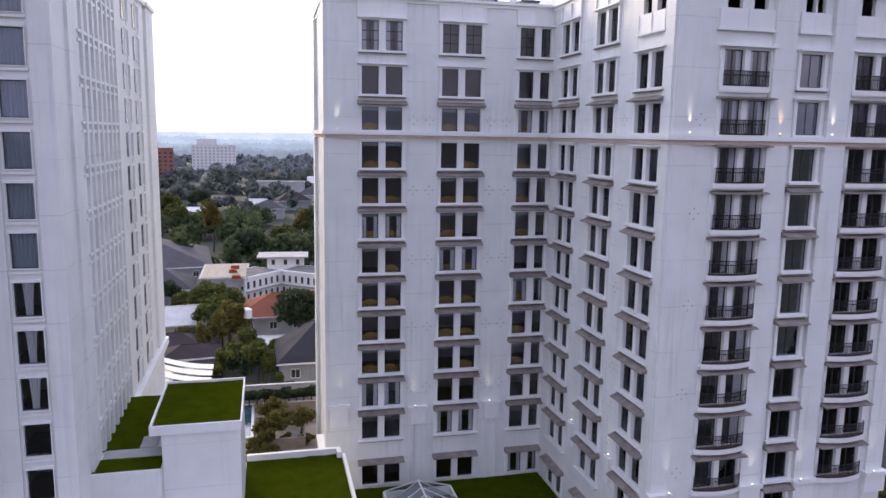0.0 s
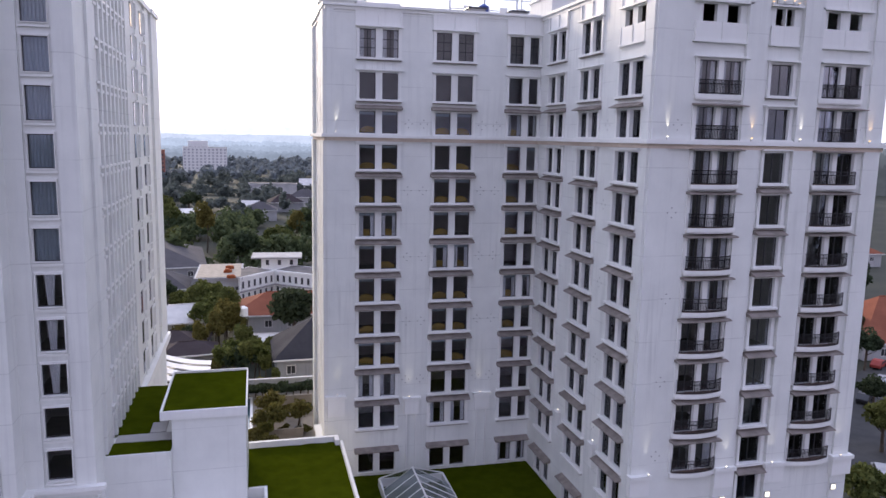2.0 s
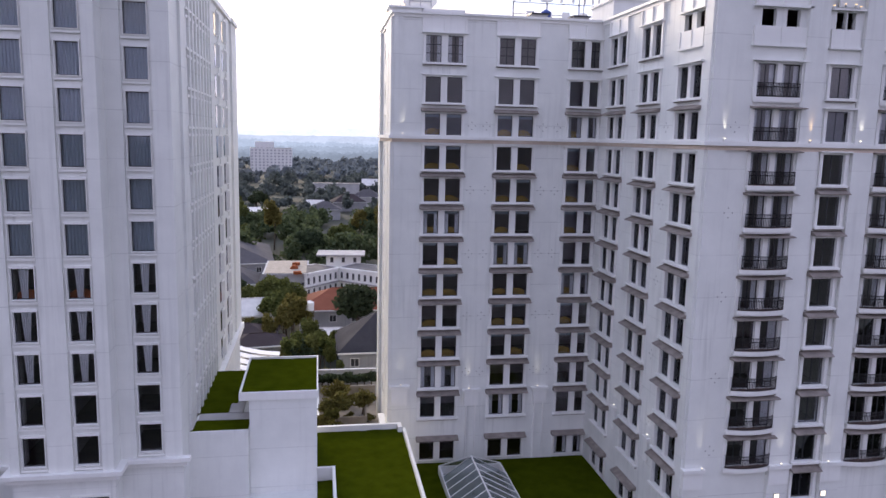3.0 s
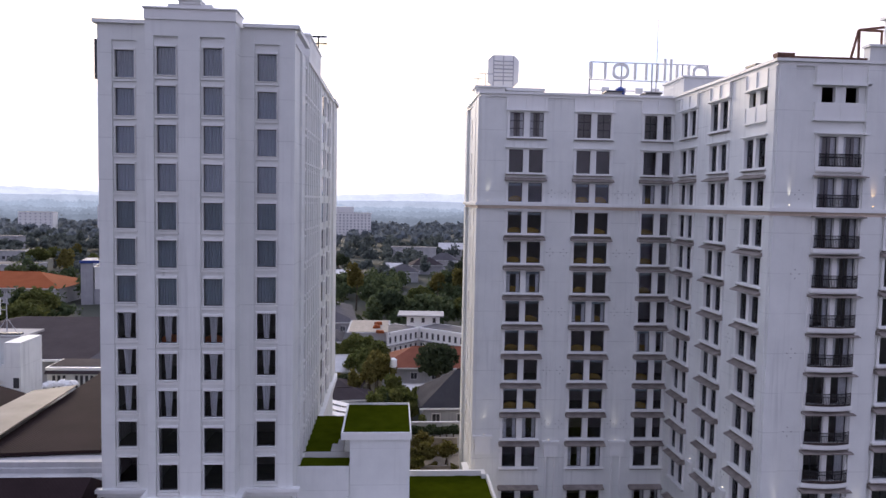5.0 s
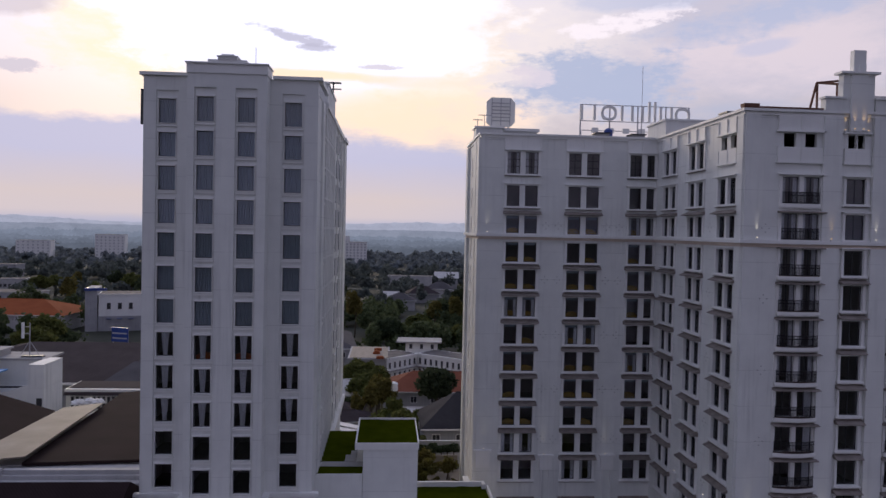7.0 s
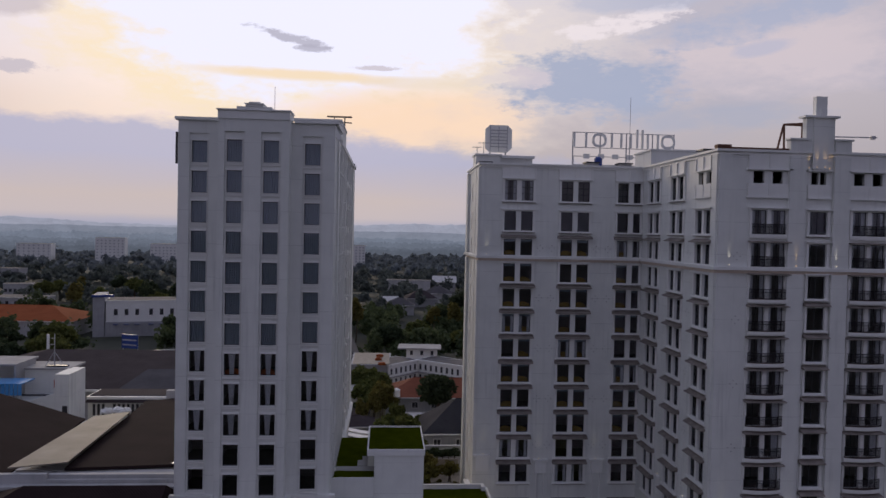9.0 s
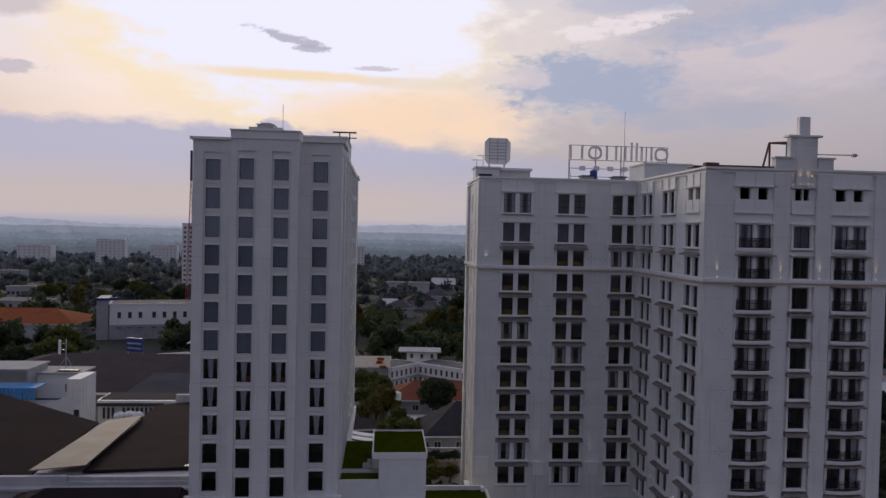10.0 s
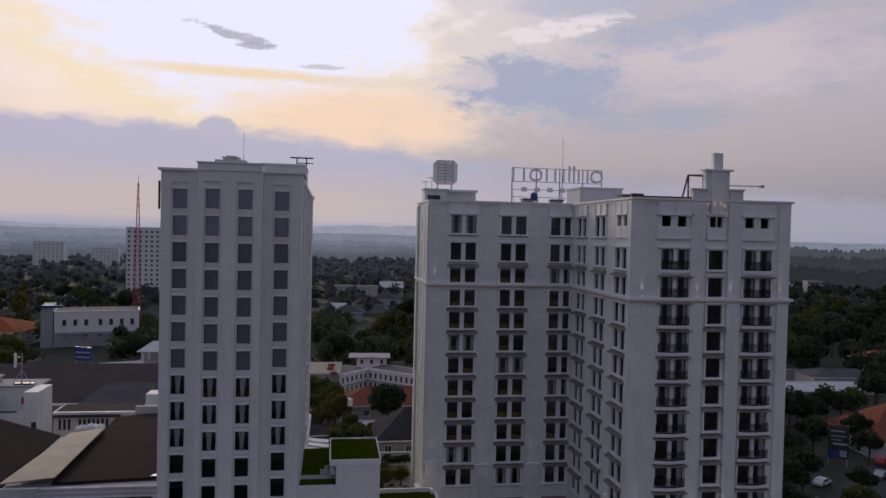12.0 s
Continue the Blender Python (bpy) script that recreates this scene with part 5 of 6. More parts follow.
for x, y, wd in ((0.6, 77.0, 2.4), (3.3, 77.6, 1.4), (-1.6, 73.2, 1.6)):
    ob = thing("planter", "low grey stone planter on the terrace", "planter", "planters of the pool terrace", at=pose(x, y, 5.9))
    part("trough", boxes((-wd / 2, wd / 2, -0.4, -0.3, 0, 0.6), (-wd / 2, wd / 2, 0.3, 0.4, 0, 0.6), (-wd / 2, -wd / 2 + 0.1, -0.3, 0.3, 0, 0.6), (wd / 2 - 0.1, wd / 2, -0.3, 0.3, 0, 0.6)), M["concrete"], ob)
    part("soil", boxes((-wd / 2 + 0.1, wd / 2 - 0.1, -0.3, 0.3, 0, 0.52)), M["soil"], ob)
for kind, x, y, s in (("small", 0.2, 82.8, 1.15), ("small", 0.4, 78.6, 1.05), ("small", 3.2, 79.6, 1.05), ("small", -1.2, 79.0, 0.9), ("bush", -1.4, 74.6, 1.1), ("bush", -0.2, 73.4, 0.9), ("bush", -2.6, 72.6, 0.9), ("low", -0.6, 75.6, 0.6), ("bush", 2.0, 82.8, 0.8), ("shrub", 4.4, 83.4, 0.9), ("bush", 3.8, 77.2, 0.6), ("bush", 1.6, 77.4, 0.55)):
    tree(kind, x, y, 5.9, s, "in the pool garden")
part("bed_wall", boxes((-1.6, 3.4, 75.9, 76.1, 5.9, 7.1), (-1.8, -1.6, 75.9, 82.0, 5.9, 7.1), (3.4, 3.6, 75.9, 80.0, 5.9, 7.1)), M["paving"], garden)
for k in range(9):
    tree("shrub", -2.6 + k * 0.95, 89.0 + 0.2 * math.sin(k), 6.5, 1.25, "in a hedge along the garden wall", "hedge of the pool garden")
for k in range(10):
    tree("low", -2.4 + k * 0.9, 93.2 + 0.3 * math.sin(k * 2), 4.2, 0.75, "behind the garden wall", "hedge behind the wall")

# ---- houses between the towers ----
canopy_roof = thing("striped_canopy", "white sheet canopy of four stepped curved strips", "canopy")
for k in range(4):
    bm = bmesh.new()
    y0, z0 = 102.4 + k * 2.55, 4.4 + k * 0.18
    rows = []
    for i in range(9):
        s = i / 8
        x = -16.4 + 8.2 * s
        z = z0 + 1.5 * (1 - s) ** 2
        rows.append([bm.verts.new((x, y0 + dy - 1.2 * s, z + dz)) for dy, dz in ((0, 0.0), (2.0, 0.04), (2.0, -0.06), (0, -0.1))])
    for a, b in zip(rows, rows[1:]):
        for i in range(4):
            bm.faces.new((a[i], a[(i + 1) % 4], b[(i + 1) % 4], b[i]))
    bm.faces.new(rows[0])
    bm.faces.new(rows[-1])
    bmesh.ops.recalc_face_normals(bm, faces=bm.faces)
    part("strip", bm, M["sheet"], canopy_roof)
    # Dark sheet added below so the shaded gaps between strips look dark.
    part("underlay", boxes((-16.2, -8.4, y0 - 0.9, y0 + 1.4, z0 - 0.55, z0 - 0.45)), M["frame"], canopy_roof)
    for x in (-15.5, -9.0):
        part("post", rod(bmesh.new(), (x, y0 + 1.0, 0.0), (x, y0 + 1.0, z0 - 0.5), 0.1), M["metal"], canopy_roof)

# Grey wall colour here stands in for shade under the eaves.
house(10.3, 118.0, 17.4, 12.6, 4.4, 9.6, 1.0, "grey_wall", "slate_roof", label="low house with a dark slate hip roof", windows=4)
part("ridge_cap", boxes((-0.15, 0.15, -0.2, 0.2, 9.2, 10.6)), M["trim"], house(13.4, 114.9, 8.0, 7.0, 4.2, 9.8, 90.0, "old_white", "slate_roof", "gable", label="cross wing with a dark slate gable roof", windows=0))
house(10.0, 148.6, 31.5, 12.6, 4.3, 7.6, -1.0, "old_white", "red_roof", label="white house with a wide orange-red tiled hip roof", windows=7)
house(1.0, 129.4, 8.0, 4.0, 3.2, 3.9, 0.0, "sheet", "sheet", "gable", label="low white-walled shed with a pale sheet roof", windows=0)
house(-17.8, 146.5, 11.0, 10.0, 3.6, 6.0, 10.0, "sheet", "sheet", "gable", label="white shed with a pale sheet gable roof", windows=1)
house(-16.2, 130.9, 12.0, 9.0, 3.2, 4.8, -6.0, "grey_wall", "purple_roof", label="low house with a dull brown tiled roof", windows=2)
house(-12.7, 123.1, 9.0, 6.0, 3.4, 4.9, 8.0, "grey_wall", "purple_roof", label="low outbuilding with a brown tiled roof", windows=1)
house(-23.8, 136.1, 10.0, 8.0, 3.0, 4.6, 20.0, "old_white", "grey_roof", label="small house with a grey patched roof", windows=2)
house(-34.1, 211.6, 36.0, 34.0, 5.0, 11.5, 6.0, "grey_wall", "grey_roof", label="large hall with a dull grey tiled hip roof", windows=5)
house(-24.4, 181.0, 14.0, 13.0, 3.6, 7.6, 0.0, "grey_wall", "grey_roof", label="house with a grey tiled hip roof", windows=2)
villa = slab_building(-9.9, 181.1, 10.4, 19.0, 6.0, 5, 1, 0.0, "grey_wall", "unfinished grey building with small square windows", (0.7, 0.7), 3.6, 3.0)
part("roof_screed", boxes((-5.0, 5.0, -9.2, 9.2, 6.55, 6.6)), M["paving"], villa)
wing_a = slab_building(-4.0, 178.4, 12.0, 8.0, 6.0, 6, 2, 48.0, "trim", "white two-storey wing with rows of narrow windows", (0.65, 1.5), 0.9, 2.9)
wing_b = slab_building(12.1, 178.1, 16.5, 8.0, 6.0, 9, 2, -40.0, "trim", "white two-storey wing with rows of narrow windows", (0.65, 1.5), 0.9, 2.9)
for wing_ob, wd in ((wing_a, 12.0), (wing_b, 16.5)):
    part("string_course", boxes((-wd / 2, wd / 2, -4.5, -4.0, 2.85, 3.15)), M["concrete"], wing_ob)
top_room = slab_building(4.7, 188.6, 9.0, 6.0, 8.6, 3, 1, -4.0, "trim", "white rooftop storey with a projecting flat roof", (0.8, 1.2), 6.9, 3.0, False)
part("roof_slab", boxes((-7.0, 5.6, -4.2, 4.2, 8.6, 8.95)), M["concrete"], top_room)
water_tower = thing("water_tower", "white plastic water tank on a thin steel tower", "water tank", at=pose(-3.7, 131.0, 0))
part("tank", rod(rod(bmesh.new(), (0, 0, 7.0), (0, 0, 8.5), 0.85, 14), (0, 0, 8.5), (0, 0, 8.8), 0.85, 14, 0.3), M["trim"], water_tower)
for x, y in ((-0.6, -0.6), (0.6, -0.6), (0.6, 0.6), (-0.6, 0.6)):
    part("leg", rod(bmesh.new(), (x, y, 0.0), (x, y, 7.0), 0.07), M["metal"], water_tower)
for k, (x, y, s) in enumerate(((-8.0, 178.0, 1.0), (-6.8, 170.5, 0.8), (-7.6, 183.0, 0.9))):
    ob = thing("brick_heap", "heap of orange bricks on the flat roof", "bricks", at=pose(x, y, 6.6, 0, 0, 20 * k))
    bm = bmesh.new()
    for j in range(14):
        box(bm, -1 + random.uniform(0, 1.4), -0.6 + random.uniform(0, 1.6), random.uniform(-0.8, 0.3), random.uniform(0.4, 0.9), 0, 0.25 + 0.6 * random.random() * s)
    part("bricks", bm, M["orange_roof"], ob)
house(1.2, 351.2, 14.5, 12.0, 5.0, 8.5, 0.0, "old_white", "grey_roof", label="long white house with a low grey roof", windows=0)
house(14.0, 391.6, 17.0, 12.0, 5.0, 9.0, 8.0, "grey_wall", "purple_roof", label="house with a brown tiled roof among the trees", windows=0)
house(-3.5, 369.7, 8.0, 8.0, 5.0, 7.5, -12.0, "old_white", "sheet", "gable", label="small house with a pale sheet roof", windows=1)
house(25.5, 413.6, 16.0, 12.0, 6.0, 10.0, -8.0, "old_white", "grey_roof", label="house with a grey tiled roof among the trees", windows=2)
slab_building(10.1, 483.4, 30.0, 10.0, 8.5, 0, 0, -4.0, "old_white", "long low white building among distant trees")
house(36.2, 500.2, 16.0, 12.0, 7.0, 11.0, -4.0, "old_white", "sheet", "gable", label="white gabled house among distant trees", windows=2)
house(-34.4, 345.5, 22.0, 9.0, 4.5, 6.0, 2.0, "old_white", "sheet", "gable", label="long low shed with a pale roof", windows=0)
for x, y, s in ((5.4, 134.0, 1.0),):
    tree("round", x, y, 0.0, s * 1.42, "beside the red-roofed house")
for kind, x, y, s in (("broad", -10.5, 143.4, 0.95), ("broad", -13.2, 149.7, 0.8), ("tall", -6.6, 131.5, 0.8), ("broad", -8.3, 136.2, 0.85), ("tall", -8.3, 128.9, 0.7), ("palm_like", -3.3, 121.6, 0.95), ("palm_like", -5.3, 117.4, 0.9), ("palm_like", -6.9, 114.3, 0.85), ("dark", -3.9, 112.8, 0.62), ("palm_like", -1.9, 115.4, 0.9), ("palm_like", -0.2, 112.3, 0.75),
                      ("broad", -17.3, 159.1, 0.75), ("round", -13.3, 134.0, 0.62), ("bush", -5.9, 108.1, 1.6), ("bush", -3.7, 106.6, 1.3), ("low", 2.6, 106.1, 0.8), ("palm_like", -4.1, 126.8, 0.9), ("broad", -2.2, 123.7, 0.55), ("small", -14.9, 137.2, 1.5), ("broad", 18.5, 133.1, 0.9), ("dark", -20.8, 167.4, 0.65), ("bush", -7.9, 119.0, 1.6), ("tall", -10.9, 126.8, 0.62), ("broad", 1.0, 123.7, 0.5), ("palm_like", 1.3, 108.1, 0.6), ("tall", -5.0, 131.5, 0.9), ("tall", -7.2, 134.0, 0.85), ("broad", -12.2, 152.0, 1.1), ("broad", -9.2, 149.0, 1.02), ("round", -12.3, 133.0, 0.7), ("palm_like", -5.8, 113.0, 0.95), ("palm_like", -3.2, 112.0, 1.0), ("palm_like", -0.8, 113.0, 0.9)):
    tree(kind, x, y, 0.0, s, "in the gardens between the towers")

# ---- roofs beside the tower, west ----
def sloped(name, corners, thick, mat, parent=None, label=""):
    """A sloping slab from its upper corners."""
    bm = bmesh.new()
    top = [bm.verts.new(c) for c in corners]
    low = [bm.verts.new((x, y, z - thick)) for x, y, z in corners]
    n = len(corners)
    bm.faces.new(top)
    bm.faces.new(low[::-1])
    for k in range(n):
        bm.faces.new((top[k], low[k], low[(k + 1) % n], top[(k + 1) % n]))
    bmesh.ops.recalc_face_normals(bm, faces=bm.faces)
    return part(name, bm, mat, parent, label)


hall = thing("ballroom_hall", "wide hall with dark brown roofs and a pale strip between", "hall")
sloped("roof", ((-40.01, 52.32, 17.05), (-26.95, 53.65, 17.05), (-26.95, 84.52, 17.43), (-37.45, 83.10, 17.43), (-40.77, 81.20, 17.43)), 0.3, M["brown_roof"], hall)
sloped("valley_sheet", ((-44.85, 50.42, 17.72), (-39.54, 51.94, 17.81), (-40.10, 72.93, 18.00), (-44.19, 71.13, 17.81)), 0.12, M["valley"], hall, "pale glossy sheet strip between the dark roofs")
sloped("roof", ((-46.66, 74.74, 16.53), (-68.32, 74.74, 23.18), (-68.32, 50.80, 23.18), (-45.52, 50.80, 16.53)), 0.3, M["brown_roof"], hall)
part("wall", boxes((-39.82, -27.09, 54.12, 82.62, 0.00, 16.72), (-68.32, -45.14, 51.37, 74.55, 0.00, 16.34), (-45.14, -39.82, 52.70, 73.60, 0.00, 16.72)), M["old_white"], hall)
bm = bmesh.new()
prism(bm, ((-68.32, 16.3), (-46.5, 16.3), (-68.32, 22.75)), "y", 73.98, 74.55)
part("gable_wall", bm, M["old_white"], hall)
part("parapet", boxes((-71.17, -26.90, 49.09, 49.56, 0.00, 15.96), (-71.17, -26.90, 48.80, 49.85, 15.96, 16.24), (-40.77, -26.90, 49.85, 53.27, 0.00, 16.62), (-40.77, -26.90, 50.23, 50.80, 16.62, 17.05), (-71.17, -40.77, 49.85, 50.42, 0.00, 17.20)), M["old_white"], hall)
sloped("verge", ((-29.37, 53.46, 17.20), (-26.92, 53.46, 17.20), (-26.92, 57.26, 17.34)), 0.1, M["sheet"], hall)
part("lower_roof", boxes((-71.17, -27.38, 28.00, 48.71, 0.00, 13.68)), M["brown_roof"], hall)
bm = bmesh.new()
eave = [bm.verts.new(p) for p in ((-48.37, 36.07, 13.73), (-27.42, 36.07, 13.73), (-27.42, 48.71, 15.77), (-45.14, 48.71, 15.77))]
crest = [bm.verts.new(p) for p in ((-40.77, 45.10, 17.67), (-27.42, 45.10, 17.67))]
for f in ((eave[0], eave[1], crest[1], crest[0]), (eave[2], eave[3], crest[0], crest[1]), (eave[3], eave[0], crest[0]), (eave[1], eave[2], crest[1]), eave[::-1]):
    bm.faces.new(f)
bmesh.ops.recalc_face_normals(bm, faces=bm.faces)
part("hip_roof", bm, M["brown_roof"], hall, "dark brown tiled hip roof")
for k, (x, y, turn) in enumerate(((-43.4, 73.6, 10), (-42.2, 74.2, -24), (-41.2, 73.9, 38))):
    heap = thing("plastic_sheeting", "crumpled white plastic sheeting on the pale roof strip", "sheeting", "white sheeting on the roof", at=pose(x, y, 17.72, 0, 0, turn))
    bm = bmesh.new()
    bmesh.ops.create_icosphere(bm, subdivisions=3, radius=1.0)
    for v in bm.verts:
        v.co *= 1.0 + 0.35 * noise.noise(v.co * 2.3 + Vector((k * 5.0, 0, 0)))
        v.co = Vector((v.co.x * 0.85, v.co.y * 0.7, max(v.co.z, -0.1) * 0.55))
    part("sheet", bm, M["trim"], heap)
part("back_parapet", boxes((-38.87, -26.90, 84.62, 85.38, 0.00, 18.24)), M["old_white"], hall)

depot = thing("service_building", "white flat-roofed service building with a stepped parapet", "building")
part("wall", boxes((-92.0, -67.0, 94.5, 112.0, 0.0, 14.2), (-67.0, -59.2, 95.0, 105.0, 0.0, 14.3), (-59.2, -56.95, 94.5, 100.9, 0.0, 18.6)), M["wall"], depot)
bm = bmesh.new()
prism(bm, ((-67.0, 13.0), (-59.2, 15.55), (-59.2, 13.0)), "y", 94.5, 94.9)
part("sloping_parapet", bm, M["wall"], depot)
part("back_wall", boxes((-67.0, -59.2, 100.1, 100.5, 14.3, 18.3), (-92.0, -67.0, 104.0, 104.4, 14.2, 18.9)), M["wall"], depot)
part("roof_slab", boxes((-67.2, -58.9, 99.7, 106.0, 18.3, 18.62)), M["concrete"], depot)
part("roof_slab", boxes((-92.0, -66.4, 97.0, 105.0, 19.4, 19.7), (-66.7, -66.4, 97.0, 104.0, 14.2, 19.4)), M["concrete"], depot)
part("door", boxes((-60.35, -59.3, 100.02, 100.1, 14.5, 17.5)), M["frame"], depot)
part("shutter", boxes((-61.7, -60.75, 100.0, 100.1, 15.3, 16.6)), M["red"], depot)
part("low_window", boxes((-58.0, -57.2, 94.44, 94.5, 12.0, 13.5)), M["frame"], depot)
part("roof_rail", boxes((-66.0, -60.0, 96.6, 96.7, 14.6, 14.75), (-66.0, -61.5, 97.9, 98.0, 14.5, 14.62)), M["frame"], depot)
mast = thing("radio_mast", "thin roof mast with a pale panel aerial and stays", "aerial")
part("pole", rod(bmesh.new(), (-62.05, 101.0, 18.6), (-62.05, 101.0, 24.1), 0.09), M["metal"], mast)
part("panel", boxes((-63.3, -62.95, 100.85, 101.15, 21.6, 24.1)), M["trim"], mast)
part("arm", boxes((-62.95, -62.05, 100.95, 101.05, 22.3, 22.4), (-62.95, -62.05, 100.95, 101.05, 23.4, 23.5)), M["metal"], mast)
for x in (-60.4, -63.6):
    part("stay", rod(bmesh.new(), (-62.05, 101.0, 21.2), (x, 101.0, 18.62), 0.04), M["metal"], mast)
part("base", boxes((-63.2, -59.9, 100.6, 101.6, 18.62, 18.85)), M["frame"], mast)
awning = thing("blue_awning", "bright blue sheet awning on the service building", "awning")
part("sheet", boxes((-88.0, -63.4, 92.6, 97.0, 17.3, 17.46)), M["light_blue"], awning)
for k in range(38):
    u = -63.7 - k * 0.64
    share("slat", kept(("awning_slat",), lambda: (boxes((-0.27, 0.27, -0.05, 0.05, -1.7, 0.0)), M["light_blue"])), awning, at=pose(u, 92.65, 17.3))
for x in (-87.0, -76.0, -63.7):
    part("post", rod(bmesh.new(), (x, 93.0, 0.0), (x, 93.0, 17.3), 0.12), M["metal"], awning)
low_block = thing("low_gallery", "low white gallery with a row of dark slot windows", "building")
part("wall", boxes((-57.7, -39.4, 104.0, 109.5, 0.0, 12.5)), M["wall"], low_block)
part("roof_slab", boxes((-57.7, -37.0, 103.5, 110.0, 12.5, 12.95)), M["trim"], low_block)
for k in range(10):
    u = -56.85 + k * 0.78 + (1.1 if k > 2 else 0)
    part("slot_window", boxes((u, u + 0.42, 103.92, 104.0, 9.6, 11.6)), M["frame"], low_block)
part("lean_roof", prism(bmesh.new(), ((103.5, 12.48), (103.0, 12.1), (103.0, 12.02), (103.5, 12.3)), "x", -57.7, -46.0), M["purple_roof"], low_block, "narrow dull brown lean-to roof")
part("roof_cover", boxes((-57.4, -43.0, 104.2, 109.6, 12.95, 13.05)), M["purple_roof"], low_block)
part("box_end", boxes((-41.9, -38.0, 104.3, 108.0, 12.5, 15.9)), M["wall"], low_block)
big = thing("market_hall", "long hall with a purple-brown tiled hip roof", "hall")
part("wall", boxes((-101.0, -31.0, 137.0, 177.0, 0.0, 7.4)), M["grey_wall"], big)
L, R_, F, B, E_, T_ = -105.0, -27.0, 135.0, 179.0, 7.4, 12.0
mid = 159.0
sloped("roof", ((L, F, E_), (R_, F, E_), (R_ - 8.0, mid, T_), (L + 17.0, mid, T_)), 0.3, M["purple_roof"], big)
sloped("roof", ((L + 17.0, mid, T_), (R_ - 8.0, mid, T_), (R_, B, E_), (L, B, E_)), 0.3, M["purple_roof"], big)
sloped("roof", ((L, F, E_), (L + 17.0, mid, T_), (L, B, E_)), 0.3, M["purple_roof"], big)
sloped("roof", ((R_, F, E_), (R_, B, E_), (R_ - 8.0, mid, T_)), 0.3, M["purple_roof"], big)
sloped("dormer_roof", ((-62.0, 126.5, 8.2), (-45.0, 126.5, 8.2), (-47.5, 137.5, 11.4), (-58.0, 137.5, 11.4)), 0.25, M["grey_roof"], big)
part("dormer_wall", boxes((-61.0, -46.0, 127.5, 136.9, 0.0, 7.9)), M["grey_wall"], big)
part("gutter", boxes((L, R_, F - 0.3, F, E_ - 0.5, E_ - 0.05)), M["trim"], big)

house(-155.5, 273.4, 64.0, 26.0, 6.0, 10.6, -3.0, "old_white", "orange_roof", label="long house with a bright orange tiled roof", windows=8)
house(-165.2, 243.3, 40.0, 16.0, 5.0, 8.0, -4.0, "old_white", "orange_roof", label="low house with an orange tiled roof", windows=4)
office = slab_building(-99.5, 271.7, 30.0, 14.0, 13.4, 0, 0, 14.0, "trim", "white two-storey office with square windows over a dark base")
part("dark_base", boxes((-15.2, 15.2, -7.2, 7.2, 0.0, 5.6)), M["grey_wall"], office)
for k in range(7):
    u = -11.5 + k * 3.8 + (1.2 if k > 2 else 0)
    w_ob = share("window", kept(("far_window", (1.3, 2.2)), lambda: (boxes((-0.8, 0.8, -0.15, 0.0, -0.14, 0.0), (-0.8, 0.8, -0.15, 0.0, 2.2, 2.3)), M["concrete"])), office, at=pose(u, -7.0, 8.3))
    share("pane", kept(("far_pane", (1.3, 2.2)), lambda: (boxes((-0.65, 0.65, -0.06, 0.02, 0.0, 2.2)), M["frame"])), w_ob)
    share("awning", kept(("dark_awning",), lambda: (boxes((-0.9, 0.9, -1.0, 0.0, 0.0, 0.12)), M["blue"])), office, at=pose(u, -7.2, 4.6))
part("portal", boxes((-19.5, -15.4, -7.5, 7.0, 0.0, 16.0)), M["grey_wall"], office)
part("portal_beam", boxes((-19.8, -12.0, -8.0, -7.4, 15.2, 16.2)), M["blue"], office)
pavilion = thing("open_pavilion", "white open pavilion with a pale hip canopy", "pavilion", at=pose(-58.8, 197.7, 0))
for x in (-5.0, 5.0):
    for y in (-4.0, 4.0):
        part("post", boxes((x - 0.2, x + 0.2, y - 0.2, y + 0.2, 0.0, 9.6)), M["trim"], pavilion)
sloped("roof", ((-6.5, -5.5, 9.6), (6.5, -5.5, 9.6), (3.0, 0.0, 12.0), (-3.0, 0.0, 12.0)), 0.2, M["sheet"], pavilion)
sloped("roof", ((-3.0, 0.0, 12.0), (3.0, 0.0, 12.0), (6.5, 5.5, 9.6), (-6.5, 5.5, 9.6)), 0.2, M["sheet"], pavilion)
part("floor", boxes((-8.0, 8.0, -8.0, 8.0, 0.0, 5.5)), M["paving"], pavilion)
part("wall", boxes((-8.0, 8.0, 6.0, 8.0, 5.5, 8.0)), M["old_white"], pavilion)
house(-68.3, 176.5, 16.0, 9.0, 5.5, 9.0, 24.0, "old_white", "sheet", "gable", label="house with a pale shining sheet roof", windows=2)


def board(x, y, z0, z1, wd, mat, turn, label, strips, name="billboard", legs=True):
    ob = thing(name, label, "billboard", at=pose(x, y, 0, 0, 0, turn))
    part("panel", boxes((-wd / 2, wd / 2, -0.15, 0.15, z0, z1)), M[mat], ob)
    for a, b, lo, hi, tone_name in strips:
        part("plain_bar", boxes((a, b, -0.18, -0.15, lo, hi)), M[tone_name], ob)
    if legs:
        for u in (-wd / 2 + 0.2, wd / 2 - 0.2):
            part("post", rod(bmesh.new(), (u, 0.3, 0.0), (u, 0.3, z1), 0.14), M["metal"], ob)


board(-80.6, 193.3, 6.8, 10.8, 5.4, "blue", -20, "small blue billboard with pale lines", [(-2.4, 2.4, 7.6, 8.0, "old_white"), (-2.4, 2.4, 9.0, 9.4, "old_white")])

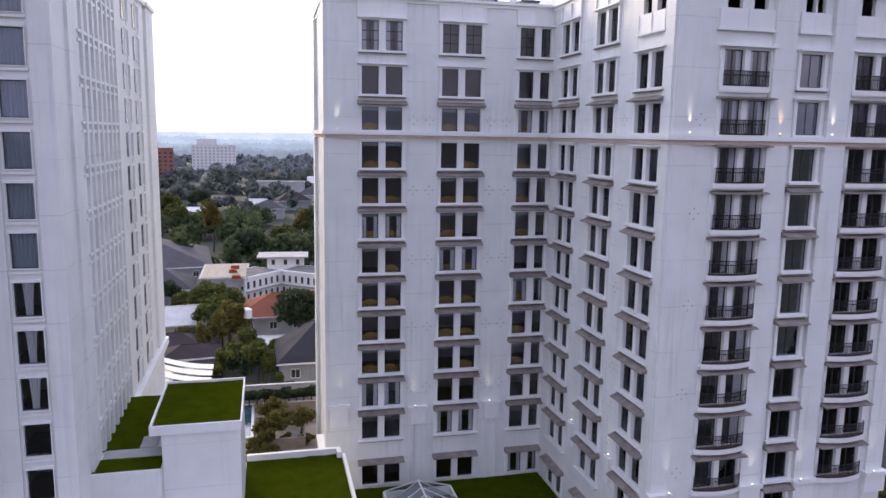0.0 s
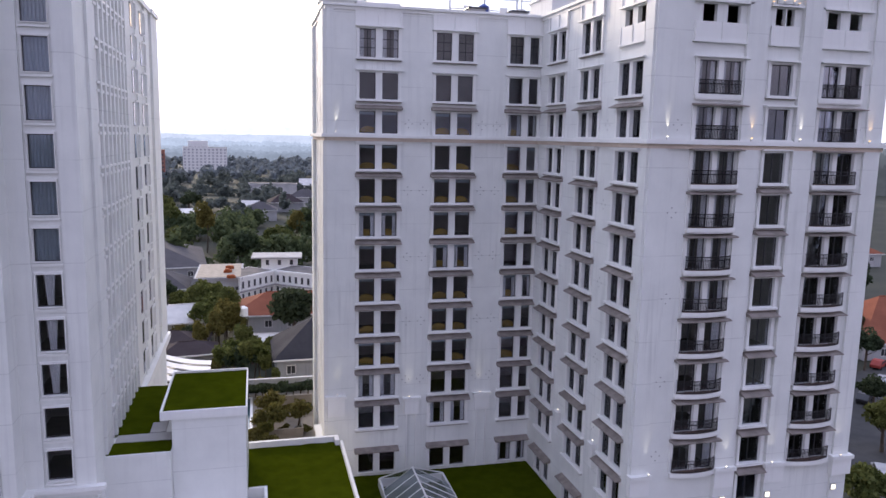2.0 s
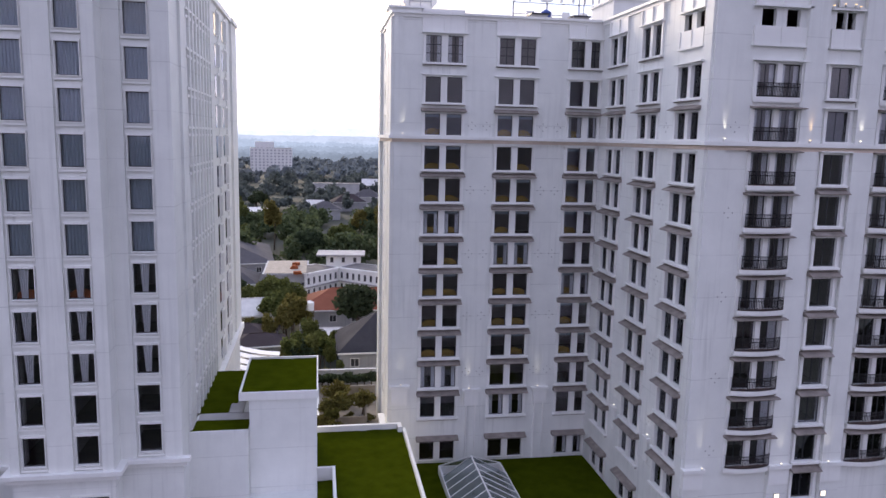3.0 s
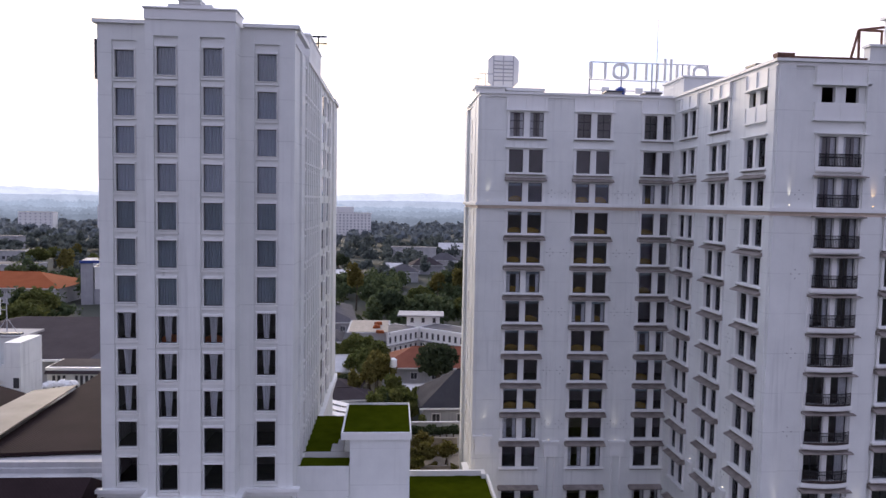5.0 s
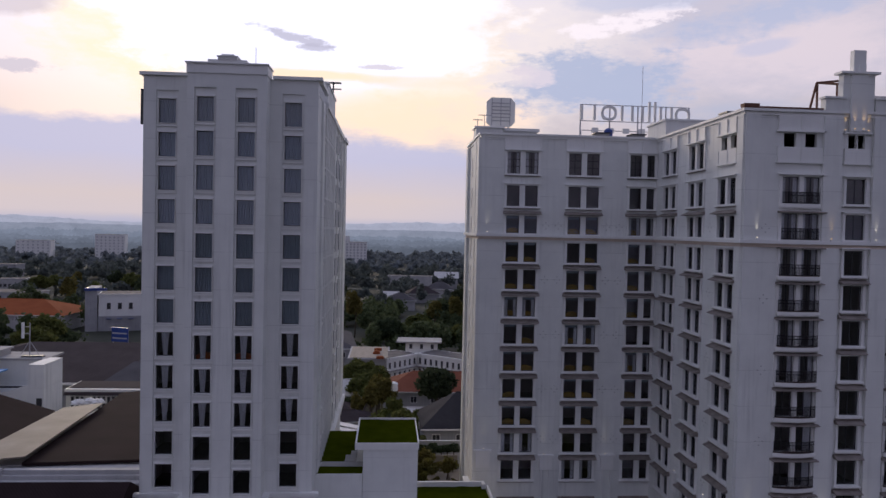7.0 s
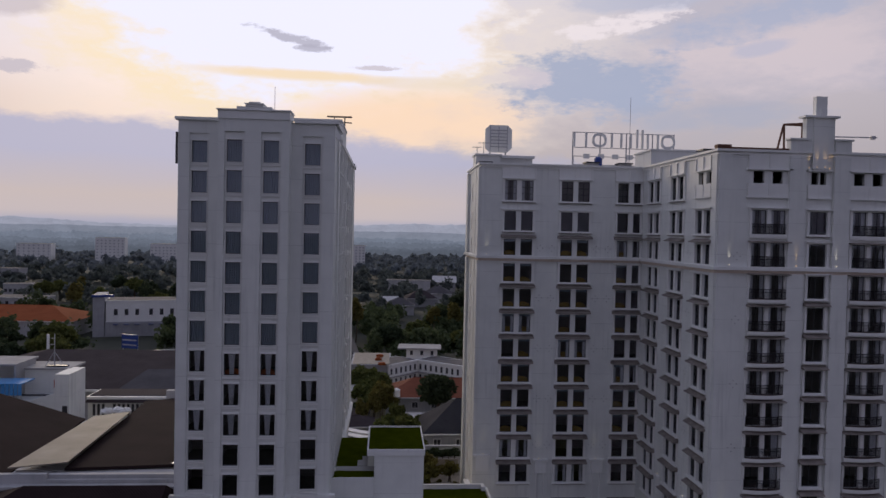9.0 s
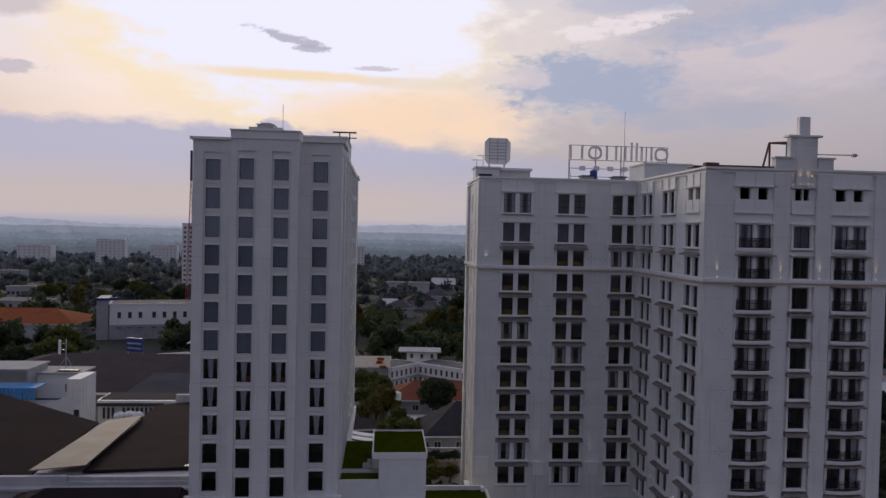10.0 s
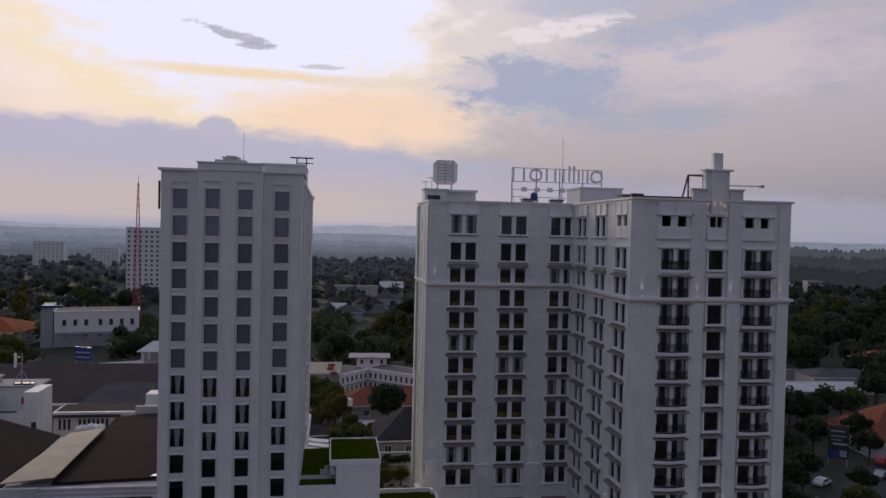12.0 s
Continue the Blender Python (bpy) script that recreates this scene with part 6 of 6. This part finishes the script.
# lattice mast
lattice = thing("lattice_mast", "tall red and white lattice radio mast", "mast", at=pose(-87.4, 281.5, 0))
bm = bmesh.new()
for k in range(24):
    z0, z1 = k * 2.7, (k + 1) * 2.7
    r0, r1 = 1.7 - 1.5 * k / 24, 1.7 - 1.5 * (k + 1) / 24
    pts = [(-1, -1), (1, -1), (1, 1), (-1, 1)]
    for i, (a, b) in enumerate(pts):
        c, d = pts[(i + 1) % 4]
        rod(bm, (a * r0, b * r0, z0), (a * r1, b * r1, z1), 0.09, 4)
        rod(bm, (a * r0, b * r0, z0), (c * r1, d * r1, z1), 0.05, 4)
        rod(bm, (a * r1, b * r1, z1), (c * r1, d * r1, z1), 0.05, 4)
part("lattice", bm, M["red"], lattice)
part("tip", rod(bmesh.new(), (0, 0, 64.5), (0, 0, 68.5), 0.08), M["metal"], lattice)

# ---- east side: street, car park and houses ----
def strip(name, pts, wd, z, mat, label, cat):
    bm = bmesh.new()
    left, right = [], []
    for k, (x, y) in enumerate(pts):
        a, b = Vector(pts[max(k - 1, 0)]), Vector(pts[min(k + 1, len(pts) - 1)])
        d = (b - a).normalized()
        left.append(bm.verts.new((x - d.y * wd / 2, y + d.x * wd / 2, z)))
        right.append(bm.verts.new((x + d.y * wd / 2, y - d.x * wd / 2, z)))
    low_l = [bm.verts.new((q.co.x, q.co.y, -0.2)) for q in left]
    low_r = [bm.verts.new((q.co.x, q.co.y, -0.2)) for q in right]
    for k in range(len(pts) - 1):
        for a, b in ((right, left), (left, low_l), (low_r, right)):
            bm.faces.new((a[k], a[k + 1], b[k + 1], b[k]))
    return tagged(part(name, bm, M[mat]), label, cat, kind="structure")


strip("road", ((52, 20), (66, 56), (84, 80), (104, 96), (150, 112), (240, 130)), 8.0, 0.12, "asphalt", "grey asphalt street past the hotel", "road")
strip("pavement", ((57, 20), (71, 53), (88, 75), (107, 90), (152, 106)), 1.6, 0.24, "paving", "pale paved pavement beside the street", "pavement")
strip("car_park", ((60, 72), (78, 96), (92, 110)), 16.0, 0.06, "asphalt", "dark asphalt car park under trees", "car park")
house(122.8, 112.5, 26.0, 18.0, 3.4, 10.4, -8.0, "old_white", "red_roof", label="house with a steep orange-red tiled roof", windows=3)
house(129.4, 156.3, 26.0, 9.0, 4.6, 6.4, -3.0, "old_white", "sheet", "gable", label="long low house with a pale sheet roof", windows=6)
house(105.1, 139.6, 17.0, 14.0, 4.6, 9.5, -4.0, "grey_wall", "purple_roof", label="house with a dull brown tiled roof", windows=3)
house(151.8, 173.0, 22.0, 12.0, 5.2, 7.0, -8.0, "old_white", "grey_roof", label="pale house with a low grey roof", windows=5)
house(169.3, 143.6, 20.0, 12.0, 4.5, 8.0, 6.0, "old_white", "purple_roof", label="house with a brown tiled roof", windows=3)
house(135.0, 194.0, 24.0, 12.0, 4.5, 8.5, -10.0, "grey_wall", "purple_roof", label="house with a long brown roof", windows=3)
house(192.6, 202.4, 20.0, 12.0, 4.5, 8.0, -10.0, "old_white", "red_roof", label="house with a red-brown tiled roof", windows=3)
board(97.6, 101.1, 1.6, 8.6, 3.9, "frame", -30, "dark upright billboard with pale lines on steel posts", [(-1.5, 1.1, 7.2, 7.55, "grey_wall"), (-1.5, 1.5, 6.2, 6.4, "grey_wall"), (-1.3, 0.6, 5.4, 5.6, "grey_wall"), (-1.0, 1.7, 4.5, 4.85, "old_white"), (-1.8, 0.1, 1.8, 3.2, "blue"), (0.3, 1.6, 2.0, 3.4, "grey_wall"), (-1.9, 1.9, 8.0, 8.4, "rust")])
fence = thing("street_fence", "low white post fence along the car park", "fence")
for k in range(16):
    x, y = 66.0 + k * 2.1, 84.0 + k * 1.7
    part("post", boxes((x - 0.18, x + 0.18, y - 0.18, y + 0.18, 0.0, 1.7)), M["trim"], fence)
    if k:
        part("rail", rod(bmesh.new(), (x - 2.1, y - 1.7, 1.1), (x, y, 1.1), 0.05), M["metal"], fence)


def car(x, y, turn, mat, label):
    ob = thing("car", label, "car", "cars parked by the hotel", at=pose(x, y, 0.1, 0, 0, turn))
    bm = bmesh.new()
    prism(bm, ((-2.1, 0.35), (2.1, 0.35), (2.15, 0.8), (1.2, 0.95), (0.7, 1.45), (-1.0, 1.5), (-1.9, 1.0), (-2.15, 0.85)), "y", -0.85, 0.85)
    part("body", bm, M[mat], ob)
    for s in (-0.86, 0.86):
        bm = bmesh.new()
        prism(bm, ((-1.5, 1.0), (1.0, 1.0), (0.62, 1.38), (-0.95, 1.42)), "y", s - 0.012, s + 0.012)
        part("side_window", bm, M["frame"], ob)
        for wx in (-1.3, 1.3):
            part("wheel", rod(bmesh.new(), (wx, s - 0.1, 0.32), (wx, s + 0.06, 0.32), 0.32, 12), M["iron"], ob)


for x, y, t, mat, label in ((74.0, 82.0, 35, "trim", "white car parked under the trees"), (77.5, 79.0, 35, "metal", "silver car parked under the trees"), (70.0, 69.0, 50, "trim", "white car parked beside the street"), (72.0, 64.0, 55, "old_white", "pale car parked beside the street"), (86.0, 90.0, 30, "trim", "white car parked near the fence"), (91.0, 86.5, 36, "frame", "dark car on the street"), (101.0, 93.0, 38, "metal", "silver car on the street"), (108.0, 101.0, 30, "red", "red car parked by the orange-roofed house")):
    car(x, y, t, mat, label)
for kind, x, y, s in (("dark", 70.6, 100.1, 1.0), ("dark", 78.7, 111.5, 1.1), ("broad", 86.8, 119.8, 1.0), ("dark", 101.9, 123.9, 1.1), ("dark", 110.0, 127.1, 0.9), ("broad", 105.0, 86.0, 0.7), ("dark", 94.0, 79.0, 0.6), ("dark", 81.0, 92.0, 0.6), ("dark", 97.0, 131.2, 1.0), ("dark", 119.1, 134.4, 0.9), ("dark", 141.3, 143.7, 1.1), ("broad", 129.2, 137.5, 1.0), ("dark", 149.5, 154.1, 1.2), ("dark", 113.3, 154.2, 1.1), ("dark", 121.7, 175.1, 1.3), ("dark", 152.1, 189.8, 1.3), ("dark", 62.0, 66.0, 0.95), ("broad", 59.0, 76.0, 1.0), ("dark", 66.0, 90.0, 0.9), ("broad", 75.6, 102.2, 0.9), ("dark", 84.8, 114.6, 1.1), ("dark", 92.9, 122.9, 1.0), ("broad", 90.7, 106.3, 0.7), ("dark", 82.9, 131.2, 1.1),
                      ("dark", 104.9, 125.0, 0.8), ("broad", 78.0, 70.0, 0.8), ("dark", 87.0, 66.0, 0.9), ("broad", 60.0, 55.0, 0.8), ("dark", 121.1, 131.2, 0.9), ("broad", 126.5, 98.0, 1.0), ("dark", 138.9, 122.9, 1.1), ("broad", 98.0, 84.0, 0.8), ("dark", 112.0, 78.0, 1.0), ("dark", 72.0, 80.0, 0.9), ("dark", 79.0, 86.0, 0.85), ("dark", 84.0, 97.0, 0.8), ("dark", 97.0, 108.0, 0.9), ("dark", 104.0, 100.0, 0.75), ("dark", 88.0, 82.0, 0.6), ("dark", 110.0, 112.0, 0.8), ("dark", 66.0, 80.0, 0.9)):
    tree(kind, x, y, 0.0, s, "by the street")

# ---- scattered trees and houses further out ----
spots = []


def free(x, y, r):
    if any((x - a) ** 2 + (y - b) ** 2 < (r + c) ** 2 for a, b, c in spots):
        return False
    spots.append((x, y, r))
    return True


for ob in list(scene.objects):
    if ob.parent is None and ob.get("category") in ("house", "building", "hall", "pavilion"):
        spots.append((ob.location.x, ob.location.y, 13.0))
for a, b, c in ((-140, 262, 26), (-165, 262, 30), (-120, 246, 16), (-98, 262, 20), (-34, 200, 26), (9, 149, 17), (4, 173, 22), (0.5, 304, 15), (-60, 100, 46), (-65, 140, 38), (-95, 225, 14), (2, 286, 12), (-60, 175, 16)):
    spots.append((a, b, c))
roofs = ("red_roof", "grey_roof", "purple_roof", "brown_roof", "grey_roof", "sheet")
random.seed(11)
count = 0
while count < 40:
    y = random.uniform(300, 620)
    x = random.uniform(-0.62, 0.78) * y
    r = random.uniform(7, 13)
    if -0.52 < x / y < 0.13:
        continue
    if free(x, y, r):
        roof = random.choice(roofs)
        tone = {"red_roof": "red-brown tiled", "grey_roof": "grey tiled", "purple_roof": "dull brown tiled", "brown_roof": "dark brown", "orange_roof": "orange tiled", "sheet": "pale sheet"}[roof]
        if random.random() < 0.24:
            h = random.uniform(7, 17)
            slab_building(x, y, r * 1.9, r * 1.2, h, 6, int(h / 3.2), random.uniform(-20, 20), random.choice(("old_white", "old_white", "grey_wall")), "pale flat-roofed building of several storeys in the city")
        else:
            house(x, y, r * 1.6, r * 1.15, random.uniform(4, 7), random.uniform(8, 11), random.uniform(-30, 30), random.choice(("old_white", "old_white", "grey_wall")), roof, random.choice(("hip", "gable")), label="house with a %s roof among trees" % tone, windows=3)
        count += 1
# Panes in pale metal instead of dark glass put haze into the hotel's colour.
slab_building(-51.8, 817.1, 44.0, 20.0, 25.0, 11, 7, 4.0, "trim", "white hotel with rows of windows in the distance", (1.8, 1.5), 3.0, glass_mat="metal")
part("top_storey", boxes((-14.0, 6.0, -8.0, 8.0, 25.5, 32.0)), M["trim"], thing("roof_storey", "set-back white top storey of the distant hotel", "storey", at=pose(-55.0, 820.9, 0, 0, 0, 4.0)))
slab_building(-79.5, 615.2, 20.0, 16.0, 26.0, 5, 8, 6.0, "brick", "brown brick block of flats in the distance", (1.6, 1.6), 2.5)
slab_building(-131.6, 479.1, 21.0, 16.0, 46.0, 6, 14, 8.0, "trim", "tall white apartment tower in the distance", (1.3, 1.3), 2.0, 3.15, glass_mat="grey_roof")
# White walls and pale metal panes carry the haze on these blocks.
for x, y, width, top, tone in ((-383.0, 800.0, 34.0, 20.4, "trim"), (-306.0, 806.0, 30.0, 28.2, "trim"), (-247.0, 798.0, 27.0, 22.8, "trim"), (-395.0, 700.0, 26.0, 12.0, "trim"), (-190.0, 820.0, 36.0, 20.0, "trim")):
    slab_building(x, y, width, 16.0, top, 7, max(3, int(top / 3.3)), 8.0, tone, "pale hazy block of flats in the far city", (1.5, 1.0), 2.6, glass_mat="metal")
slab_building(477.4, 599.4, 42.0, 18.0, 18.0, 9, 5, -30.0, "old_white", "white block on the wooded hillside", (1.8, 1.6), 2.5)
random.seed(4)
count = 0
while count < 150:
    y = random.uniform(165, 420)
    x = random.uniform(-0.62, 0.85) * y
    if free(x, y, 4.0):
        tree(random.choice(("broad", "dark", "dark", "round", "tall", "broad")), x, y, 0.0, random.uniform(0.95, 1.5), "among the roofs of the city")
        count += 1


# belt of woods behind the houses, and woods out to the hills: uncountable
def woods(name, label, n, y0, y1, x_lo, x_hi, leaves, size, mat, seed):
    global rng
    rng = np.random.default_rng(seed)
    allv, k = [], 0
    while k < n:
        y = y0 + (y1 - y0) * rng.random() ** 0.8
        x = rng.uniform(x_lo, x_hi) * y
        if any((x - a) ** 2 + (y - b) ** 2 < (c * 0.8) ** 2 for a, b, c in spots):
            continue
        h = rng.uniform(8, 15)
        r = rng.uniform(4.0, 7.5)
        allv.append(crown_points(leaves, r, h, rng.uniform(-1.5, 0.5), 9) + (x, y, 0.0))
        k += 1
    p = np.concatenate(allv)
    v, f = quads(p, rng.uniform(0.7, 1.3, len(p)) * size)
    return tagged(new(name, mesh_from(name, v, f, M[mat])), label, "woods", kind="stuff")


woods("tree_belt", "belt of dense green trees behind the houses", 330, 205, 330, -0.62, 0.75, 420, 1.15, "leaf_belt", 21)
# These two woods take leaf colours with haze mixed in.
woods("city_trees", "haze-paled green trees between the distant houses", 760, 330, 640, -0.66, 0.9, 170, 1.8, "leaf_far_hazed", 22)
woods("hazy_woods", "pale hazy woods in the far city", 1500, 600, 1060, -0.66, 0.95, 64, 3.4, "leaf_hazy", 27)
woods("hill_woods", "dense dark woods east of the hotel", 560, 185, 600, 0.45, 0.98, 240, 1.7, "leaf_dark", 24)

# ---- distance: self-lit ridges far behind everything, haze put into their colours ----
def ridge(radius, low, high, seed, colour, steps=420, rough=3.0, jag=0.10, label="hazy blue-grey hills on the horizon", start=-75.0):
    bm = bmesh.new()
    rows = []
    for k in range(steps + 1):
        a = radians(start + (75 - start) * k / steps)
        x, y = math.sin(a) * radius, math.cos(a) * radius
        n1 = noise.fractal((a * rough, seed, 0.3), 0.8, 2.2, 5)
        n2 = noise.fractal((a * radius / 3.5, seed + 7, 0.7), 0.7, 2.0, 4)
        z = low + (high - low) * (0.5 + 0.5 * n1) + (high - low) * jag * n2
        if start > 0:
            z = 8 + (z - 8) * min(1.0, 9.0 * k / steps)
        rows.append((bm.verts.new((x, y, -5.0)), bm.verts.new((x, y, z))))
    for a, b in zip(rows, rows[1:]):
        bm.faces.new((a[0], a[1], b[1], b[0]))
    # Emission only: the colour holds the haze, so no lamp or sky shades it.
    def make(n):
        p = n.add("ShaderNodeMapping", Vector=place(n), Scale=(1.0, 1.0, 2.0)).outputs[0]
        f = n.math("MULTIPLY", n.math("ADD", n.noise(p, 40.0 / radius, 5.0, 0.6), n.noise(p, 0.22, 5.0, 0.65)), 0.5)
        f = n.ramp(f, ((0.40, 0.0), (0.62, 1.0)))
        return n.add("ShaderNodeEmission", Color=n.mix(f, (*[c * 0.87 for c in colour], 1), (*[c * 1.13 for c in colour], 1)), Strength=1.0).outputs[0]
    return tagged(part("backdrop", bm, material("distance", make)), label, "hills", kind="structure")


# Each further layer glows paler and bluer, as haze would make it.
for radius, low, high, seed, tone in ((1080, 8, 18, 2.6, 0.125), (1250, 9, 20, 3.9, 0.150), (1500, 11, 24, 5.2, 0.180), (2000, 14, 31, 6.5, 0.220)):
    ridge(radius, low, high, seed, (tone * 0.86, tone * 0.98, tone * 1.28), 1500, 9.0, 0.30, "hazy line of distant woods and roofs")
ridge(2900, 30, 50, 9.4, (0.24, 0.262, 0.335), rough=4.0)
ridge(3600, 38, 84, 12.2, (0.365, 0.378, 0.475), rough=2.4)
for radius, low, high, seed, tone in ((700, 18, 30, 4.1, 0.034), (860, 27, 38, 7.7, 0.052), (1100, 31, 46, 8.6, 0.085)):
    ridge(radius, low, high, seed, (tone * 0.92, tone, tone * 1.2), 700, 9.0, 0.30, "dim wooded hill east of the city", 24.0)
